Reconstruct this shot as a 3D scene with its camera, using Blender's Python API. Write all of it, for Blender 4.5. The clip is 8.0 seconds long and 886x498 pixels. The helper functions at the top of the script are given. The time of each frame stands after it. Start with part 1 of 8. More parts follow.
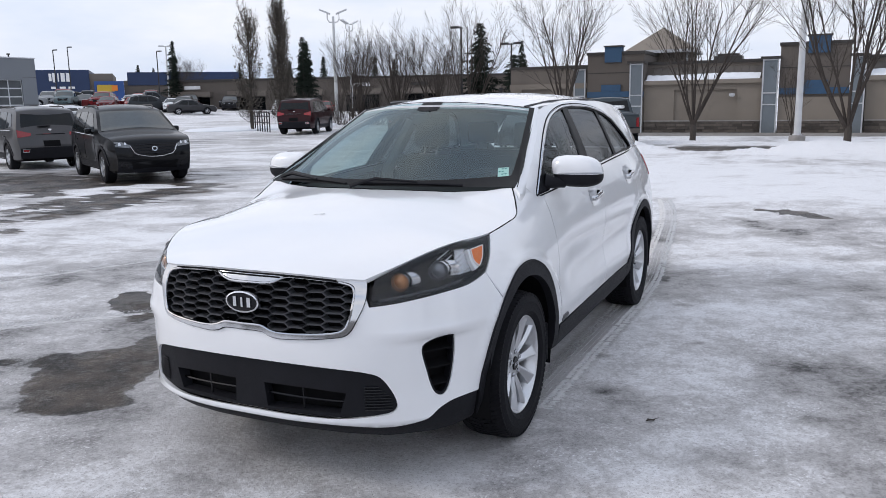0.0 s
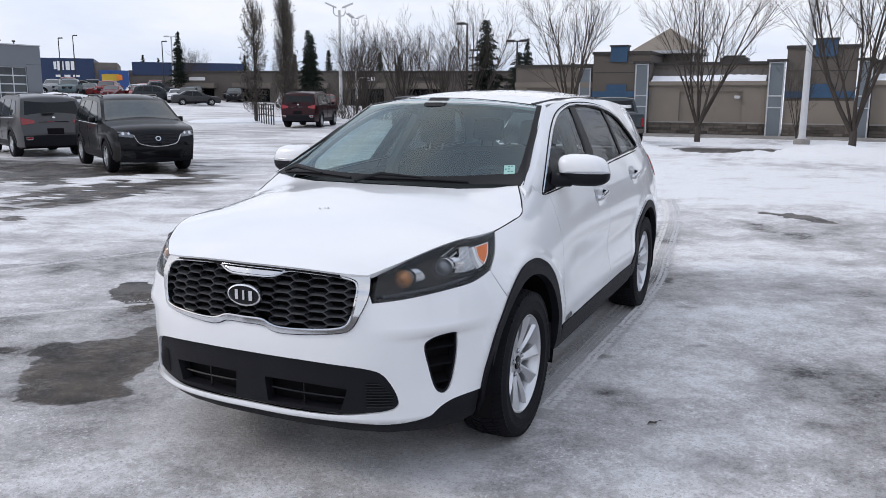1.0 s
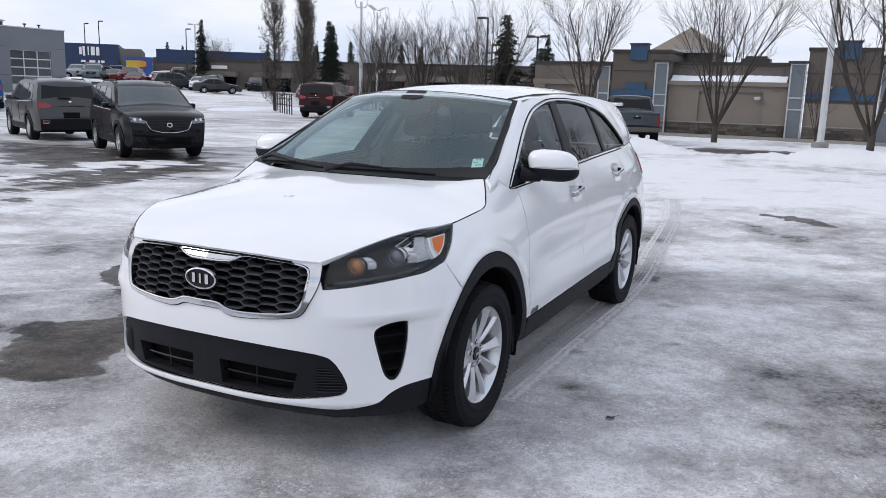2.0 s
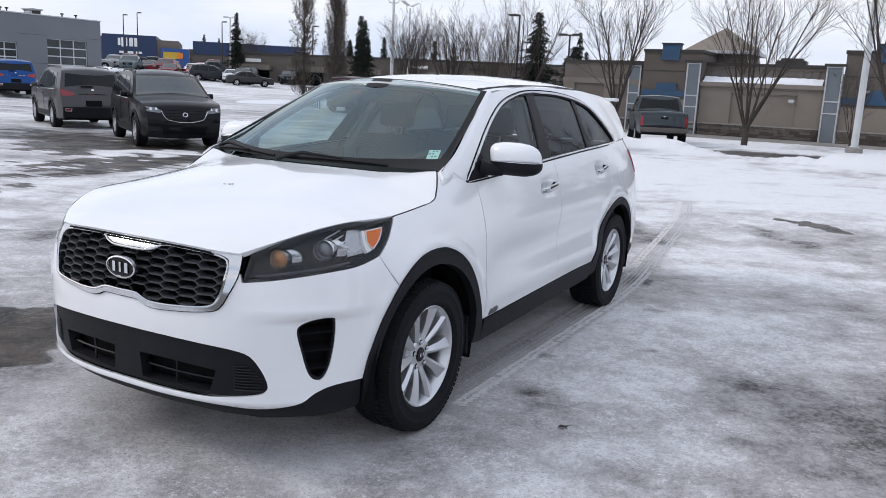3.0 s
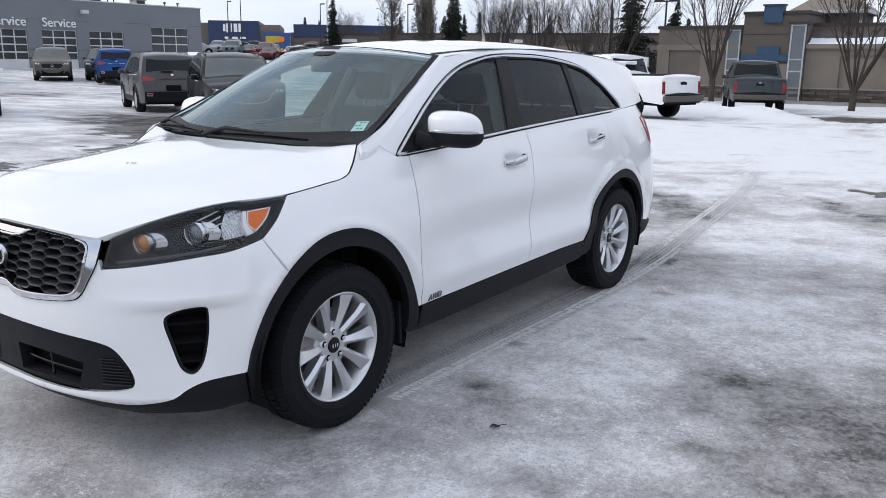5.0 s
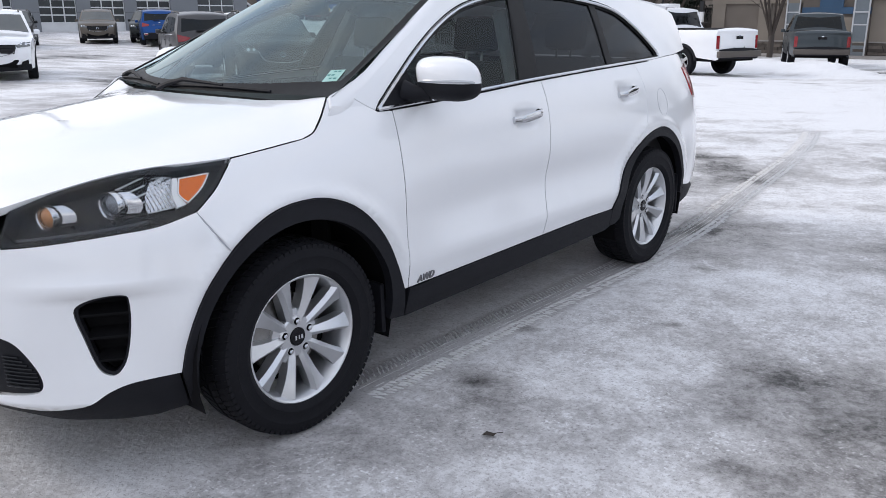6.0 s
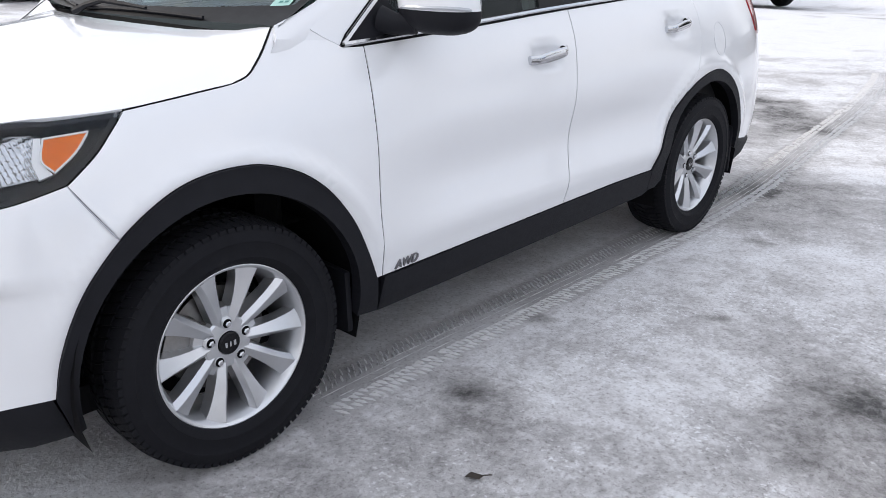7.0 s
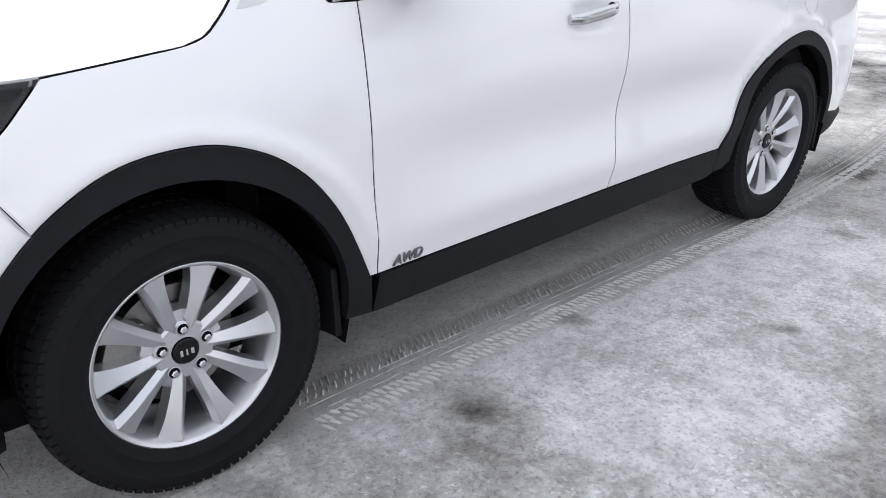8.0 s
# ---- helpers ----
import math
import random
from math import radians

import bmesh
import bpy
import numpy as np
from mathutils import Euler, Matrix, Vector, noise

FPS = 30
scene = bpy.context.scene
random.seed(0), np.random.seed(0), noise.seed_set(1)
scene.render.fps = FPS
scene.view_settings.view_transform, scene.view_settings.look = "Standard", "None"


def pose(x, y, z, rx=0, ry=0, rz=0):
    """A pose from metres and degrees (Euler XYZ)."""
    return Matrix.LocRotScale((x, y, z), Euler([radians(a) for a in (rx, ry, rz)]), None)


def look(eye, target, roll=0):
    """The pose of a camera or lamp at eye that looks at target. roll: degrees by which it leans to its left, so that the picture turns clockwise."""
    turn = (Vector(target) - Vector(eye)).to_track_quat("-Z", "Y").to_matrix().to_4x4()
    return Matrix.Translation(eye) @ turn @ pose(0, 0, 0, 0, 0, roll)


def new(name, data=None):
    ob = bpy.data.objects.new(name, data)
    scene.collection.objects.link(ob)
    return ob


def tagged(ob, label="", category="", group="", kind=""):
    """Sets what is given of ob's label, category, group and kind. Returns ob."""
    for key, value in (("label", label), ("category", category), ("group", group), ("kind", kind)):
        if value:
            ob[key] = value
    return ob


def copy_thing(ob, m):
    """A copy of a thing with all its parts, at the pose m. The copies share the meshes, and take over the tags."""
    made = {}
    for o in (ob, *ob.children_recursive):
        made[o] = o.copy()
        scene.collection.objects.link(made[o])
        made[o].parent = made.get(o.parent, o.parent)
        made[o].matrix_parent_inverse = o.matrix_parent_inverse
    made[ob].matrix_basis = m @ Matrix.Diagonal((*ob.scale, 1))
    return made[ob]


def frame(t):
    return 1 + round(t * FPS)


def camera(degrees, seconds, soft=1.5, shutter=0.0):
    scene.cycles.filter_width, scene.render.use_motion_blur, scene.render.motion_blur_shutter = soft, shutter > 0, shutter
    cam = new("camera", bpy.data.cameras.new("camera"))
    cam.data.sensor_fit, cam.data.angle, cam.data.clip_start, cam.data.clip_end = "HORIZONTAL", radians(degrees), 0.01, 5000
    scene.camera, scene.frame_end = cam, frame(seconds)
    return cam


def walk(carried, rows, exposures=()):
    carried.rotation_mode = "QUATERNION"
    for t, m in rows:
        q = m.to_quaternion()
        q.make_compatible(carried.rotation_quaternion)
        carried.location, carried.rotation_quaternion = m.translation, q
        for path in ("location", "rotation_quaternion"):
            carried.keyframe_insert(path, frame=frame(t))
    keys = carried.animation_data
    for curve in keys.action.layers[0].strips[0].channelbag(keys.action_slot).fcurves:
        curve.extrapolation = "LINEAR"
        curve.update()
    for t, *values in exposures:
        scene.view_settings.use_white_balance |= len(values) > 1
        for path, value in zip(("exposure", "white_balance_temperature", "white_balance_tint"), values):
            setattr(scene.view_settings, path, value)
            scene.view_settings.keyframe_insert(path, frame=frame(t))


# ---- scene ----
cam = camera(57.6, 8.0, soft=0.65)
PATH = [
    (0, (2.175, -3.609, 1.641), (1.342, -1.827, 1.279), -1.0),
    (0.5, (2.16, -3.607, 1.641), (1.328, -1.825, 1.276), -0.5),
    (1, (2.148, -3.586, 1.638), (1.313, -1.807, 1.267), 0.2),
    (2.5, (2.577, -3.372, 1.635), (1.677, -1.63, 1.242), 2.4),
    (3, (2.69, -3.15, 1.603), (1.749, -1.43, 1.208), 2.7),
    (3.5, (2.992, -3.021, 1.609), (2.006, -1.327, 1.213), 2.5),
    (4, (3.194, -2.875, 1.629), (2.156, -1.215, 1.222), 2.0),
    (4.5, (3.232, -2.652, 1.611), (2.138, -1.034, 1.181), 1.3),
    (6, (3.037, -1.775, 1.476), (1.809, -0.296, 0.926), -0.1),
    (6.5, (2.923, -1.415, 1.448), (1.673, 0.016, 0.824), 0.0),
    (7, (2.686, -1.092, 1.417), (1.423, 0.287, 0.708), 0.6),
    (7.5, (2.595, -0.763, 1.381), (1.301, 0.549, 0.602), 0.7),
    (8, (2.54, -0.652, 1.384), (1.175, 0.561, 0.568), 0.5),
]
walk(cam, [(t, look(eye, target, roll)) for t, eye, target, roll in PATH], exposures=[(0, 0.16, 6390, 12.5), (4.5, 0.25, 6390, 12.5), (6, 0.37, 6470, 12.5), (8, 0.66, 6830, 12)])

# ---- world and light ----
world = bpy.data.worlds.new("winter_sky")
scene.world = world
world.use_nodes = True
wn, wl = world.node_tree.nodes, world.node_tree.links
sky = wn.new("ShaderNodeTexSky")
sky.sky_type, sky.sun_disc = "NISHITA", False
SUN_UP, SUN_TURN = radians(24), radians(250)
sky.sun_elevation, sky.sun_rotation = SUN_UP, SUN_TURN
sky.dust_density, sky.air_density = 2.5, 1.0
w_geo = wn.new("ShaderNodeTexCoord")
w_map = wn.new("ShaderNodeMapping")
w_map.inputs["Scale"].default_value = (1.0, 1.0, 3.2)
w_noise = wn.new("ShaderNodeTexNoise")
w_noise.inputs["Scale"].default_value, w_noise.inputs["Detail"].default_value = 1.7, 6.0
w_noise.inputs["Roughness"].default_value = 0.55
w_ramp = wn.new("ShaderNodeValToRGB")
w_ramp.color_ramp.elements[0].position, w_ramp.color_ramp.elements[0].color = 0.36, (6.0, 7.1, 8.9, 1)
w_ramp.color_ramp.elements[1].position, w_ramp.color_ramp.elements[1].color = 0.62, (9.6, 9.7, 10.0, 1)
w_mix = wn.new("ShaderNodeMixRGB")
w_mix.inputs[0].default_value = 0.88
wl.new(w_geo.outputs["Generated"], w_map.inputs["Vector"])
wl.new(w_map.outputs["Vector"], w_noise.inputs["Vector"])
wl.new(w_noise.outputs["Fac"], w_ramp.inputs["Fac"])
wl.new(sky.outputs["Color"], w_mix.inputs[1])
wl.new(w_ramp.outputs["Color"], w_mix.inputs[2])
wl.new(w_mix.outputs["Color"], wn["Background"].inputs["Color"])
wn["Background"].inputs["Strength"].default_value = 0.1

sun = new("sun", bpy.data.lights.new("sun", "SUN"))
sun.data.energy, sun.data.angle, sun.data.color = 0.8, radians(14), (1.0, 0.95, 0.88)
sun.matrix_basis = look((-8, -4, 6), (0, 0, 0))


# ---- materials ----
def mat(name, col, rough=0.6, metal=0.0, var=0.12, scale=6.0, bump=0.0, bscale=80.0, coat=0.0, spec=0.5,
        stain=None, stain_scale=1.5, stain_at=0.6, rand=0.0, stretch=(1, 1, 1)):
    """A procedural surface: base colour varied at two scales, a stain colour, fine relief."""
    m = bpy.data.materials.new(name)
    m.use_nodes = True
    n, l = m.node_tree.nodes, m.node_tree.links
    b = n["Principled BSDF"]
    b.inputs["Metallic"].default_value = metal
    b.inputs["Coat Weight"].default_value = coat
    b.inputs["Coat Roughness"].default_value = 0.04
    b.inputs["Specular IOR Level"].default_value = spec
    tc = n.new("ShaderNodeTexCoord")
    mp = n.new("ShaderNodeMapping")
    mp.inputs["Scale"].default_value = stretch
    l.new(tc.outputs["Object"], mp.inputs["Vector"])

    def noise_at(s, detail=5.0, rgh=0.6):
        t = n.new("ShaderNodeTexNoise")
        t.inputs["Scale"].default_value, t.inputs["Detail"].default_value = s, detail
        t.inputs["Roughness"].default_value = rgh
        l.new(mp.outputs["Vector"], t.inputs["Vector"])
        return t.outputs["Fac"]

    def mixed(fac, a, c, mode="MIX"):
        x = n.new("ShaderNodeMixRGB")
        x.blend_type = mode
        for i, v in ((0, fac), (1, a), (2, c)):
            if isinstance(v, (int, float)):
                x.inputs[i].default_value = v
            elif isinstance(v, tuple):
                x.inputs[i].default_value = (*v[:3], 1)
            else:
                l.new(v, x.inputs[i])
        return x.outputs[0]

    lo = tuple(c * (1 - var) for c in col)
    hi = tuple(min(1, c * (1 + var)) for c in col)
    rp = n.new("ShaderNodeValToRGB")
    rp.color_ramp.elements[0].position, rp.color_ramp.elements[1].position = 0.3, 0.7
    l.new(noise_at(scale), rp.inputs["Fac"])
    out = mixed(rp.outputs["Color"], lo, hi)
    out = mixed(0.5 * min(1, var * 3), out, mixed(noise_at(scale * 9, 3), lo, hi))
    if stain:
        r2 = n.new("ShaderNodeValToRGB")
        r2.color_ramp.elements[0].position, r2.color_ramp.elements[1].position = stain_at, stain_at + 0.12
        l.new(noise_at(stain_scale, 7, 0.65), r2.inputs["Fac"])
        out = mixed(r2.outputs["Color"], out, stain)
    if rand:
        oi = n.new("ShaderNodeObjectInfo")
        hs = n.new("ShaderNodeHueSaturation")
        mr = n.new("ShaderNodeMapRange")
        mr.inputs["To Min"].default_value, mr.inputs["To Max"].default_value = 1 - rand, 1 + rand
        l.new(oi.outputs["Random"], mr.inputs["Value"])
        l.new(mr.outputs["Result"], hs.inputs["Value"])
        l.new(out, hs.inputs["Color"])
        out = hs.outputs["Color"]
    l.new(out, b.inputs["Base Color"])
    rr = n.new("ShaderNodeMapRange")
    rr.inputs["To Min"].default_value, rr.inputs["To Max"].default_value = rough * 0.85, min(1, rough * 1.15)
    l.new(noise_at(scale * 4, 3), rr.inputs["Value"])
    l.new(rr.outputs["Result"], b.inputs["Roughness"])
    if bump:
        bp = n.new("ShaderNodeBump")
        bp.inputs["Strength"].default_value, bp.inputs["Distance"].default_value = bump, 0.02
        l.new(noise_at(bscale, 4), bp.inputs["Height"])
        l.new(bp.outputs["Normal"], b.inputs["Normal"])
    return m


def glass_mat(name, tint, rough=0.02, gloss=0.042, shine=(1, 1, 1)):
    """Thin tinted pane: it lets light through by its tint and mirrors more at a slant."""
    m = bpy.data.materials.new(name)
    m.use_nodes = True
    n, l = m.node_tree.nodes, m.node_tree.links
    n.remove(n["Principled BSDF"])
    tr, gl, mx, lw = n.new("ShaderNodeBsdfTransparent"), n.new("ShaderNodeBsdfGlossy"), n.new("ShaderNodeMixShader"), n.new("ShaderNodeLayerWeight")
    tr.inputs["Color"].default_value = (*tint, 1)
    gl.inputs["Roughness"].default_value = rough
    gl.inputs["Color"].default_value = (*shine, 1)
    lw.inputs["Blend"].default_value = 0.5
    pw, ml, ad = (n.new("ShaderNodeMath") for _ in range(3))
    pw.operation, ml.operation, ad.operation = "POWER", "MULTIPLY", "ADD"
    pw.inputs[1].default_value, ml.inputs[1].default_value, ad.inputs[1].default_value = 5.0, 0.92, gloss
    l.new(lw.outputs["Facing"], pw.inputs[0])
    l.new(pw.outputs[0], ml.inputs[0])
    l.new(ml.outputs[0], ad.inputs[0])
    l.new(ad.outputs[0], mx.inputs[0])
    l.new(tr.outputs[0], mx.inputs[1])
    l.new(gl.outputs[0], mx.inputs[2])
    l.new(mx.outputs[0], n["Material Output"].inputs["Surface"])
    return m


M = {
    "white_paint": mat("white_paint", (0.84, 0.85, 0.87), 0.24, 0, 0.012, 3, coat=1.0, spec=0.5),
    "black_plastic": mat("black_plastic", (0.0085, 0.009, 0.0125), 0.6, 0, 0.2, 14, bump=0.10, bscale=500, spec=0.22, stain=(0.017, 0.0175, 0.021), stain_scale=2.5, stain_at=0.66),
    "gloss_black": mat("gloss_black", (0.006, 0.006, 0.008), 0.25, 0, 0.1, 6, spec=0.25),
    "dark_void": mat("dark_void", (0.005, 0.005, 0.006), 0.8, 0, 0.2, 8, spec=0.12),
    "chrome": mat("chrome", (0.60, 0.61, 0.63), 0.07, 1.0, 0.03, 12),
    "alloy": mat("alloy", (0.64, 0.65, 0.67), 0.30, 0.85, 0.06, 9),
    "rubber": mat("rubber", (0.0075, 0.0078, 0.0105), 0.75, 0, 0.2, 18, bump=0.12, bscale=260, spec=0.2, stain=(0.016, 0.0158, 0.018), stain_scale=6, stain_at=0.64),
    "steel": mat("steel", (0.30, 0.29, 0.28), 0.4, 0.9, 0.2, 30),
    "seat_cloth": mat("seat_cloth", (0.018, 0.019, 0.02), 0.9, 0, 0.2, 5),
    "dash": mat("dash", (0.018, 0.019, 0.021), 0.7, 0, 0.15, 8),
    "headliner": mat("headliner", (0.22, 0.225, 0.225), 0.9, 0, 0.05, 30),
    "amber": mat("amber", (0.72, 0.15, 0.004), 0.3, 0, 0.12, 60, coat=0.1, spec=0.3),
    "red_lens": mat("red_lens", (0.35, 0.008, 0.012), 0.12, 0, 0.1, 40, coat=0.8),
    "clear_lens": glass_mat("clear_lens", (0.93, 0.94, 0.95), gloss=0.026),
    "windscreen": glass_mat("windscreen", (0.50, 0.62, 0.62), 0.0, 0.135, (0.72, 0.83, 0.84)),
    "side_glass": glass_mat("side_glass", (0.60, 0.68, 0.66), 0.0, 0.04, (0.6, 0.62, 0.64)),
    "privacy_glass": glass_mat("privacy_glass", (0.11, 0.12, 0.125), 0.0, 0.04, (0.6, 0.62, 0.64)),
    "far_glass": mat("far_glass", (0.006, 0.008, 0.009), 0.04, 0, 0.2, 3, spec=0.3),
    # Paler than far_glass: base colour carries the snow light seen through the cabin.
    "far_screen": mat("far_screen", (0.050, 0.060, 0.062), 0.04, 0, 0.3, 2, spec=0.9),
    "far_red": mat("far_red", (0.26, 0.012, 0.018), 0.15, 0, 0.3, 12, coat=0.4),
    # Garage panes: their grey reflection is painted into a lighter base colour.
    "door_glass": mat("door_glass", (0.055, 0.060, 0.062), 0.08, 0, 0.35, 0.9, spec=0.5),
    "plate_grey": mat("plate_grey", (0.45, 0.46, 0.5), 0.5, 0, 0.05, 10),
    "bark": mat("bark", (0.065, 0.056, 0.05), 0.95, 0, 0.3, 9, bump=0.5, bscale=40, spec=0.2),
    "twig": mat("twig", (0.062, 0.052, 0.046), 0.95, 0, 0.35, 2, spec=0.2),
    "dry_leaf": mat("dry_leaf", (0.125, 0.112, 0.092), 0.85, 0, 0.4, 3, spec=0.2),
    "spruce": mat("spruce", (0.016, 0.023, 0.017), 0.9, 0, 0.5, 3, spec=0.2),
    "stucco": mat("stucco", (0.165, 0.142, 0.122), 0.9, 0, 0.1, 0.8, bump=0.3, bscale=30, stain=(0.14, 0.12, 0.104), stain_scale=0.5),
    "stucco_dark": mat("stucco_dark", (0.118, 0.101, 0.088), 0.9, 0, 0.1, 0.8, bump=0.3, bscale=30, stain=(0.095, 0.082, 0.072), stain_scale=0.6),
    "stucco_tan": mat("stucco_tan", (0.225, 0.195, 0.163), 0.9, 0, 0.08, 0.8, bump=0.3, bscale=30, stain=(0.19, 0.164, 0.137), stain_scale=0.7),
    "blue_trim": mat("blue_trim", (0.028, 0.075, 0.145), 0.6, 0, 0.1, 2),
    "coping": mat("coping", (0.05, 0.045, 0.042), 0.5, 0.3, 0.2, 2),
    "stone": mat("stone", (0.115, 0.098, 0.085), 0.9, 0, 0.35, 5, bump=0.6, bscale=30, rand=0.45),
    "mortar": mat("mortar", (0.09, 0.085, 0.08), 0.95, 0, 0.2, 6),
    "panel_glass": mat("panel_glass", (0.15, 0.175, 0.195), 0.3, 0, 0.2, 0.7),
    "white_frame": mat("white_frame", (0.5, 0.51, 0.53), 0.45, 0, 0.08, 3),
    "roof_metal": mat("roof_metal", (0.105, 0.092, 0.082), 0.55, 0.2, 0.15, 1.2),
    "grey_cladding": mat("grey_cladding", (0.165, 0.178, 0.195), 0.6, 0.1, 0.05, 0.4, stain=(0.15, 0.16, 0.178), stain_scale=0.3),
    "sign_blue": mat("sign_blue", (0.010, 0.028, 0.085), 0.5, 0, 0.08, 1),
    "sign_bright_blue": mat("sign_bright_blue", (0.02, 0.07, 0.24), 0.5, 0, 0.06, 1),
    "sign_white": mat("sign_white", (0.8, 0.8, 0.8), 0.5, 0, 0.03, 1),
    "sign_yellow": mat("sign_yellow", (0.5, 0.33, 0.03), 0.5, 0, 0.1, 1),
    "sign_orange": mat("sign_orange", (0.7, 0.2, 0.02), 0.5, 0, 0.05, 1),
    "pole_white": mat("pole_white", (0.62, 0.63, 0.64), 0.5, 0.1, 0.08, 2, stain=(0.45, 0.43, 0.4), stain_scale=1.2, stain_at=0.64),
    "pole_black": mat("pole_black", (0.02, 0.02, 0.022), 0.5, 0.2, 0.2, 3),
    "concrete": mat("concrete", (0.28, 0.265, 0.25), 0.9, 0, 0.18, 4, bump=0.3, bscale=60),
    "snow": mat("snow", (0.80, 0.82, 0.86), 0.75, 0, 0.05, 3, bump=0.5, bscale=14),
    "lamp_glass": mat("lamp_glass", (0.5, 0.52, 0.55), 0.2, 0, 0.05, 6),
    "emblem_silver": mat("emblem_silver", (0.75, 0.76, 0.78), 0.15, 1.0, 0.02, 10),
    "lamp_eye": mat("lamp_eye", (0.16, 0.17, 0.19), 0.05, 0.6, 0.05, 20, coat=0.8),
    "lamp_mirror": mat("lamp_mirror", (0.62, 0.63, 0.65), 0.12, 1.0, 0.15, 60),
    # Amber reflection in a projector, put into a base colour.
    "lamp_bulb": mat("lamp_bulb", (0.36, 0.15, 0.045), 0.08, 0.5, 0.3, 40, coat=1.0),
    "sticker_green": mat("sticker_green", (0.35, 0.58, 0.53), 0.5, 0, 0.05, 60),
    "sticker_dark": mat("sticker_dark", (0.05, 0.22, 0.20), 0.5, 0, 0.05, 60),
    "frit": mat("frit", (0.008, 0.008, 0.009), 0.5, 0, 0.1, 6, spec=0.2),
    "badge_grey": mat("badge_grey", (0.22, 0.22, 0.23), 0.3, 0.8, 0.1, 60),
    "grille_grey": mat("grille_grey", (0.05, 0.052, 0.058), 0.38, 0, 0.15, 20, spec=0.45),
    "track_snow": mat("track_snow", (0.68, 0.68, 0.685), 0.7, 0, 0.15, 20, bump=0.4, bscale=160),
    "car_lamp": mat("car_lamp", (0.16, 0.17, 0.18), 0.12, 0.4, 0.4, 9, coat=0.6),
    "door_white": mat("door_white", (0.55, 0.56, 0.57), 0.5, 0, 0.05, 2),
}


def paint(name, col, metal=0.3):
    return mat(name, col, 0.35, metal, 0.06, 2.5, coat=0.40, spec=0.04, stain=tuple(0.9 * c + 0.001 for c in col), stain_scale=1.6, stain_at=0.6)


# ---- mesh helpers ----
def part(name, bm, material, parent=None, label="", smooth=True, angle=35):
    me = bpy.data.meshes.new(name)
    bm.normal_update()
    bm.to_mesh(me)
    bm.free()
    return finish(name, me, material, parent, label, smooth, angle)


def finish(name, me, material, parent=None, label="", smooth=True, angle=35):
    for m in material if isinstance(material, (list, tuple)) else [material]:
        me.materials.append(M[m] if isinstance(m, str) else m)
    if smooth:
        me.shade_smooth()
        me.set_sharp_from_angle(angle=radians(angle))
    ob = new(name, me)
    if parent:
        ob.parent = parent
    if label:
        tagged(ob, label)
    return ob


def raw(name, verts, faces, material, parent=None, label="", smooth=True, angle=35):
    me = bpy.data.meshes.new(name)
    me.from_pydata([tuple(v) for v in verts], [], faces)
    me.validate()
    return finish(name, me, material, parent, label, smooth, angle)


def thing(name, label, category, group="", at=(0, 0, 0), turn=0.0, kind=""):
    e = new(name)
    e.empty_display_size = 0.2
    e.matrix_basis = pose(*at, 0, 0, turn)
    return tagged(e, label, category, group, kind)


def add_box(bm, x0, x1, y0, y1, z0, z1, bevel=0.0, m=None):
    vs = [bm.verts.new(Vector(p)) for p in ((x0, y0, z0), (x1, y0, z0), (x1, y1, z0), (x0, y1, z0), (x0, y0, z1), (x1, y0, z1), (x1, y1, z1), (x0, y1, z1))]
    fs = [bm.faces.new([vs[i] for i in q]) for q in ((0, 3, 2, 1), (4, 5, 6, 7), (0, 1, 5, 4), (1, 2, 6, 5), (2, 3, 7, 6), (3, 0, 4, 7))]
    if bevel:
        es = list({e for f in fs for e in f.edges})
        r = bmesh.ops.bevel(bm, geom=es, offset=bevel, segments=2, affect="EDGES", profile=0.6)
        vs = list({v for f in r["faces"] for v in f.verts} | {v for v in vs if v.is_valid})
    if m is not None:
        bmesh.ops.transform(bm, matrix=m, verts=vs)
    return vs


def box(name, x0, x1, y0, y1, z0, z1, material, parent=None, label="", bevel=0.0, m=None):
    bm = bmesh.new()
    add_box(bm, x0, x1, y0, y1, z0, z1, bevel, m)
    return part(name, bm, material, parent, label, smooth=bevel > 0, angle=40)


def add_tube(bm, pts, radii, sides=8, cap=True):
    """A tube along points with a radius each."""
    pts = [Vector(p) for p in pts]
    if isinstance(radii, (int, float)):
        radii = [radii] * len(pts)
    rings, up = [], Vector((0, 0, 1))
    for i, p in enumerate(pts):
        d = (pts[min(i + 1, len(pts) - 1)] - pts[max(i - 1, 0)]).normalized()
        a = d.cross(up)
        if a.length < 1e-3:
            a = d.cross(Vector((1, 0, 0)))
        a.normalize()
        b = d.cross(a)
        rings.append([bm.verts.new(p + radii[i] * (math.cos(t) * a + math.sin(t) * b)) for t in (2 * math.pi * k / sides for k in range(sides))])
    for r, q in zip(rings, rings[1:]):
        for k in range(sides):
            bm.faces.new((r[k], r[(k + 1) % sides], q[(k + 1) % sides], q[k]))
    if cap and sides > 2:
        bm.faces.new(rings[0][::-1])
        bm.faces.new(rings[-1])


def tube(name, pts, radii, material, parent=None, label="", sides=8):
    bm = bmesh.new()
    add_tube(bm, pts, radii, sides)
    bmesh.ops.recalc_face_normals(bm, faces=bm.faces)
    return part(name, bm, material, parent, label)


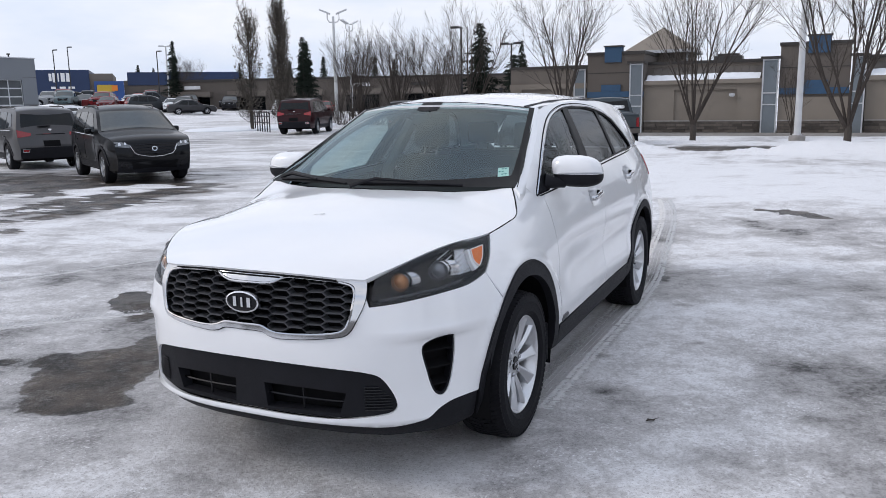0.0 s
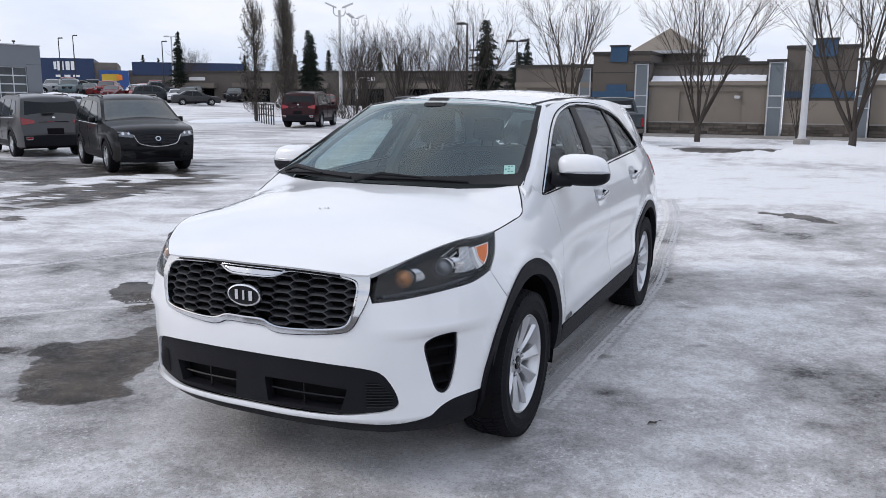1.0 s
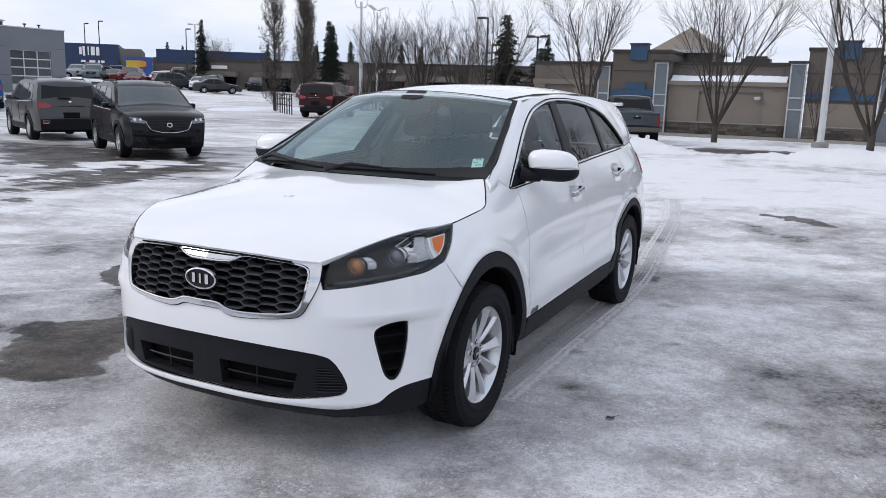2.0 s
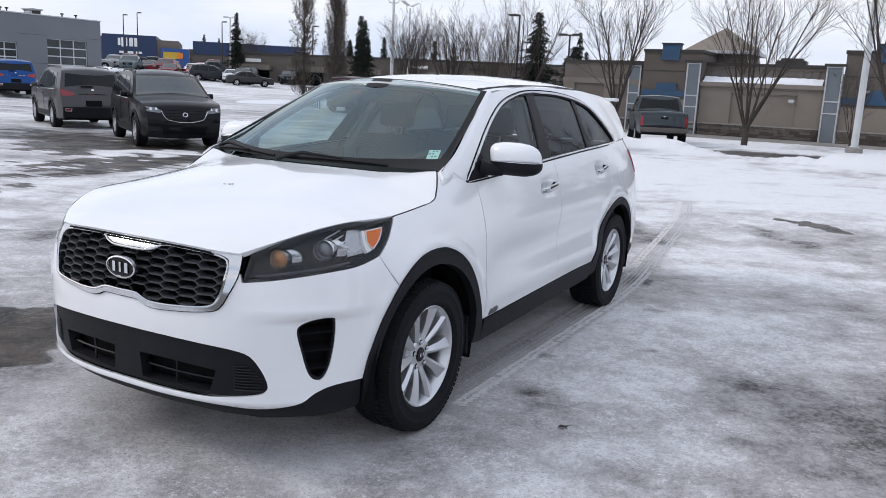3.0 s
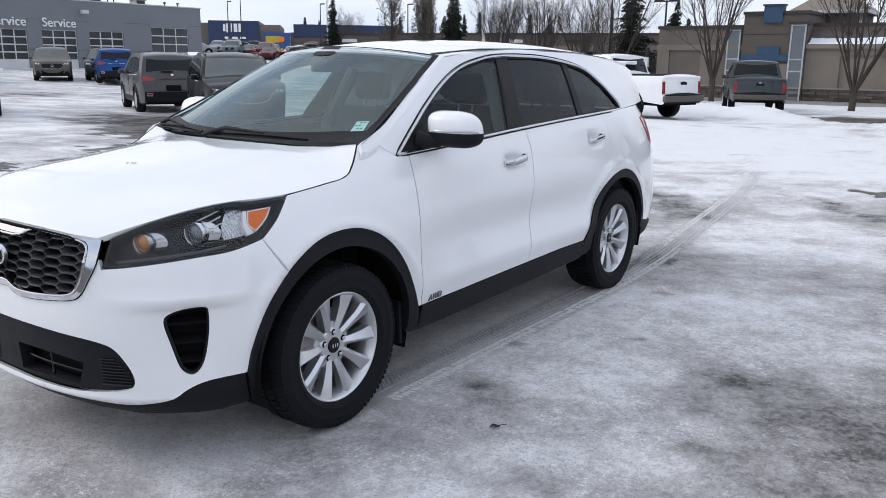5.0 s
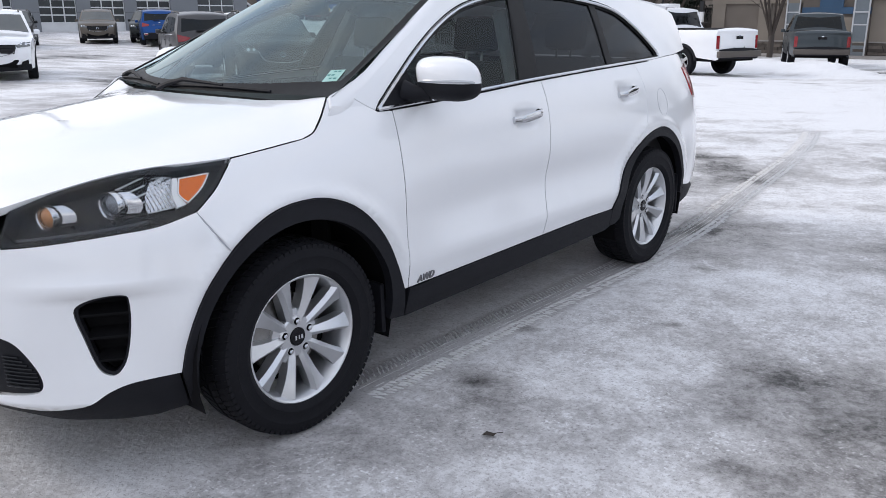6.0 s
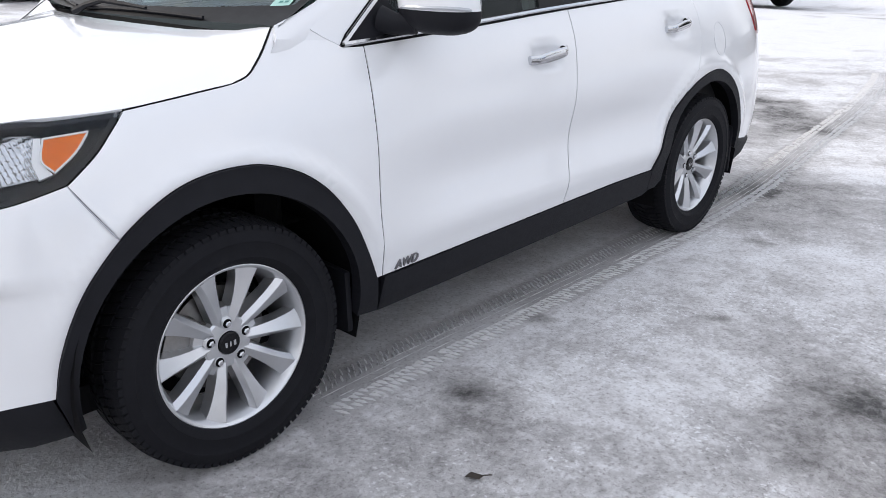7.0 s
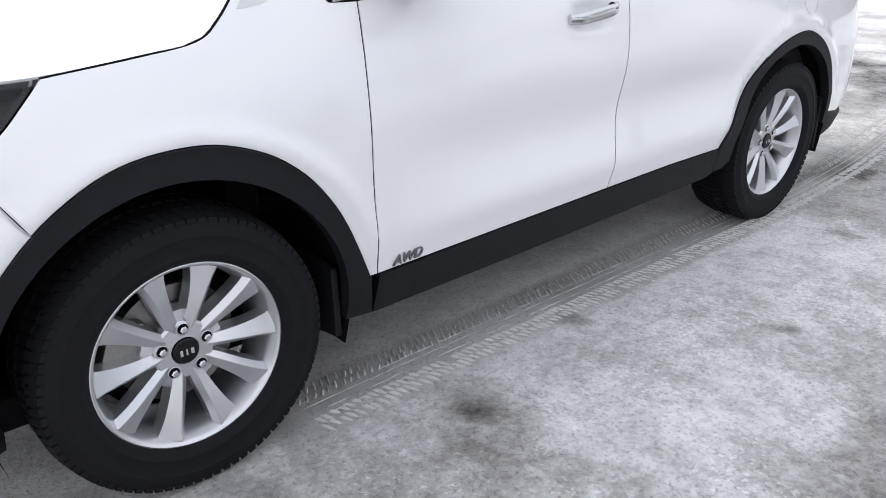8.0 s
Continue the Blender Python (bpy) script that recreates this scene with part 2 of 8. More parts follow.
def add_lathe(bm, prof, axis="x", centre=(0, 0, 0), n=48, closed=False):
    """Turns a profile of (along, radius) round an axis."""
    rings = []
    for a, r in prof:
        ring = []
        for k in range(n):
            t = 2 * math.pi * k / n
            c, s = r * math.cos(t), r * math.sin(t)
            v = {"x": (a, c, s), "y": (c, a, s), "z": (c, s, a)}[axis]
            ring.append(bm.verts.new(Vector(centre) + Vector(v)))
        rings.append(ring)
    pairs = list(zip(rings, rings[1:])) + ([(rings[-1], rings[0])] if closed else [])
    for r, q in pairs:
        for k in range(n):
            bm.faces.new((r[k], r[(k + 1) % n], q[(k + 1) % n], q[k]))


def lathe(name, prof, material, parent=None, label="", axis="x", centre=(0, 0, 0), n=48, closed=False, angle=35):
    bm = bmesh.new()
    add_lathe(bm, prof, axis, centre, n, closed)
    bmesh.ops.recalc_face_normals(bm, faces=bm.faces)
    return part(name, bm, material, parent, label, angle=angle)


def spline(pts, n=6, closed=False):
    """Catmull-Rom through the points, n steps a span."""
    p = [np.array(q, float) for q in pts]
    if len(p) < 3:
        return p
    out, m = [], len(p)
    for i in range(m if closed else m - 1):
        if closed:
            a, b, c, d = p[(i - 1) % m], p[i], p[(i + 1) % m], p[(i + 2) % m]
        else:
            b, c = p[i], p[i + 1]
            a = p[i - 1] if i else 2 * b - c
            d = p[i + 2] if i + 2 < m else 2 * c - b
        for k in range(n):
            t = k / n
            out.append(0.5 * (2 * b + (c - a) * t + (2 * a - 5 * b + 4 * c - d) * t * t + (3 * b - 3 * c + d - a) * t ** 3))
    if not closed:
        out.append(p[-1])
    return out


def loop_of(*runs, n=6):
    """A closed outline from runs of points: each run is smooth, and corners stand where runs meet."""
    out = []
    for r in runs:
        s = spline(r, n) if len(r) > 2 else [np.array(q, float) for q in r]
        out += s[:-1] if np.allclose(s[-1], runs[0][0]) or True else s
    return [tuple(p) for p in out]


def inside(p, poly):
    x, y = p
    c, j = False, len(poly) - 1
    for i in range(len(poly)):
        xi, yi = poly[i][0], poly[i][1]
        xj, yj = poly[j][0], poly[j][1]
        if (yi > y) != (yj > y) and x < (xj - xi) * (y - yi) / (yj - yi) + xi:
            c = not c
        j = i
    return c


def smooth_step(t):
    t = min(max(t, 0.0), 1.0)
    return t * t * (3 - 2 * t)


def curve(table):
    """A smooth function of one number through the (x, y) pairs of a table."""
    xs, ys = [a for a, _ in table], [b for _, b in table]
    ms = []
    for i in range(len(xs)):
        lo, hi = max(i - 1, 0), min(i + 1, len(xs) - 1)
        ms.append((ys[hi] - ys[lo]) / (xs[hi] - xs[lo]))
    for i in range(len(xs) - 1):
        d = (ys[i + 1] - ys[i]) / (xs[i + 1] - xs[i])
        if d == 0:
            ms[i] = ms[i + 1] = 0.0

    def f(x):
        if x <= xs[0]:
            return ys[0]
        if x >= xs[-1]:
            return ys[-1]
        i = next(k for k in range(len(xs) - 1) if x <= xs[k + 1])
        h = xs[i + 1] - xs[i]
        t = (x - xs[i]) / h
        return ((2 * t**3 - 3 * t * t + 1) * ys[i] + (t**3 - 2 * t * t + t) * h * ms[i]
                + (-2 * t**3 + 3 * t * t) * ys[i + 1] + (t**3 - t * t) * h * ms[i + 1])
    return f


def sheet(outline, holes, fn, cell=0.03, thick=0.0, normal=None):
    """Verts and faces of the flat outline less its holes, filled with a fine grid and laid on the surface fn(u, v).
    thick: how far its rim turns in, against the surface's normal."""
    from mathutils.geometry import delaunay_2d_cdt
    loops = [outline, *holes]
    pts, edges = [], []
    for lp in loops:
        base, k = len(pts), len(lp)
        pts += [Vector((p[0], p[1])) for p in lp]
        edges += [(base + i, base + (i + 1) % k) for i in range(k)]
    rim = len(pts)
    us, vs = [p[0] for p in outline], [p[1] for p in outline]
    near = np.array([(p[0], p[1]) for p in pts])
    u = min(us) + cell / 2
    while u < max(us):
        v = min(vs) + cell / 2
        while v < max(vs):
            if ((near - (u, v)) ** 2).sum(1).min() > (0.45 * cell) ** 2 and inside((u, v), outline) and not any(inside((u, v), h) for h in holes):
                pts.append(Vector((u, v)))
            v += cell
        u += cell
    verts, _, faces, *_ = delaunay_2d_cdt(pts, edges, [], 0, 1e-6)
    keep = []
    for f in faces:
        c = sum((verts[i] for i in f), Vector((0, 0))) / len(f)
        if inside(c, outline) and not any(inside(c, h) for h in holes):
            keep.append(tuple(f))
    p3 = [Vector(fn(v.x, v.y)) for v in verts]
    if keep:
        # Faces look the way of the surface's normal, du x dv.
        a, b, c = (verts[i] for i in keep[0][:3])
        if (b - a).cross(c - a) < 0:
            keep = [f[::-1] for f in keep]
    nrm = []
    for v in verts:
        h = 2e-3
        du = Vector(fn(v.x + h, v.y)) - Vector(fn(v.x - h, v.y))
        dv = Vector(fn(v.x, v.y + h)) - Vector(fn(v.x, v.y - h))
        q = du.cross(dv)
        nrm.append(q.normalized() if q.length > 1e-12 else Vector((0, 0, 1)))
    return p3, keep, nrm


def panel(name, outline, fn, material, parent=None, label="", holes=(), cell=0.03, thick=0.012, mirror=False, out=0.0):
    """A body panel: a smooth sheet with its own rim, turned in by thick. mirror: for the other side (x to -x)."""
    p3, faces, nrm = sheet(outline, list(holes), fn, cell)
    if out:
        p3 = [p + out * q for p, q in zip(p3, nrm)]
    count = {}
    for f in faces:
        for i in range(len(f)):
            a, b = f[i], f[(i + 1) % len(f)]
            count[(a, b)] = count.get((a, b), 0) + 1
    rim = [(a, b) for (a, b) in count if (b, a) not in count]
    verts, normals = list(p3), list(nrm)
    top = len(faces)
    if thick:
        back, front = {}, {}
        for a, b in rim:
            for i in (a, b):
                if i not in back:
                    front[i] = len(verts)
                    verts.append(p3[i])
                    back[i] = len(verts)
                    verts.append(p3[i] - thick * nrm[i])
        faces = faces + [(front[b], front[a], back[a], back[b]) for a, b in rim]
    if mirror:
        verts = [Vector((-v.x, v.y, v.z)) for v in verts]
        normals = [Vector((-v.x, v.y, v.z)) for v in normals]
        faces = [tuple(reversed(f)) for f in faces]
    me = bpy.data.meshes.new(name)
    me.from_pydata([tuple(v) for v in verts], [], faces)
    me.materials.append(M[material] if isinstance(material, str) else material)
    me.shade_smooth()
    loops = []
    for p in me.polygons:
        for vi in p.vertices:
            loops.append(tuple(normals[vi]) if vi < len(normals) and p.index < top else tuple(p.normal))
    me.normals_split_custom_set(loops)
    ob = new(name, me)
    if parent:
        ob.parent = parent
    if label:
        tagged(ob, label)
    return ob


def words(name, text, size, depth, m, material, parent=None, label=""):
    cu = bpy.data.curves.new(name, "FONT")
    cu.body, cu.size, cu.extrude, cu.align_x = text, size, depth, "CENTER"
    tmp = bpy.data.objects.new(name, cu)
    me = bpy.data.meshes.new_from_object(tmp)
    bpy.data.objects.remove(tmp)
    bpy.data.curves.remove(cu)
    me.transform(m)
    return finish(name, me, material, parent, label, smooth=False)

# ---- the ground ----
def ground_z(x, y):
    """The lot: level round the car, falling gently towards the mall, rising towards the garage."""
    return -0.0145 * min(max(y - 12, 0), 40) * smooth_step((x + 24) / 14) + 0.9 * smooth_step((-x - 24) / 42) + 1.25 * smooth_step((-x - 54) / 40)


def lattice(seed, n=256):
    return np.random.RandomState(seed).rand(n, n)


def value_noise(x, y, seed):
    g = lattice(seed)
    xi, yi = np.floor(x).astype(int), np.floor(y).astype(int)
    fx, fy = x - xi, y - yi
    fx, fy = fx * fx * (3 - 2 * fx), fy * fy * (3 - 2 * fy)
    a, b = g[xi % 256, yi % 256], g[(xi + 1) % 256, yi % 256]
    c, d = g[xi % 256, (yi + 1) % 256], g[(xi + 1) % 256, (yi + 1) % 256]
    return a * (1 - fx) * (1 - fy) + b * fx * (1 - fy) + c * (1 - fx) * fy + d * fx * fy


def fbm(x, y, seed, octaves=5, gain=0.5):
    out, amp, tot = 0, 1.0, 0
    for k in range(octaves):
        out = out + amp * value_noise(x * 2**k + 17.3 * k, y * 2**k + 9.1 * k, seed + k)
        tot += amp
        amp *= gain
    return out / tot


def sm_arr(t):
    t = np.clip(t, 0, 1)
    return t * t * (3 - 2 * t)


# Bare or thin places, fuller where the change is positive: centre, half sizes, turn in degrees, change of cover.
PATCHES = [
    (-1.86, -0.42, 0.50, 0.24, 137, -0.95), (-1.78, 0.08, 0.50, 0.16, 122, -0.85), (-2.1, 0.0, 0.3, 0.14, 60, -0.75), (-2.95, 1.28, 0.46, 0.20, 140, -0.8), (-1.5, -0.62, 0.25, 0.14, 30, -0.75), (-2.3, 0.75, 0.8, 0.3, 130, -0.2), (-2.62, -0.28, 0.12, 0.06, 20, -0.8),
    (-9.1, 6.2, 3.4, 0.50, 97, -1.1), (-13.4, 8.7, 2.4, 0.8, 140, -0.95), (-12.2, 10.6, 2.2, 0.9, 150, -0.8), (-10.9, 8.2, 1.6, 0.6, 140, 0.25), (-16.5, 9.5, 3.0, 0.8, 140, -0.6), (-6.2, 3.4, 2.2, 0.35, 40, -0.22), (-4.5, 1.6, 1.6, 0.25, 38, -0.25), (-14.5, 11.5, 4.5, 1.2, 40, -0.4),
    (1.93, 8.68, 0.52, 0.17, -40, -0.8), (-0.8, 26.8, 2.2, 1.3, -15, -0.6), (1.15, 0.72, 0.08, 0.05, 20, -0.30), (1.16, 0.74, 0.22, 0.13, 20, -0.14), (2.23, 1.60, 0.20, 0.09, 30, -0.22), (2.35, 1.35, 0.55, 0.35, 30, -0.10), (0.0, 6.2, 1.2, 0.42, 112, -0.36),
    (3.42, 0.72, 1.0, 0.42, 77, -0.9), (3.45, 1.15, 0.5, 0.7, 20, -0.12), (-16.5, 45.5, 6.0, 1.4, 160, -0.9), (-13.9, 38.6, 2.4, 0.5, 160, -0.8), (-24, 25, 7, 1.2, 42, -0.35), (-6.0, 29.5, 2.4, 1.6, 0, -0.5), (-9.5, 31.5, 3.0, 1.0, 10, -0.65),
    (1.5, 7.3, 1.0, 0.12, -35, -0.3), (0.75, 4.1, 0.7, 0.3, 80, -0.18), (-28, 14, 9, 1.5, 40, -0.4), (0.75, 3.7, 0.22, 0.3, 0, -0.14),
    (3.4, -0.1, 1.5, 2.0, 10, -0.18), (2.5, 1.7, 1.1, 0.9, 35, -0.15), (2.9, 3.4, 1.2, 0.8, 30, -0.14), (0.1, 1.3, 0.75, 1.6, 0, -0.06), (0.99, 1.36, 0.07, 0.045, 20, -0.30), (1.50, 1.86, 0.07, 0.04, 40, -0.30), (1.26, 2.87, 0.09, 0.05, 10, -0.30),
    (1.9, 5.3, 0.8, 1.2, 30, 0.20), (1.6, 2.4, 0.35, 0.5, 20, 0.12), (1.5, 0.6, 0.9, 1.2, 0, 0.13), (2.0, 0.6, 0.3, 0.35, 20, 0.06), (0.5, 14, 6, 5, 0, 0.16), (-5.5, 4.5, 2.2, 1.6, 35, 0.2),
    (4.2, 4.0, 1.4, 0.5, -40, -0.14), (3.2, 6.2, 1.6, 0.35, -38, -0.14), (5.5, 7.0, 2.2, 0.5, -35, -0.14),
]
# The line of the car's left wheels across the lot.
TRACK = [(0.835, 0.28), (0.840, 1.5), (0.85, 2.6), (0.83, 3.6), (0.75, 4.4), (0.67, 5.0), (0.56, 6.0), (0.38, 7.4), (0.14, 8.8), (-0.20, 10.3)]


def axis(lo, hi, fine_lo, fine_hi, fine, grow):
    mid = list(np.arange(fine_lo, fine_hi, fine))
    up, s, v = [], fine, fine_hi
    while v < hi:
        up.append(v)
        s *= grow
        v += s
    down, s, v = [], fine, fine_lo - fine
    while v > lo:
        down.append(v)
        s *= grow
        v -= s
    return np.array([lo, *down[::-1], *mid, *up, hi])


gx, gy = axis(-420, 420, -3.2, 3.6, 0.035, 1.045), axis(-300, 520, -2.4, 6.0, 0.035, 1.045)
GX, GY = np.meshgrid(gx, gy, indexing="ij")
base_z = -0.0145 * np.clip(GY - 12, 0, 40) * sm_arr((GX + 24) / 14) + 0.9 * sm_arr((-GX - 24) / 42) + 1.25 * sm_arr((-GX - 54) / 40)
cover = 0.60 + 0.78 * (fbm(GX * 0.35 + 50, GY * 0.35 + 50, 3, 5, 0.55) - 0.5) + 0.62 * (fbm(GX * 1.7 + 20, GY * 1.7 + 70, 11, 6, 0.66) - 0.5) * 1.2
turn_x, turn_y = 0.82 * GX + 0.57 * GY, -0.57 * GX + 0.82 * GY
streak = fbm(turn_x * 0.35 + 90, turn_y * 2.2 + 60, 71, 5, 0.62) - 0.5
cover = cover + 0.62 * streak * sm_arr((np.hypot(GX, GY - 1) - 1.3) / 2)
cover = cover + 0.24 * sm_arr((GY - 7) / 6) * sm_arr((GX + 14) / 8) + 0.10 * sm_arr((-GX - 3) / 4)
# Under the car the cover is evened and lightened, to offset the car's shade.
under = sm_arr((1.02 - np.abs(GX + 0.03)) / 0.2) * sm_arr((GY + 1.1) / 0.4) * sm_arr((4.2 - GY) / 0.5)
cover = cover * (1 - 0.65 * under) + 0.66 * 0.65 * under
line = spline([(x, y, 0) for x, y in TRACK], 10)
line_y = np.array([p[1] for p in line])
line_x = np.array([p[0] for p in line])
off = np.abs(GX - np.interp(GY, line_y, line_x)) / 0.135
in_track = sm_arr((1.15 - off) / 0.3) * (GY > 0.2) * (1 - 0.45 * sm_arr((GY - 4.5) / 4)) * (GY < 10.5) * sm_arr((10.4 - GY) / 2)
cover = cover * (1 - 0.7 * in_track) + 0.42 * 0.7 * in_track
grain = (1 - 0.45 * under) * (1 - 0.5 * in_track)
wob_x, wob_y = fbm(GX * 1.3 + 9, GY * 1.3 + 4, 21, 7, 0.68) - 0.5, fbm(GX * 1.3 + 40, GY * 1.3 + 31, 27, 7, 0.68) - 0.5
asphalt = np.zeros_like(cover)
for cx, cy, a, b, turn, change in PATCHES:
    crisp = change < -0.7
    s = max(a, b) * (1.25 if crisp else 1.5)
    dx, dy = GX - cx + s * wob_x, GY - cy + s * wob_y
    c, d = math.cos(radians(turn)), math.sin(radians(turn))
    q = np.hypot((c * dx + d * dy) / a, (-d * dx + c * dy) / b)
    cover = cover + (0.45 * change if crisp else change) * sm_arr((1.32 - q) / (0.45 if crisp else 0.95))
    if crisp:
        asphalt = np.maximum(asphalt, sm_arr((1.45 - q) / 0.5))
cover = np.clip(cover, 0.09, 1)
relief = 0.030 * (fbm(GX * 1.2, GY * 1.2, 41, 4) - 0.5) + 0.012 * (fbm(GX * 6, GY * 6, 47, 3) - 0.5)
relief = relief * (0.25 + 0.75 * sm_arr((np.hypot(GX / 1.6, (GY - 1.4) / 2.8) - 0.8) / 0.8)) * (0.3 + cover)
bank = np.exp(-(((GX + 3) * 0.25 + (GY - 25.2)) / 1.1) ** 2) * sm_arr((GX + 13) / 4) * sm_arr((9 - GX) / 4)
bank = bank * (0.5 + 0.9 * fbm(GX * 0.8, GY * 0.8, 53, 4))
cover = np.clip(cover + 1.3 * bank, 0, 1)
bare = np.hypot((GX + 0.75 - 1.2 * wob_x) / 2.3, (GY - 26.6 - 1.2 * wob_y) / 2.6)
cover = cover * (1 - 0.85 * sm_arr((1.2 - bare) / 0.3))
asphalt = np.maximum(asphalt, sm_arr((1.2 - bare) / 0.3))
bank = bank * (1 - sm_arr((1.4 - bare) / 0.5))
wheel_clear = np.minimum.reduce([np.hypot(GX - sx * 0.82, (GY - wy)) for sx in (-1, 1) for wy in (0.0, 2.78)])
relief = relief * sm_arr((wheel_clear - 0.12) / 0.4) - 0.004 * (1 - sm_arr((wheel_clear - 0.12) / 0.4))
height = base_z + relief + 0.38 * bank + 0.06 * sm_arr((np.hypot(GX, GY) - 8) / 8) * (fbm(GX * 0.5, GY * 0.5, 61, 4) - 0.5)
nx, ny = GX.shape
idx = np.arange(nx * ny).reshape(nx, ny)
quads = np.stack([idx[:-1, :-1], idx[1:, :-1], idx[1:, 1:], idx[:-1, 1:]], -1).reshape(-1, 4)
gme = bpy.data.meshes.new("ground")
gme.vertices.add(nx * ny)
gme.vertices.foreach_set("co", np.stack([GX, GY, height], -1).astype(np.float32).ravel())
gme.loops.add(len(quads) * 4)
gme.loops.foreach_set("vertex_index", quads.astype(np.int32).ravel())
gme.polygons.add(len(quads))
gme.polygons.foreach_set("loop_start", np.arange(0, len(quads) * 4, 4, dtype=np.int32))
gme.update(calc_edges=True)
gme.shade_smooth()
gme.attributes.new("cover", "FLOAT", "POINT").data.foreach_set("value", cover.astype(np.float32).ravel())
gme.attributes.new("asphalt", "FLOAT", "POINT").data.foreach_set("value", asphalt.astype(np.float32).ravel())
gme.attributes.new("grain", "FLOAT", "POINT").data.foreach_set("value", grain.astype(np.float32).ravel())


def ground_mat():
    m = bpy.data.materials.new("icy_lot")
    m.use_nodes = True
    n, l = m.node_tree.nodes, m.node_tree.links
    b = n["Principled BSDF"]
    tc, at = n.new("ShaderNodeTexCoord"), n.new("ShaderNodeAttribute")
    at.attribute_name = "cover"

    def noise_at(s, detail=6.0, rgh=0.62, stretch=None):
        t = n.new("ShaderNodeTexNoise")
        t.inputs["Scale"].default_value, t.inputs["Detail"].default_value, t.inputs["Roughness"].default_value = s, detail, rgh
        if stretch:
            mp = n.new("ShaderNodeMapping")
            mp.inputs["Rotation"].default_value = (0, 0, radians(-35))
            mp.inputs["Scale"].default_value = stretch
            l.new(tc.outputs["Object"], mp.inputs["Vector"])
            l.new(mp.outputs["Vector"], t.inputs["Vector"])
        else:
            l.new(tc.outputs["Object"], t.inputs["Vector"])
        return t.outputs["Fac"]

    def math_node(op, a, c):
        x = n.new("ShaderNodeMath")
        x.operation = op
        for i, v in enumerate((a, c)):
            if isinstance(v, (int, float)):
                x.inputs[i].default_value = v
            else:
                l.new(v, x.inputs[i])
        return x.outputs[0]

    def swing(source, amount):
        return math_node("MULTIPLY", math_node("SUBTRACT", source, 0.5), amount)

    def flakes(source, lo, hi, amount):
        x = n.new("ShaderNodeMapRange")
        x.interpolation_type = "SMOOTHSTEP"
        x.inputs["From Min"].default_value, x.inputs["From Max"].default_value = lo, hi
        x.inputs["To Min"].default_value, x.inputs["To Max"].default_value = -amount, amount
        l.new(source, x.inputs["Value"])
        return x.outputs["Result"]

    ag = n.new("ShaderNodeAttribute")
    ag.attribute_name = "grain"
    f = math_node("ADD", swing(noise_at(2.1, 9.0, 0.62), 0.56), swing(noise_at(1.3, 4.0, 0.55, (1.0, 0.35, 1)), 0.30))
    f = math_node("ADD", f, flakes(noise_at(11, 10.0, 0.72), 0.44, 0.56, 0.05))
    f = math_node("ADD", f, flakes(noise_at(33, 8.0, 0.7, (1.0, 0.8, 1)), 0.43, 0.57, 0.05))
    f = math_node("ADD", f, swing(noise_at(110, 4.0, 0.75), 0.24))
    f = math_node("ADD", f, swing(noise_at(0.85, 5.0, 0.5), 0.42))
    crumbs = n.new("ShaderNodeMapRange")
    crumbs.interpolation_type = "SMOOTHSTEP"
    crumbs.inputs["From Min"].default_value, crumbs.inputs["From Max"].default_value = 0.56, 0.66
    crumbs.inputs["To Max"].default_value = 0.26
    l.new(noise_at(52, 3.0, 0.55), crumbs.inputs["Value"])
    zone = n.new("ShaderNodeMapRange")
    zone.inputs["From Min"].default_value, zone.inputs["From Max"].default_value = 0.46, 0.62
    l.new(noise_at(2.6, 3.0, 0.5), zone.inputs["Value"])
    f = math_node("ADD", f, math_node("MULTIPLY", crumbs.outputs["Result"], zone.outputs["Result"]))
    f = math_node("ADD", f, flakes(noise_at(3.7, 12.0, 0.72), 0.45, 0.55, 0.035))
    f = math_node("ADD", at.outputs["Fac"], math_node("MULTIPLY", f, ag.outputs["Fac"]))
    rp = n.new("ShaderNodeValToRGB")
    e = rp.color_ramp.elements
    e[0].position, e[0].color = 0.0, (0.060, 0.059, 0.060, 1)
    e[1].position, e[1].color = 0.92, (0.81, 0.815, 0.835, 1)
    for pos, col in ((0.12, (0.105, 0.102, 0.102)), (0.24, (0.185, 0.179, 0.178)), (0.40, (0.322, 0.312, 0.313)), (0.56, (0.474, 0.464, 0.468)), (0.72, (0.658, 0.652, 0.662))):
        x = e.new(pos)
        x.color = (*col, 1)
    l.new(f, rp.inputs["Fac"])
    # bare asphalt: wet and dry areas, pale stones, a ragged edge against the ice
    aa = n.new("ShaderNodeAttribute")
    aa.attribute_name = "asphalt"
    ragged = n.new("ShaderNodeMapRange")
    ragged.interpolation_type = "SMOOTHSTEP"
    ragged.inputs["From Min"].default_value, ragged.inputs["From Max"].default_value = 0.46, 0.60
    edge = math_node("ADD", swing(noise_at(5.0, 6.0, 0.65), 0.75), swing(noise_at(26, 5.0, 0.65), 0.35))
    l.new(math_node("ADD", aa.outputs["Fac"], edge), ragged.inputs["Value"])
    wet = n.new("ShaderNodeValToRGB")
    wet.color_ramp.elements[0].position, wet.color_ramp.elements[0].color = 0.42, (0.026, 0.024, 0.023, 1)
    wet.color_ramp.elements[1].position, wet.color_ramp.elements[1].color = 0.62, (0.098, 0.082, 0.070, 1)
    l.new(noise_at(2.3, 6.0, 0.6), wet.inputs["Fac"])
    stones = n.new("ShaderNodeValToRGB")
    stones.color_ramp.elements[0].position, stones.color_ramp.elements[0].color = 0.40, (0.55, 0.55, 0.55, 1)
    stones.color_ramp.elements[1].position, stones.color_ramp.elements[1].color = 0.62, (1.7, 1.65, 1.6, 1)
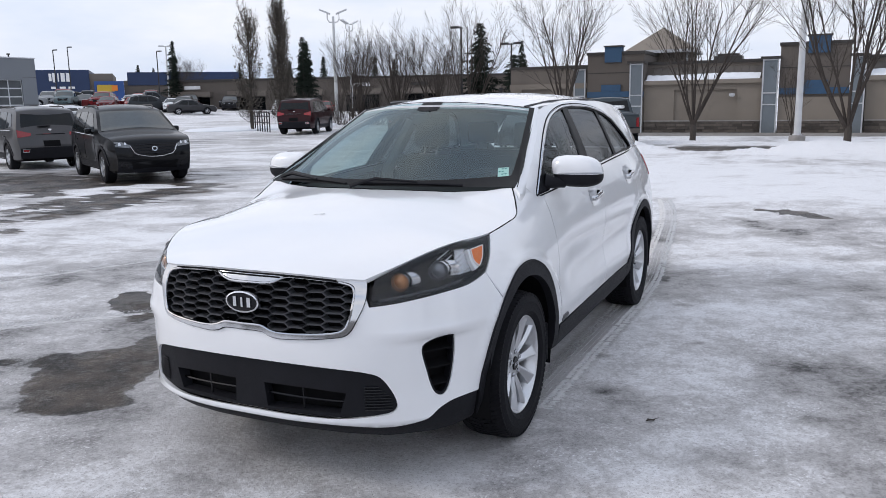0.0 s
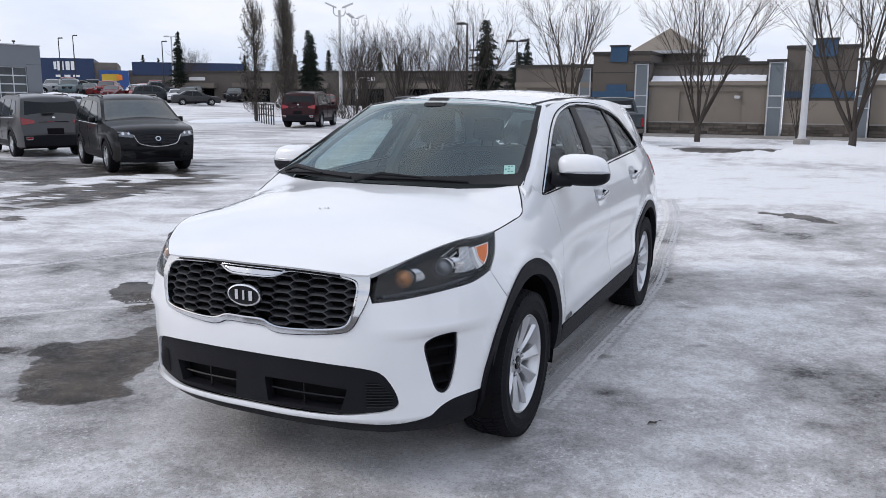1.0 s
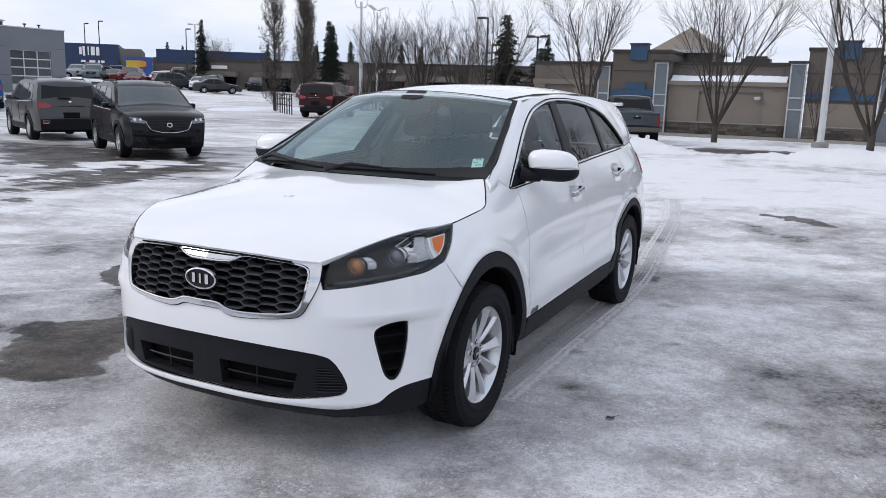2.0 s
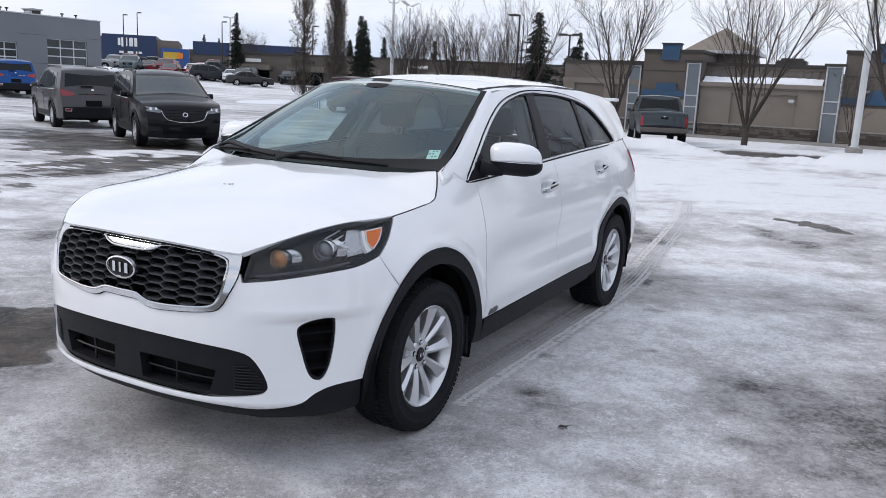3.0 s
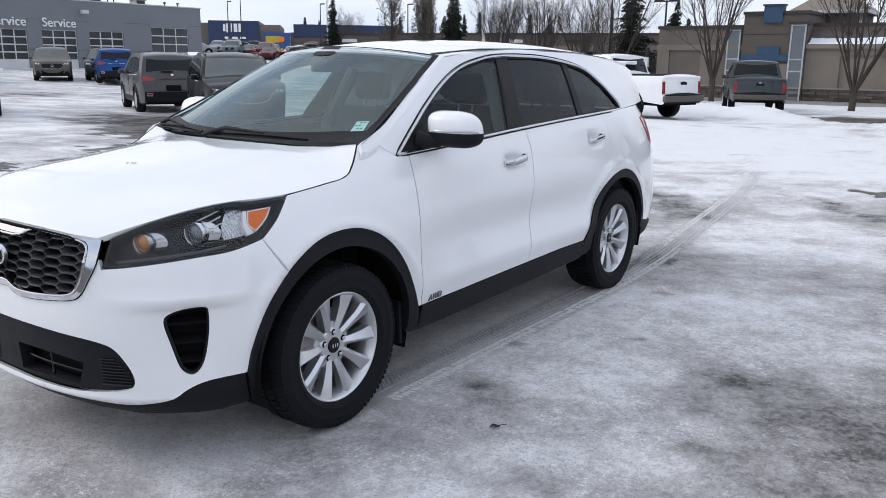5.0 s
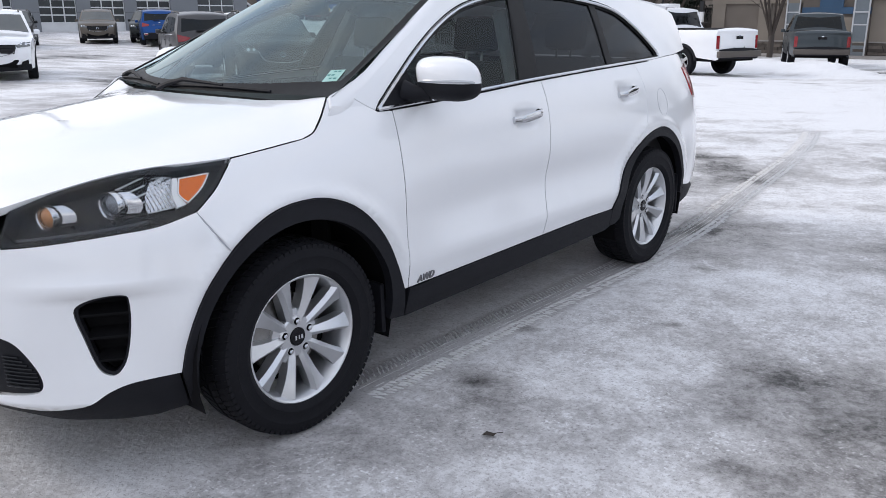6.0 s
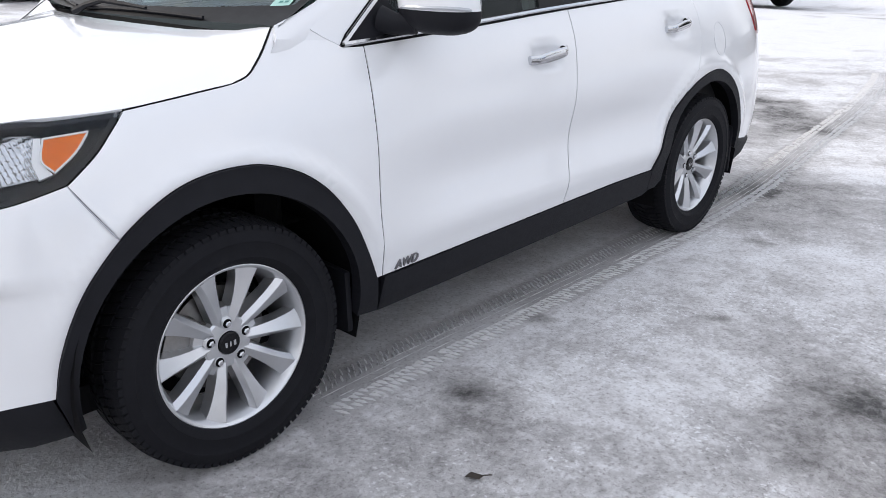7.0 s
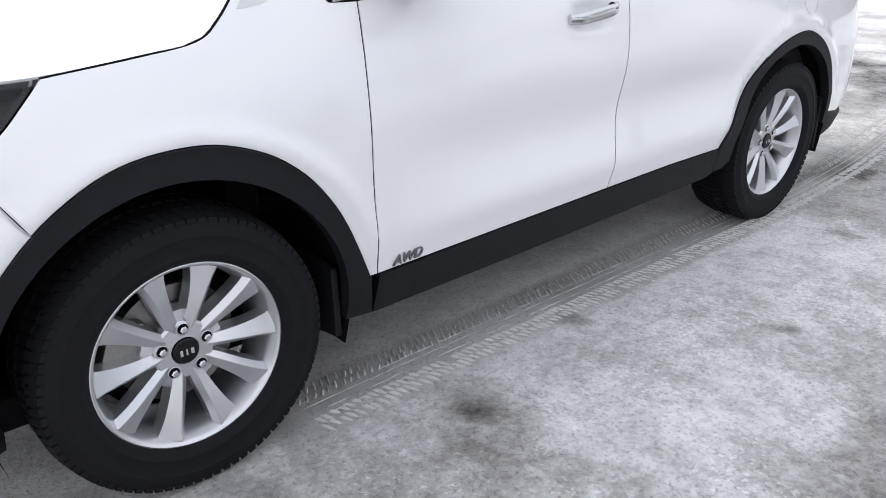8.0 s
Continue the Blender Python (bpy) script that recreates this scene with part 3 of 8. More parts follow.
    l.new(noise_at(140, 3.0, 0.6), stones.inputs["Fac"])
    tar = n.new("ShaderNodeMixRGB")
    tar.blend_type = "MULTIPLY"
    tar.inputs[0].default_value = 1.0
    l.new(wet.outputs["Color"], tar.inputs[1])
    l.new(stones.outputs["Color"], tar.inputs[2])
    skin = n.new("ShaderNodeMixRGB")
    l.new(ragged.outputs["Result"], skin.inputs[0])
    l.new(rp.outputs["Color"], skin.inputs[1])
    l.new(tar.outputs[0], skin.inputs[2])
    grit = n.new("ShaderNodeValToRGB")
    grit.color_ramp.elements[0].position, grit.color_ramp.elements[1].position = 0.36, 0.47
    grit.color_ramp.elements[0].color = (0.45, 0.43, 0.42, 1)
    l.new(noise_at(70, 6.0, 0.75), grit.inputs["Fac"])
    mx = n.new("ShaderNodeMixRGB")
    mx.blend_type = "MULTIPLY"
    mx.inputs[0].default_value = 0.75
    l.new(skin.outputs[0], mx.inputs[1])
    l.new(grit.outputs["Color"], mx.inputs[2])
    l.new(mx.outputs[0], b.inputs["Base Color"])
    rr = n.new("ShaderNodeValToRGB")
    r = rr.color_ramp.elements
    r[0].position, r[0].color = 0.05, (0.75, 0.75, 0.75, 1)
    r[1].position, r[1].color = 0.8, (0.8, 0.8, 0.8, 1)
    for pos, v in ((0.22, 0.42), (0.42, 0.38), (0.58, 0.55)):
        x = r.new(pos)
        x.color = (v, v, v, 1)
    l.new(f, rr.inputs["Fac"])
    l.new(rr.outputs["Color"], b.inputs["Roughness"])
    b.inputs["Specular IOR Level"].default_value = 0.35
    bp = n.new("ShaderNodeBump")
    bp.inputs["Strength"].default_value, bp.inputs["Distance"].default_value = 0.5, 0.03
    hh = math_node("ADD", math_node("MULTIPLY", noise_at(30, 6.0, 0.7), 0.45), math_node("MULTIPLY", f, 0.6))
    l.new(hh, bp.inputs["Height"])
    l.new(bp.outputs["Normal"], b.inputs["Normal"])
    return m


gme.materials.append(ground_mat())
tagged(new("ground", gme), "parking lot under patchy snow, grey ice and bare wet asphalt", "ground", kind="structure")


# ---- the tyre's print in the ice ----
def ground_at(x, y):
    """The height of the lot's sheet at a place."""
    i, j = np.clip(np.searchsorted(gx, x) - 1, 0, nx - 2), np.clip(np.searchsorted(gy, y) - 1, 0, ny - 2)
    u, v = (x - gx[i]) / (gx[i + 1] - gx[i]), (y - gy[j]) / (gy[j + 1] - gy[j])
    return (height[i, j] * (1 - u) + height[i + 1, j] * u) * (1 - v) + (height[i, j + 1] * (1 - u) + height[i + 1, j + 1] * u) * v


def tread_print(line_x, line_y, y0, y1, seed, fresh=1.0):
    """The ridges of a tread along a line over the lot, between two distances."""
    rnd = random.Random(seed)
    v, f = [], []

    def ridge(x0, y0, x1, y1, wide, tall):
        dx, dy = x1 - x0, y1 - y0
        ln = math.hypot(dx, dy)
        ox, oy = -dy / ln * wide, dx / ln * wide
        o = len(v)
        for t, w, h in ((0, 0.35, 0.2), (0.3, 1, 1), (0.72, 0.9, 0.85), (1, 0.3, 0.2)):
            px, py = x0 + dx * t, y0 + dy * t
            for s, k in ((-1, -0.4), (-0.25, 1), (0.25, 1), (1, -0.4)):
                qx, qy = px + s * w * ox, py + s * w * oy
                v.append((qx, qy, ground_at(qx, qy) + (h * tall if k > 0 else -0.002)))
        for i in range(3):
            for k in range(3):
                f.append((o + 4 * i + k, o + 4 * i + k + 1, o + 4 * i + k + 5, o + 4 * i + k + 4))

    y = y0
    while y < y1:
        x = float(np.interp(y, line_y, line_x))
        slope = float(np.interp(y + 0.1, line_y, line_x)) - x
        worn = fresh * (0.85 + 0.2 * math.sin(2.3 * y) + rnd.uniform(-0.2, 0.2)) * (1 - 0.35 * smooth_step((y - 4) / 4))
        for side in (-1, 1):
            for a, b in ((0.040, 0.075), (0.078, 0.118)):
                if rnd.random() < 0.45 - 0.5 * worn:
                    continue
                j = rnd.uniform(-0.004, 0.004)
                ridge(x + side * a + j, y + j, x + side * (b + rnd.uniform(-0.01, 0.012)) + 0.4 * slope, y + 0.020 + j, rnd.uniform(0.0035, 0.0055), max(0.003, 0.0080 * worn))
        y += 0.027
    for c in (-0.046, -0.018, 0.018, 0.046):
        y = y0
        while y < y1 - 0.2:
            ln = rnd.uniform(0.04, 0.16)
            if rnd.random() < 0.8:
                ridge(float(np.interp(y, line_y, line_x)) + c, y, float(np.interp(y + ln, line_y, line_x)) + c + rnd.uniform(-0.003, 0.003), y + ln, rnd.uniform(0.002, 0.003), rnd.uniform(0.001, 0.0025))
            y += ln
    return raw("tyre_track", v, f, "track_snow", smooth=False)


tagged(tread_print(line_x, line_y, 0.34, 9.8, 12), "tyre tread print pressed into grey ice beside the car", "tyre track", kind="stuff")

for pts, seed in (([(-5.6, 0.5), (-4.93, 1.47), (-4.63, 2.14), (-4.35, 2.88), (-3.9, 4.2)], 31), ([(-4.0, -0.5), (-3.4, 0.34), (-3.16, 0.64), (-2.87, 0.95), (-2.3, 1.6)], 32)):
    side_line = spline([(x, y, 0) for x, y in pts], 8)
    tagged(tread_print(np.array([p[0] for p in side_line]), np.array([p[1] for p in side_line]), pts[0][1], pts[-1][1], seed, 0.7), "faint tyre tread print across thin snow", "tyre track", kind="stuff")

# ---- mall across the lot ----
MY = 43.0


def mall_wall(name, x0, x1, z1, depth, material, label, y0=MY):
    e = thing(name, label, "wall", kind="structure")
    box("wall_body", x0, x1, y0, y0 + depth, -1.2, z1, material, e)
    box("coping", x0 - 0.06, x1 + 0.06, y0 - 0.08, y0 + depth + 0.06, z1, z1 + 0.16, "coping", e, "dark metal coping")
    return e


def stone_base(parent, x0, x1, y0, z0=-0.6, z1=0.28):
    """A plinth of ledge stones, each its own block."""
    box("mortar_bed", x0, x1, y0 - 0.05, y0 - 0.004, z0 - 0.4, z1, "mortar", parent)
    rnd = random.Random(int(x0 * 10) + 7)
    z = z0
    while z < z1 - 0.03:
        h = 0.15
        x = x0
        while x < x1 - 0.05:
            w = min(rnd.uniform(0.3, 0.75), x1 - x)
            bm = bmesh.new()
            add_box(bm, x + 0.012, x + w - 0.012, y0 - 0.10 - rnd.uniform(0, 0.05), y0 - 0.05, z + 0.012, min(z + h, z1) - 0.006)
            part("stone", bm, "stone", parent, smooth=False)
            x += w
        z += h
    box("ledge", x0, x1, y0 - 0.16, y0 - 0.004, z1, z1 + 0.07, "concrete", parent)


def glass_strip(x0, x1, z1, y0=MY - 0.12):
    """A tall pilaster of metal-framed panes with a dark cap."""
    e = thing("pilaster", "tall glazed pilaster in a white metal frame, dark cap", "pilaster", "pilasters on the mall")
    box("core", x0 + 0.05, x1 - 0.05, y0 + 0.03, y0 + 0.5, -1.0, z1 - 0.02, "stucco_dark", e)
    cuts = [-0.5, 1.15, 1.75, z1 - 0.05]
    for a, b in zip(cuts, cuts[1:]):
        box("pane", x0 + 0.07, x1 - 0.07, y0 + 0.008, y0 + 0.03, a + 0.04, b - 0.04, "panel_glass", e)
    for x in (x0, x1 - 0.07):
        box("mullion", x, x + 0.07, y0 - 0.03, y0 + 0.03, -0.6, z1, "white_frame", e)
    for z in cuts:
        box("transom", x0 + 0.07, x1 - 0.07, y0 - 0.03, y0 + 0.03, z - 0.035, z + 0.035, "white_frame", e)
    box("cap", x0 - 0.12, x1 + 0.12, y0 - 0.12, y0 + 0.6, z1, z1 + 0.12, "coping", e)
    return e


def mall_bay(x0, x1, recess0, recess1):
    """A tan bay: recessed field, ledge with snow, sloped metal roof and parapet."""
    e = mall_wall("wall_bay", x0, x1, 3.42, 14, "stucco", "tan stucco mall wall with recessed field and metal mansard", MY + 0.9)
    box("lower_wall", x0, x1, MY, MY + 0.9, -1.2, 2.30, "stucco_tan", e)
    for a, b in ((x0, recess0), (recess1, x1)):
        box("pier", a, b, MY - 0.12, MY - 0.003, 0.35, 1.98, "stucco_tan", e)
    box("frieze", x0, x1, MY - 0.12, MY - 0.003, 1.98, 2.30, "stucco_tan", e)
    box("cornice", x0, x1, MY - 0.3, MY + 0.05, 2.30, 2.52, "stucco_tan", e, "tan cornice ledge")
    n = max(2, int((x1 - x0) / 0.38))
    bm = bmesh.new()
    v = [bm.verts.new(p) for p in ((x0, MY + 0.06, 2.52), (x1, MY + 0.06, 2.52), (x1, MY + 0.88, 3.25), (x0, MY + 0.88, 3.25), (x0, MY + 0.88, 2.4), (x1, MY + 0.88, 2.4))]
    for q in ((0, 1, 2, 3), (0, 3, 4), (1, 5, 2), (3, 2, 5, 4), (0, 4, 5, 1)):
        bm.faces.new([v[i] for i in q])
    part("mansard", bm, "roof_metal", e, "brown standing-seam metal mansard", smooth=False)
    for k in range(1, n):
        x = x0 + (x1 - x0) * k / n
        bm = bmesh.new()
        vs = add_box(bm, -0.02, 0.02, 0, 1.09, 0.0, 0.045)
        bmesh.ops.transform(bm, matrix=Matrix.Translation((x, MY + 0.06, 2.525)) @ Matrix.Rotation(math.atan2(0.73, 0.82), 4, "X"), verts=bm.verts)
        part("seam", bm, "roof_metal", e, smooth=False)
    stone_base(e, x0 + 0.02, x1 - 0.02, MY)
    sn = bmesh.new()
    k = 40
    rows = []
    for i in range(k + 1):
        x = x0 + 0.1 + (x1 - x0 - 0.2) * i / k
        h = max(0.02, 0.16 * (0.2 + math.sin(3.1 * i / k + x0) ** 2) + 0.03 * math.sin(i * 2.1))
        rows.append([sn.verts.new(p) for p in ((x, MY - 0.28, 2.522), (x, MY - 0.22, 2.522 + 0.6 * h), (x, MY + 0.02, 2.522 + h), (x, MY + 0.3, 2.80 + h * 0.4))])
    for a, b in zip(rows, rows[1:]):
        for j in range(3):
            sn.faces.new((a[j], b[j], b[j + 1], a[j + 1]))
    s = part("snow_drift", sn, "snow")
    tagged(s, "strip of white snow lying along a mall cornice", "snow", kind="stuff")
    return e


def tall_block(x0, x1, z1, bx0, bx1, y0=MY - 0.25):
    """A taller stucco block with a stepped blue band and a blue parapet panel."""
    e = mall_wall("wall_block", x0, x1, z1, 10, "stucco_dark", "brown stucco block with stepped blue trim band", y0)
    box("lower_field", x0 + 0.02, x1 - 0.02, y0 - 0.04, y0 - 0.003, 0.35, 1.50, "stucco_tan", e)
    box("blue_band", x0, x1, y0 - 0.10, y0 - 0.003, 1.66, 1.98, "blue_trim", e, "blue band")
    mid = (bx0 + bx1) / 2
    box("blue_step", mid - 0.65, mid + 0.45, y0 - 0.11, y0 - 0.003, 1.985, 2.36, "blue_trim", e, "blue stepped panel")
    box("blue_panel", bx0, bx1, y0 - 0.14, y0 + 0.4, z1 - 0.42, z1 + 0.42, "blue_trim", e, "blue parapet panel")
    box("panel_cap", bx0 - 0.06, bx1 + 0.06, y0 - 0.2, y0 + 0.46, z1 + 0.42, z1 + 0.5, "coping", e)
    stone_base(e, x0 + 0.02, x1 - 0.02, y0)
    box("groove", x0 + 0.02, x1 - 0.02, y0 - 0.02, y0 - 0.002, 3.0, 3.04, "coping", e)
    return e


mall_wall("wall_wing", -14.9, -10.15, 3.36, 12, "stucco", "low tan stucco wing at the end of a mall")
w_e = thing("wall_wing_trim", "tan stucco panels and stone plinth of a mall wing", "wall", kind="structure")
box("band", -14.95, -10.2, MY - 0.12, MY - 0.003, 2.2, 2.5, "stucco_tan", w_e)
for a, b in ((-14.9, -14.2), (-12.4, -11.8)):
    box("pier", a, b, MY - 0.10, MY - 0.003, 0.35, 2.2, "stucco_tan", w_e)
stone_base(w_e, -14.85, -10.2, MY)
tall_block(-10.15, -6.95, 4.02, -9.15, -8.2)
mall_bay(-6.95, -0.8, -5.3, -2.0)
tall_block(0.05, 3.35, 4.14, 1.35, 2.4)
mall_bay(4.1, 10.2, 5.2, 9.2)
tall_block(11.0, 14.2, 4.1, 12.2, 13.2)
mall_bay(14.9, 21.0, 16, 20)
glass_strip(-11.0, -10.3, 3.3)
glass_strip(-7.72, -6.98, 3.5, MY - 0.4)
glass_strip(-0.78, -0.0, 3.5, MY - 0.4)
glass_strip(3.4, 4.05, 3.5, MY - 0.4)
glass_strip(10.25, 10.95, 3.5, MY - 0.4)

pav = thing("roof_pavilion", "hipped roof pavilion with pale eaves on a mall roof", "roof", kind="structure")
box("pavilion_wall", -8.0, -5.2, 46.7, 50.2, 3.0, 4.28, "stucco", pav)
bm = bmesh.new()
q = [bm.verts.new(p) for p in ((-8.8, 46.2, 4.38), (-4.9, 46.2, 4.38), (-4.9, 50.6, 4.38), (-8.8, 50.6, 4.38), (-6.95, 48.4, 5.82))]
for f in ((0, 1, 4), (1, 2, 4), (2, 3, 4), (3, 0, 4), (3, 2, 1, 0)):
    bm.faces.new([q[i] for i in f])
part("hip_roof", bm, "stucco_tan", pav, "grey-brown hipped roof", smooth=False)
box("eave", -8.85, -4.85, 46.15, 50.65, 4.20, 4.375, "white_frame", pav, "pale eave")
for x in (-8.05, -5.3):
    box("corner_post", x, x + 0.12, 46.58, 46.69, 3.0, 4.196, "white_frame", pav, "white corner post")
for i, (x, w) in enumerate(((-3.9, 1.6), (5.6, 1.4), (8.6, 1.0))):
    u = thing("roof_unit", "dark metal ventilation unit on a mall roof", "roof unit", "roof units")
    box("casing", x, x + w, 48, 49.2, 3.4, 3.98, "coping", u, bevel=0.03)
    box("hood", x + 0.2, x + w - 0.2, 48.2, 49.0, 3.98, 4.12, "coping", u, bevel=0.03)
for x, z in ((-2.4, 1.62), (1.0, 2.25), (6.5, 1.7)):
    lm = thing("wall_lamp", "small wall lamp on a stucco mall wall", "lamp", "wall lamps")
    box("housing", x, x + 0.28, MY - 0.42, MY - 0.12, z, z + 0.14, "white_frame", lm, bevel=0.02)
    box("lens", x + 0.04, x + 0.24, MY - 0.40, MY - 0.2, z - 0.03, z - 0.004, "lamp_glass", lm)
walkw = box("pavement", -20, 40, MY - 2.2, MY - 0.17, -0.9, -0.32, "concrete")
tagged(walkw, "grey concrete pavement along the mall wall", "pavement", kind="structure")

# ---- far shops behind the trees ----
back = thing("wall_far_shops", "long low brown shop building far behind bare trees", "building", kind="structure")
turn_b = Matrix.Translation((-38, 84, 0)) @ Matrix.Rotation(radians(18), 4, "Z")
box("facade", -34, 30, 0, 16, -1.2, 4.4, "stucco_dark", back, m=turn_b)
box("coping", -34.2, 30.2, -0.15, 16.2, 4.4, 4.65, "coping", back, m=turn_b)
for k in range(9):
    x = -31 + 7 * k
    box("canopy", x - 2.4, x + 2.4, -0.9, -0.004, 2.6, 3.2, "stucco", back, m=turn_b)
    box("window", x - 2.0, x + 2.0, -0.05, -0.002, 0.2, 2.5, "far_glass", back, m=turn_b)
    box("sign_bar", x - 1.1, x + 0.9, -0.12, -0.004, 3.5, 3.9, "sign_white" if k % 3 == 0 else "coping", back, m=turn_b)

# ---- far shops with blue fronts ----
jm = Matrix.Translation((-115, 90, 0.9)) @ Matrix.Rotation(radians(45), 4, "Z")
shop = thing("wall_blue_store", "large store with a dark blue front panel and white lettering bars", "store", kind="structure")
box("facade", -6, 0, 0.5, 20, -1, 6.4, "stucco_dark", shop, m=jm)
box("blue_front", 0, 8.6, 0, 20, 2.6, 6.8, "sign_blue", shop, "dark blue sign wall", m=jm)
box("entrance_wall", 0, 8.6, 0.6, 20, -1, 2.596, "far_glass", shop, m=jm)
for k in range(7):
    box("post", k * 1.38, k * 1.38 + 0.12, 0.45, 0.598, -1, 2.596, "white_frame", shop, m=jm)
for x0, x1, z0, z1 in ((2.5, 2.9, 5.0, 6.2), (3.05, 3.5, 4.8, 6.3), (3.8, 4.0, 4.9, 6.3), (4.3, 4.9, 4.9, 6.3), (5.1, 5.6, 4.9, 6.3)):
    box("sign_mark", x0, x1, -0.14, -0.01, z0, z1, "sign_white", shop, "white sign mark", m=jm)
for x0, x1 in ((2.7, 3.5), (4.0, 4.9), (5.3, 6.3)):
    box("sign_bar", x0, x1, -0.12, -0.01, 3.75, 4.1, "sign_white", shop, "white lettering bar", m=jm)
box("plain_front", 8.6, 12.2, 0.4, 20, -1, 6.2, "stucco", shop, m=jm)
yel = thing("wall_yellow_store", "store front with bright blue surround and yellow sign", "store", kind="structure")
box("surround", 9.3, 13.9, -0.8, 0.396, -1, 4.9, "sign_bright_blue", yel, "bright blue surround", m=jm)
box("yellow_sign", 9.7, 12.4, -0.95, -0.81, 3.2, 4.3, "sign_yellow", yel, "yellow sign panel", m=jm)
box("orange_disc", 12.0, 12.9, -1.0, -0.96, 3.3, 4.2, "sign_orange", yel, "orange sign disc", m=jm)
box("yellow_windows", 9.7, 12.6, -0.95, -0.81, -0.4, 2.3, "sign_yellow", yel, "yellow window posters", m=jm)
for k in range(4):
    box("window_post", 10.3 + 0.6 * k, 10.42 + 0.6 * k, -0.99, -0.955, -0.4, 2.3, "coping", yel, m=jm)
row = thing("wall_shop_row", "row of brown far shop fronts with blue fascia", "building", kind="structure")
box("facade", 13.9, 60, 0.8, 18, -1, 5.0, "stucco_dark", row, m=jm)
box("fascia", 14.5, 33, 0.6, 0.796, 4.2, 6.4, "sign_blue", row, "dark blue fascia", m=jm)
for k in range(7):
    x = 16 + 6.2 * k
    box("shop_window", x, x + 4.2, 0.7, 0.796, -0.2, 2.2, "far_glass", row, m=jm)
    box("canopy", x - 0.4, x + 4.6, 0.1, 0.797, 2.5, 3.1, "stucco" if k % 2 else "coping", row, m=jm)
for k in range(3):
    box("letter_bar", 40 + 3 * k, 42 + 3 * k, 0.02, 0.096, 2.6, 3.0, "sign_white", row, m=jm)

# ---- the dealer's garage ----
SX = -52.2
gar = thing("wall_garage", "grey panelled service garage with roller doors", "garage", kind="structure")
gdoors = [(35.6, 38.95, 3.70), (30.55, 33.25, 3.26), (27.1, 29.6, 3.24), (23.6, 26.1, 3.22), (19.9, 21.9, 3.2), (16.3, 18.3, 3.18)]
G0 = 0.62
edges_y = [40.2] + [v for d in gdoors for v in (d[1], d[0])] + [8.0]
for a, b in zip(edges_y[::2], edges_y[1::2]):
    box("wall_pier", SX - 0.4, SX, b, a, -0.3, 5.27, "grey_cladding", gar)
for a, b, z in gdoors:
    box("wall_head", SX - 0.4, SX, a, b, z, 5.27, "grey_cladding", gar)
box("side_wall", SX - 26, SX - 0.4, 39.8, 40.2, -0.3, 5.27, "grey_cladding", gar)
box("rear_wall", SX - 26, SX - 0.4, 8.0, 8.4, -0.3, 5.27, "grey_cladding", gar)
box("roof_slab", SX - 26, SX - 0.4, 8.4, 39.8, 5.0, 5.2, "coping", gar)
box("inner_wall", SX - 6.4, SX - 6, 8.4, 39.8, -0.3, 5.0, "grey_cladding", gar)
box("parapet_cap", SX - 0.45, SX + 0.05, 7.95, 40.25, 5.275, 5.35, "white_frame", gar, "pale parapet cap")
for z in (1.9, 3.9):
    for a, b in zip(edges_y[::2], edges_y[1::2]):
        box("panel_joint", SX, SX + 0.012, b, a, z, z + 0.02, "coping", gar)
for a, b, z in gdoors:
    d = thing("garage_door", "overhead garage door with rows of dark glass panes", "garage door", "garage doors")
    rows_n, cols = 4, 3
    z0 = G0 + 0.62
    box("bottom_panel", SX - 0.16, SX - 0.10, a, b, G0 - 0.2, z0, "door_white", d, "white bottom panel")
    for i in range(cols + 1):
        y = a + (b - a) * i / cols
        box("stile", SX - 0.16, SX - 0.09, y - 0.035, y + 0.035, z0, z, "door_white", d)
    for k in range(rows_n + 1):
        zz = z0 + (z - z0) * k / rows_n
        box("rail", SX - 0.155, SX - 0.095, a, b, zz - 0.04, zz + 0.04, "door_white", d)
    for i in range(cols):
        for k in range(rows_n):
            y0, y1 = a + (b - a) * i / cols + 0.04, a + (b - a) * (i + 1) / cols - 0.04
            za, zb = z0 + (z - z0) * k / rows_n + 0.045, z0 + (z - z0) * (k + 1) / rows_n - 0.045
            box("pane", SX - 0.13, SX - 0.12, y0, y1, za, zb, "door_glass", d)
sgn = thing("service_sign", "white raised service lettering on the garage wall", "sign")
words("letters", "Service", 0.84, 0.05, Matrix.Translation((SX + 0.06, 28.35, 3.45)) @ Matrix.Rotation(radians(90), 4, "Z") @ Matrix.Rotation(radians(90), 4, "X"), "sign_white", sgn)
sgn2 = thing("service_sign", "white raised service lettering on the garage wall", "sign")
words("letters", "Service", 0.84, 0.05, Matrix.Translation((SX + 0.06, 24.85, 3.45)) @ Matrix.Rotation(radians(90), 4, "Z") @ Matrix.Rotation(radians(90), 4, "X"), "sign_white", sgn2)
for y, s in ((31.9, 0.5), (35.9, 0.42), (26.2, 0.3)):
    u = thing("roof_vent", "pale metal ventilation unit on the garage roof", "roof unit", "garage roof units")
    box("casing", SX - 3, SX - 3 + 2 * s, y, y + 2 * s, 5.2, 5.35 + s, "white_frame", u, bevel=0.02)
    box("louvre", SX - 3 + 2 * s, SX - 2.96 + 2 * s, y + 0.1, y + 2 * s - 0.1, 5.35, 5.3 + s, "coping", u)
    box("cowl", SX - 3.1, SX - 2.9 + 2 * s, y - 0.1, y + 2 * s + 0.1, 5.35 + s, 5.45 + s, "white_frame", u)
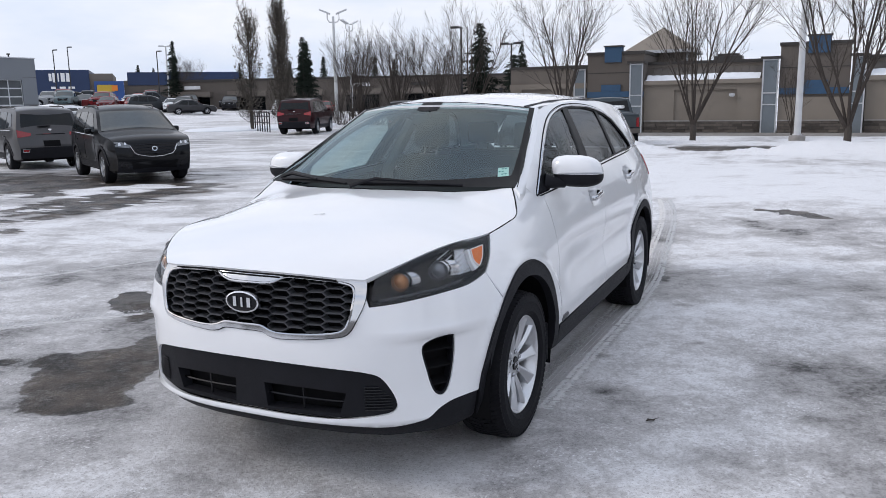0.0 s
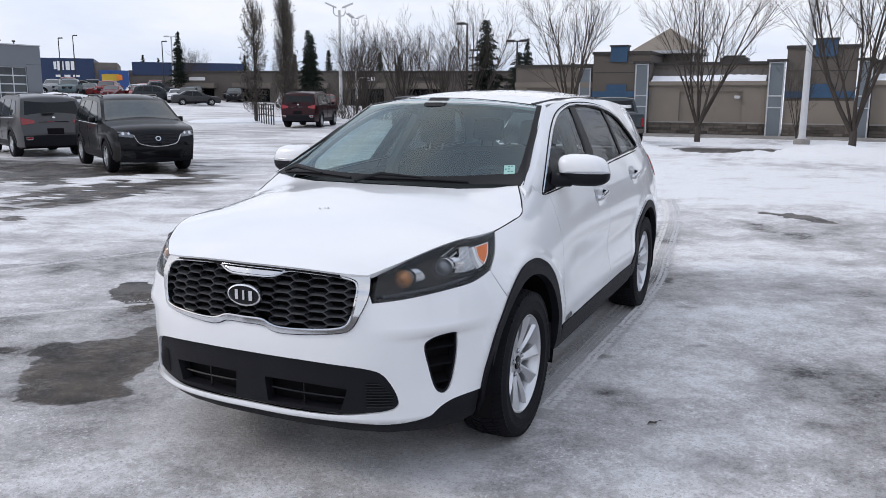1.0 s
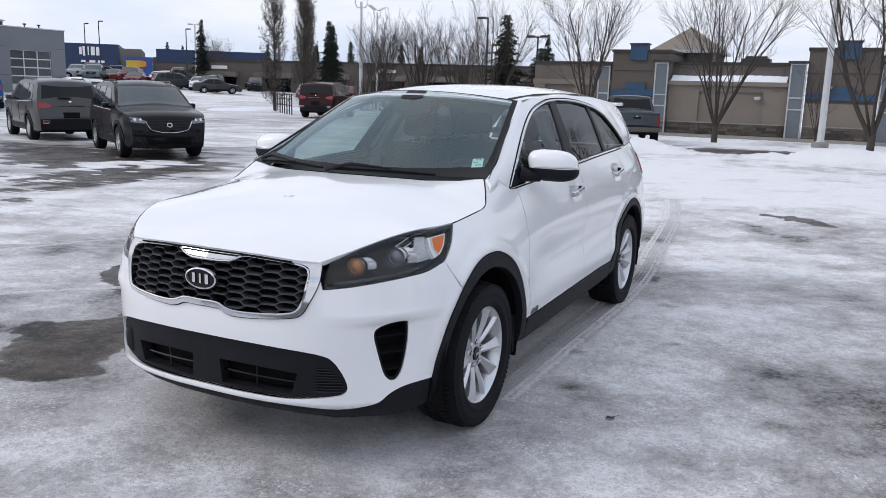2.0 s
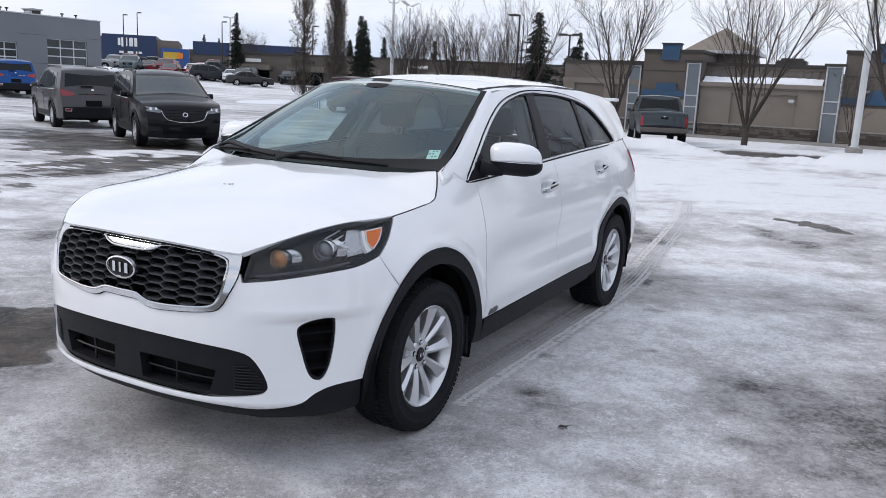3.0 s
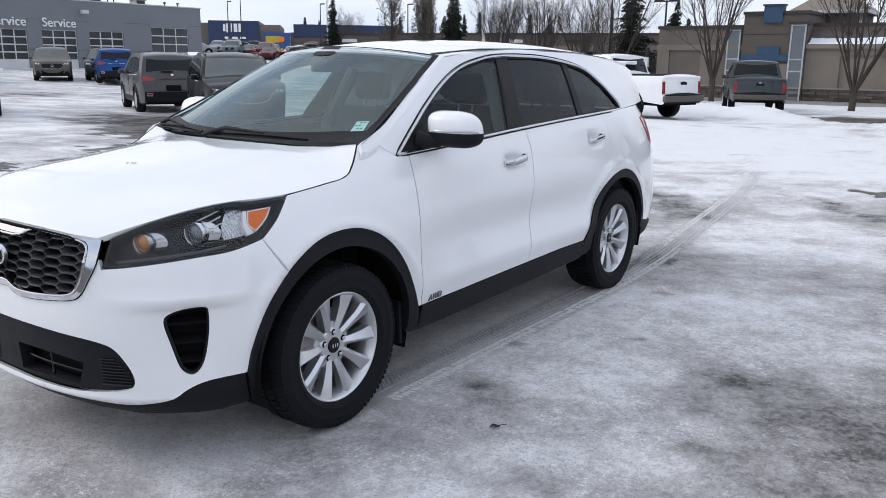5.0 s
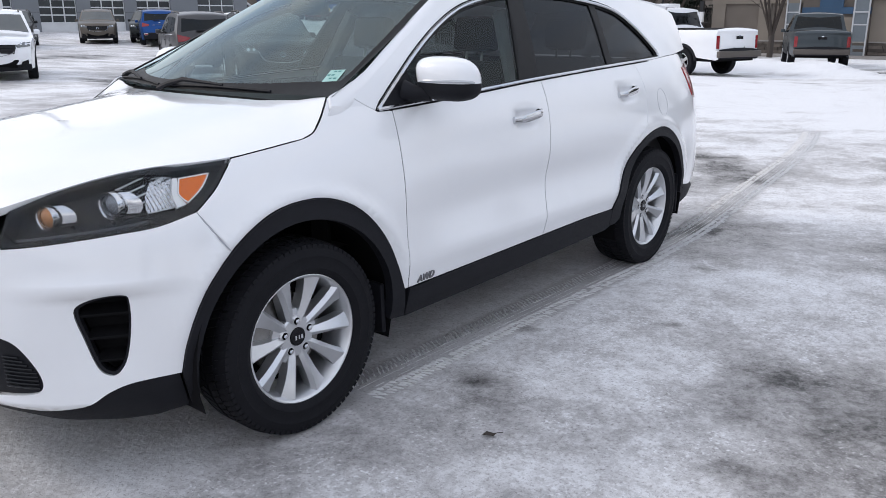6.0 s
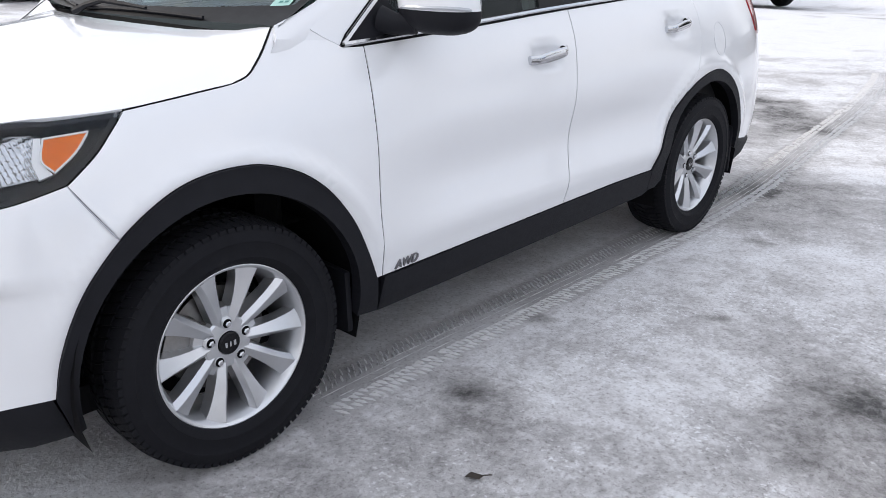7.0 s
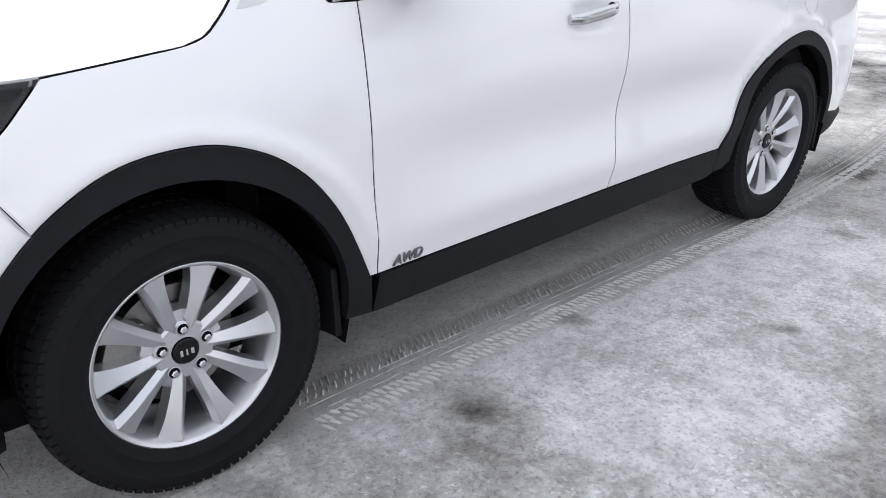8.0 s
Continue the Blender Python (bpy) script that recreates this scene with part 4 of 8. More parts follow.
for y in (38.0, 39.2, 33.1, 33.6):
    f = thing("roof_flue", "small dark flue on the garage roof", "flue", "roof flues")
    tube("pipe", [(SX - 1.5, y, 5.15), (SX - 1.5, y, 5.6)], 0.05, "coping", f)
    tube("hood", [(SX - 1.5, y, 5.6), (SX - 1.5, y, 5.7)], 0.12, "coping", f)
fl = thing("wall_lamp", "white floodlight on the garage wall", "lamp", "wall lamps")
box("arm", SX, SX + 0.35, 30.0, 30.08, 4.55, 4.63, "white_frame", fl)
box("housing", SX + 0.3, SX + 0.6, 29.8, 30.3, 4.4, 4.65, "white_frame", fl, bevel=0.03)


# ---- lamp poles ----
def light_pole(x, y, h, colour, heads, radius=0.09, turn=0.0, base=True, label="", double=False):
    e = thing("light_pole", label, "light pole", "light poles", (x, y, ground_z(x, y)), turn)
    if base:
        lathe("footing", [(-0.4, 0.0), (-0.4, 0.34), (0.20, 0.34), (0.24, 0.30), (0.24, 0.0)], "concrete", e, "concrete footing", axis="z", n=16)
        lathe("base_plate", [(0.24, 0.0), (0.24, 0.2), (0.27, 0.2), (0.27, 0.0)], colour, e, axis="z", n=12)
    tube("pole", [(0, 0, 0.1), (0, 0, h * 0.5), (0, 0, h)], [radius, radius * 0.85, radius * 0.65], colour, e, sides=12)
    for k in range(heads):
        s = 1 if k == 0 else -1
        if double:
            tube("arm", [(0, 0, h - 0.5), (s * 0.35, 0, h - 0.45), (s * 0.5, 0, h - 0.2), (s * 0.5, 0, h + 0.25)], 0.05, colour, e)
            bm = bmesh.new()
            add_box(bm, -0.25, 0.75, -0.2, 0.2, 0, 0.12, 0.03)
            bmesh.ops.transform(bm, matrix=Matrix.Translation((s * 0.5, 0, h + 0.25)) @ Matrix.Rotation(0 if s > 0 else math.pi, 4, "Z") @ Matrix.Rotation(radians(-22), 4, "Y"), verts=bm.verts)
        else:
            tube("arm", [(0, 0, h - 0.1), (s * 0.3, 0, h - 0.05)], 0.04, colour, e)
            bm = bmesh.new()
            add_box(bm, 0.2, 0.85, -0.16, 0.16, h - 0.1, h + 0.06, 0.03)
            if s < 0:
                bmesh.ops.transform(bm, matrix=Matrix.Rotation(math.pi, 4, "Z"), verts=bm.verts)
        part("lamp_head", bm, colour, e)
    return e


WP, BP = "white steel light pole with floodlights on a concrete footing", "slim black light pole with a flat lamp head"
light_pole(1.25, 34.8, 10.0, "pole_white", 2, 0.15, 20, label=WP, double=True)
light_pole(-36.3, 57.3, 8.7, "pole_white", 2, 0.16, 30, label=WP, double=True)
light_pole(-40.0, 66.0, 8.6, "pole_white", 2, 0.12, 80, label=WP, double=True)
light_pole(-71.0, 74.0, 7.4, "pole_white", 2, 0.12, 40, label=WP)
light_pole(-24.5, 9.6, 9.5, "pole_white", 2, 0.15, 60, label=WP, double=True)
light_pole(-21.8, 51.4, 6.9, "pole_black", 1, 0.09, 170, label=BP)
light_pole(-18.9, 54.0, 5.9, "pole_black", 2, 0.09, 0, label=BP)
light_pole(-86, 88, 7.4, "pole_black", 1, 0.1, 0, label=BP)
light_pole(-104, 88, 8.6, "pole_black", 1, 0.1, 0, label=BP)
light_pole(-106, 87, 8.2, "pole_black", 1, 0.1, 0, label=BP)
light_pole(-66, 84, 7.4, "pole_black", 1, 0.1, 0, label=BP)
light_pole(-33, 80, 6.6, "pole_black", 2, 0.09, 0, label=BP)
sp = thing("sign_post", "small white sign on a thin grey post", "sign", at=(-12.6, 34.0, ground_z(-12.6, 34.0)))
tube("post", [(0, 0, -0.2), (0, 0, 1.9)], 0.03, "steel", sp)
box("plate", -0.26, 0.26, -0.05, -0.03, 1.35, 1.9, "sign_white", sp, "white sign plate", bevel=0.008)
cl = thing("clearance_bar", "black and white striped post at a mall corner", "post", at=(-15.3, 42.4, ground_z(-15.3, 42.4)))
for k in range(5):
    box("stripe", -0.1, 0.1, -0.1, 0.1, 0.55 * k - 0.1, 0.55 * (k + 1) - 0.1, "sign_white" if k % 2 else "pole_black", cl)


# ---- trees ----
class Twigs:
    """Tapered limbs gathered as plain lists."""

    def __init__(self):
        self.v, self.f = [], []

    def limb(self, pts, radii, sides):
        start = len(self.v)
        for i, p in enumerate(pts):
            d = (pts[min(i + 1, len(pts) - 1)] - pts[max(i - 1, 0)]).normalized()
            u = d.orthogonal().normalized()
            w = d.cross(u)
            for k in range(sides):
                a = 2 * math.pi * k / sides
                self.v.append(p + radii[i] * (math.cos(a) * u + math.sin(a) * w))
        for i in range(len(pts) - 1):
            for k in range(sides):
                j = (k + 1) % sides
                o = start + i * sides
                self.f.append((o + k, o + j, o + sides + j, o + sides + k))

    def grow(self, p, d, length, r, level, rnd, forks, angle):
        """A limb that bends upward, with side limbs along it."""
        steps = 5 if level == 0 else 3 if level < 3 else 2
        pts, v, q = [p], d.normalized(), p
        for i in range(steps):
            v = (v + 0.11 * Vector((rnd.uniform(-1, 1), rnd.uniform(-1, 1), rnd.uniform(-0.3, 1.0)))).normalized()
            q = q + v * (length / steps)
            pts.append(q)
        self.limb(pts, [r * (1 - 0.72 * i / steps) for i in range(steps + 1)], 6 if level == 0 else 4 if level == 1 else 3)
        if level >= len(forks):
            return
        for k in range(forks[level]):
            t = 0.22 + 0.78 * (k + rnd.random()) / forks[level]
            i = min(int(t * steps), steps - 1)
            base = pts[i].lerp(pts[i + 1], t * steps - i)
            axis_ = (pts[i + 1] - pts[i]).normalized()
            u = axis_.orthogonal().normalized()
            u = Matrix.Rotation(rnd.uniform(0, 6.283), 3, axis_) @ u
            lean = radians(angle) * rnd.uniform(0.6, 1.25)
            nd = axis_ * math.cos(lean) + u * math.sin(lean) + Vector((0, 0, 0.12))
            self.grow(base, nd, length * rnd.uniform(0.34, 0.62) * (1.15 - 0.45 * t), max(0.0056, r * (1 - 0.6 * t) * 0.48), level + 1, rnd, forks, angle)


TREES = {}


def bare_tree(x, y, h, width, kind_no, turn=0.0, stems=7, trunk_h=0.10, thick=0.12, forks=(7, 7, 5)):
    """A vase-shaped leafless tree; trees of one kind share their meshes."""
    at = pose(x, y, ground_z(x, y) - 0.05, 0, 0, turn)
    if kind_no in TREES:
        return copy_thing(TREES[kind_no], at @ Matrix.Diagonal((width / 6.5, width / 6.5, h / 7.2, 1)))
    rnd = random.Random(kind_no * 17 + 3)
    e = thing("bare_tree", "leafless grey-brown vase-shaped tree in winter", "tree", "bare trees")
    e.matrix_basis = at
    tw = Twigs()
    tw.limb([Vector((0, 0, -0.2)), Vector((0, 0, 0.05)), Vector((0.02, 0, 7.2 * trunk_h)), Vector((0.03, 0, 7.2 * trunk_h + 0.25))], [thick * 1.5, thick * 1.2, thick, thick * 0.5], 9)
    raw("trunk", tw.v, tw.f, "bark", e)
    tw = Twigs()
    for k in range(stems):
        a = 2 * math.pi * (k + rnd.uniform(-0.3, 0.3)) / stems
        lean = rnd.uniform(0.18, 0.62)
        d = Vector((lean * math.cos(a), lean * math.sin(a), 1))
        tw.grow(Vector((0, 0, 7.2 * trunk_h * rnd.uniform(0.75, 1.0))), d, 7.2 * rnd.uniform(0.66, 0.86), thick * rnd.uniform(0.42, 0.62), 0, rnd, forks, 33)
    raw("crown", tw.v, tw.f, "twig", e, "fine bare branches")
    TREES[kind_no] = e
    return e


def leaf(v, f, p, s, rnd, flat=0.6):
    a = Vector((rnd.uniform(-1, 1), rnd.uniform(-1, 1), rnd.uniform(-1, 1))).normalized()
    b = a.orthogonal().normalized()
    c = a.cross(b)
    o = len(v)
    v.extend(p + s * (i * b + j * c + 0.2 * abs(i) * a) for i, j in ((-1, 0), (0, -flat), (1, 0), (0, flat)))
    f.append((o, o + 1, o + 2, o + 3))


def column_tree(x, y, h, r, seed, leaves=1500):
    """A narrow upright tree that has kept some withered leaves."""
    rnd = random.Random(seed)
    e = thing("column_tree", "narrow upright poplar with sparse withered leaves", "tree", "column trees", (x, y, ground_z(x, y) - 0.05))
    tube("trunk", [(0, 0, -0.2), (0.03, 0, h * 0.4), (0, 0.02, h * 0.95)], [0.11, 0.07, 0.012], "bark", e)
    tw, tips = Twigs(), []
    for k in range(190):
        z = h * rnd.uniform(0.05, 0.88)
        a = rnd.uniform(0, 6.28)
        ln = r * rnd.uniform(0.35, 1.0) * (1.1 - 0.65 * z / h)
        up = h * rnd.uniform(0.07, 0.2)
        root, mid = Vector((0, 0, z)), Vector((0.75 * ln * math.cos(a), 0.75 * ln * math.sin(a), z + 0.4 * up))
        tip = Vector((ln * math.cos(a), ln * math.sin(a), z + up))
        tw.limb([root, mid, tip], [0.02, 0.013, 0.005], 3)
        tips.append((mid, tip))
        for j in range(5):
            q = root.lerp(mid, rnd.uniform(0.4, 1)) if j < 2 else mid.lerp(tip, rnd.random())
            tw.limb([q, q + Vector((rnd.gauss(0, 0.11), rnd.gauss(0, 0.11), rnd.uniform(0.15, 0.5)))], [0.008, 0.004], 3)
    raw("crown", tw.v, tw.f, "twig", e, "upright bare twigs")
    v, f = [], []
    for k in range(leaves):
        m_, t_ = rnd.choice(tips)
        p = m_.lerp(t_, rnd.uniform(-0.5, 1.05)) + Vector((rnd.gauss(0, 0.09), rnd.gauss(0, 0.09), rnd.gauss(0, 0.12)))
        leaf(v, f, p, rnd.uniform(0.03, 0.07), rnd)
    raw("foliage", v, f, "dry_leaf", e, "withered brown leaves", smooth=False)
    return e


SPRUCES = {}


def spruce_tree(x, y, h, r, kind_no, turn=0.0):
    """An uneven spruce of drooping boughs, each carrying many hanging sprays."""
    at = pose(x, y, ground_z(x, y) - 0.05, 0, 0, turn)
    if kind_no in SPRUCES:
        return copy_thing(SPRUCES[kind_no], at @ Matrix.Diagonal((r / 1.5, r / 1.5, h / 7, 1)))
    rnd = random.Random(kind_no * 31 + 5)
    e = thing("spruce_tree", "dark green spruce with drooping layered boughs", "tree", "spruces")
    e.matrix_basis = at
    tube("trunk", [(0, 0, -0.2), (0, 0, 6.8)], [0.14, 0.012], "bark", e)
    v, f = [], []
    z, lop = 0.35, rnd.uniform(0, 6.28)
    while z < 6.85:
        t = z / 7
        reach = 1.5 * (1 - t) ** 0.8 * rnd.choice((0.62, 0.8, 0.95, 1.1)) + 0.07
        n = rnd.choice((6, 7, 8)) if t < 0.75 else 4
        for k in range(n):
            a = 2 * math.pi * (k + rnd.random()) / n
            ln = reach * rnd.uniform(0.55, 1.15) * (1 + 0.22 * math.cos(a - lop))
            d, s = Vector((math.cos(a), math.sin(a), 0)), Vector((-math.sin(a), math.cos(a), 0))
            droop = rnd.uniform(0.12, 0.42)
            count = max(4, int(ln * 26))
            for j in range(count):
                u = (j + rnd.random()) / count
                wide = 0.05 + 0.20 * ln * (1 - u) ** 0.7
                p = d * (ln * u) + s * rnd.gauss(0, 0.55 * wide) + Vector((0, 0, z - droop * ln * u * (1.3 - 0.5 * u) + rnd.uniform(-0.05, 0.05)))
                size = rnd.uniform(0.06, 0.13)
                o = len(v)
                side = s * rnd.uniform(-1, 1) + d * rnd.uniform(0.1, 0.8)
                v.extend((p, p + side * size * 1.3 + Vector((0, 0, -0.2 * size)), p + side * size * 0.7 + d * size * 0.5 + Vector((0, 0, -size * rnd.uniform(0.8, 1.8)))))
                f.append((o, o + 1, o + 2))
                leaf(v, f, p, size * 0.8, rnd, 0.45)
        z += rnd.uniform(0.10, 0.24) * (1.15 - 0.6 * t)
    raw("foliage", v, f, "spruce", e, "dark green needles", smooth=False)
    SPRUCES[kind_no] = e
    return e


bare_tree(-3.05, 34.3, 7.2, 6.5, 1, 0, 8)
bare_tree(-10.6, 39.8, 7.2, 6.5, 2, 40, 7, 0.15)
bare_tree(3.05, 29.0, 7.2, 6.5, 3, 10, 7)
bare_tree(0.9, 38.6, 3.4, 2.4, 2, 110)
bare_tree(9.5, 33, 7.3, 6.0, 1, 140)
bare_tree(-17.4, 42.4, 7.2, 6.5, 4, 0, 8, 0.06, 0.10, (7, 6, 4))
for x, y, h, w, k, a in ((-26, 49.3, 5.8, 5.6, 3, 80), (-28.6, 48.4, 5.4, 4.6, 2, 200), (-23.6, 50.4, 6.0, 5.6, 1, 160), (-21.9, 48.0, 5.4, 5, 3, 250), (-31.5, 52, 6.4, 5, 1, 60), (-34.5, 58.0, 6.5, 5, 2, 90),
                         (-77, 84, 6.0, 6, 4, 20), (-45, 72, 6, 5, 4, 120), (-92, 100, 6.2, 6, 2, 200), (-27.3, 52.0, 6.4, 6, 2, 300)):
    bare_tree(x, y, h, w, k, a)
column_tree(-29.3, 36.6, 7.6, 1.15, 51, 2600)
column_tree(-31.0, 41.9, 8.3, 1.0, 53, 2400)
column_tree(-31.2, 42.4, 8.9, 1.1, 55, 3000)
column_tree(-33.5, 46, 7.2, 0.75, 57, 2000)
for x, y, h, r, k, a in ((-37.4, 54.1, 7, 1.5, 1, 0), (-40, 58.5, 7, 1.5, 3, 60), (-21.3, 53.8, 7.5, 2.2, 1, 0), (-18.4, 54.9, 6.3, 1.1, 1, 80), (-27.8, 79.0, 6.5, 2.4, 3, 100), (-69.3, 73.3, 8.2, 1.5, 3, 130),
                         (-60, 84, 6.2, 1.5, 1, 150), (-52, 92, 6.5, 1.6, 2, 170), (-120, 118, 7.6, 1.6, 3, 190), (-118, 120, 7.2, 1.4, 4, 210), (-100, 124, 7.5, 1.5, 1, 230), (-90, 126, 7, 1.5, 2, 250), (-31, 92, 6.6, 1.7, 3, 270), (-136, 104, 8.5, 1.8, 4, 290), (-27, 96, 6.0, 1.6, 1, 310),
                         (-48, 90, 6.6, 1.5, 4, 40), (-64, 98, 7.4, 1.6, 2, 70), (-75, 110, 7.4, 1.5, 3, 20)):
    spruce_tree(x, y, h, r, k, a)
spruce_tree(10.5, 25.0, 9.0, 2.0, 2, 10)
spruce_tree(14.5, 33.0, 8.0, 1.9, 4, 90)
bare_tree(7.6, 22.5, 7.6, 6.5, 3, 75)
bare_tree(12.8, 29.0, 8.0, 7, 1, 200)
bare_tree(13.5, 18.0, 7.6, 6.5, 2, 260)
# The tree belt on the open side of the lot.
for x, y, h, r, k, a in ((17.5, 2.5, 7.5, 1.9, 2, 20), (18.4, 6.6, 6.4, 1.7, 4, 70), (20.0, -6.0, 8.0, 2.0, 1, 130), (19.0, 11.5, 7.0, 1.8, 3, 200)):
    spruce_tree(x, y, h, r, k, a)
for x, y, h, w, k, a in ((16.5, -1.5, 7.0, 6.5, 1, 300), (17.8, 9.0, 7.4, 6.5, 4, 120), (18.5, 15.5, 7.2, 7, 2, 20), (16.8, -10.5, 7.0, 6.5, 3, 220)):
    bare_tree(x, y, h, w, k, a)
isl = bmesh.new()
add_lathe(isl, [(-0.1, 3.4), (0.10, 3.35), (0.16, 3.2), (0.2, 2.0), (0.24, 0.05)], "z", n=40)
i_ob = part("planting_island", isl, "snow")
i_ob.matrix_basis = Matrix.Translation((-31.5, 41.0, 0.0)) @ Matrix.Diagonal((0.9, 2.2, 1, 1))
tagged(i_ob, "snow-covered planting island with kerb", "island", kind="structure")
fn = thing("fence", "low black metal railing beside column trees", "fence", at=(-30.2, 37.6, 0.2), turn=-38)
for k in range(9):
    tube("post", [(0.55 * k, 0, -0.3), (0.55 * k, 0, 1.0)], 0.035, "pole_black", fn)
for z in (0.35, 0.7, 0.95):
    tube("rail", [(0, 0, z), (4.4, 0, z)], 0.03, "pole_black", fn)
hedge_rnd, brush = random.Random(4), Twigs()
for k in range(650):
    x = hedge_rnd.uniform(-34, -17)
    y = 49 + 0.4 * (x + 26) + hedge_rnd.uniform(-1, 1)
    foot = Vector((x, y, ground_z(x, y) - 0.1))
    tip = foot + Vector((hedge_rnd.gauss(0, 0.4), hedge_rnd.gauss(0, 0.4), hedge_rnd.uniform(0.9, 2.6)))
    brush.limb([foot, tip], [0.016, 0.005], 3)
    for j in range(3):
        q = foot.lerp(tip, hedge_rnd.uniform(0.4, 0.9))
        brush.limb([q, q + Vector((hedge_rnd.gauss(0, 0.25), hedge_rnd.gauss(0, 0.25), hedge_rnd.uniform(0.3, 0.8)))], [0.009, 0.004], 3)
tagged(raw("brush", brush.v, brush.f, "twig"), "thicket of bare upright brush beside the lot", "brush", kind="stuff")
# Unseen plain wall added behind the camera, to darken the horizon in reflections.
back_wall = thing("wall_south", "unseen plain grey wall added to close the lot in reflections", "wall", kind="structure")
box("cladding", -30, 30, -34.4, -34.0, -0.3, 4.6, "garage_grey" if "garage_grey" in M else "concrete", back_wall)
box("coping_strip", -30.1, 30.1, -34.45, -33.95, 4.603, 4.75, "coping", back_wall)

# ---- parked vehicles ----
SHAPES = {
    # outline from the front foot over the roof to the rear foot: y, z, kind of surface up to the next point
    "suv": ([(-0.80, 0.27, "skirt"), (-0.90, 0.42, "bumper"), (-0.92, 0.62, "grille"), (-0.86, 0.90, "body"), (-0.62, 1.01, "body"), (0.20, 1.12, "screen"), (0.98, 1.60, "body"),
              (1.7, 1.70, "body"), (2.9, 1.66, "body"), (3.32, 1.58, "rear_glass"), (3.55, 1.12, "body"), (3.64, 0.88, "body"), (3.72, 0.62, "skirt"), (3.66, 0.34, "end")],
            [[(0.62, 1.12), (1.12, 1.54), (1.62, 1.585), (1.62, 1.10)], [(1.70, 1.10), (1.70, 1.59), (2.45, 1.585), (2.62, 1.14)], [(2.70, 1.15), (2.55, 1.575), (2.95, 1.54), (3.22, 1.2)]],
            2.72, 0.92, 0.36, 1.05, 1.70),
    "sedan": ([(-0.82, 0.24, "skirt"), (-0.92, 0.38, "bumper"), (-0.92, 0.52, "grille"), (-0.86, 0.72, "body"), (-0.6, 0.82, "body"), (0.35, 0.96, "screen"), (1.15, 1.40, "body"),
                (1.7, 1.45, "body"), (2.3, 1.42, "rear_glass"), (3.0, 1.06, "body"), (3.55, 1.02, "body"), (3.66, 0.8, "body"), (3.70, 0.5, "skirt"), (3.62, 0.3, "end")],
              [[(0.72, 0.97), (1.28, 1.33), (1.72, 1.36), (1.72, 0.95)], [(1.80, 0.95), (1.80, 1.36), (2.25, 1.33), (2.72, 1.02)]],
              2.72, 0.91, 0.33, 0.92, 1.45),
    "pickup": ([(-0.86, 0.40, "skirt"), (-0.98, 0.55, "bumper"), (-0.98, 0.78, "grille"), (-0.94, 1.12, "body"), (-0.6, 1.20, "body"), (0.45, 1.28, "screen"), (1.15, 1.82, "body"),
                 (1.8, 1.92, "body"), (2.55, 1.88, "rear_glass"), (2.72, 1.32, "bed"), (4.68, 1.32, "body"), (4.74, 1.20, "body"), (4.76, 0.78, "skirt"), (4.86, 0.76, "skirt"), (4.84, 0.52, "end")],
               [[(0.82, 1.28), (1.30, 1.76), (1.72, 1.80), (1.72, 1.26)], [(1.80, 1.26), (1.80, 1.80), (2.42, 1.78), (2.50, 1.28)]],
               3.62, 0.99, 0.40, 1.20, 1.92),
}


def inset_q(q, d):
    """A four-cornered outline drawn towards its middle."""
    cu, cv = sum(p[0] for p in q) / 4, sum(p[1] for p in q) / 4
    return [(u + (d if u < cu else -d), v + (d if v < cv else -d)) for u, v in q]


def vehicle_wheel(parent, x, y, r, w, rim_mat):
    s = 1 if x > 0 else -1
    t = lathe("tyre", [(-w / 2, r * 0.64), (-w / 2, r * 0.93), (-w / 2 + 0.03, r), (w / 2 - 0.03, r), (w / 2, r * 0.93), (w / 2, r * 0.64)], "rubber", parent, axis="x", centre=(x, y, r), n=28)
    bm = bmesh.new()
    add_lathe(bm, [(s * (w / 2 - 0.01), r * 0.66), (s * (w / 2 - 0.005), r * 0.6), (s * (w / 2 - 0.06), r * 0.58)], "x", (x, y, r), 28)
    for k in range(5):
        a = 2 * math.pi * k / 5 + 0.3
        m = Matrix.Translation((x + s * (w / 2 - 0.035), y, r)) @ Matrix.Rotation(a, 4, "X")
        add_box(bm, -0.02, 0.02, -r * 0.10, r * 0.10, 0.0, r * 0.6, m=m)
    add_lathe(bm, [(s * (w / 2 - 0.05), 0.001), (s * (w / 2 - 0.01), r * 0.12), (s * (w / 2 - 0.05), r * 0.2)], "x", (x, y, r), 16)
    bmesh.ops.recalc_face_normals(bm, faces=bm.faces)
    part("rim", bm, rim_mat, t)
    lathe("hub_backing", [(s * (w / 2 - 0.09), 0.0), (s * (w / 2 - 0.09), r * 0.6)], "dark_void", t, axis="x", centre=(x, y, r), n=20)


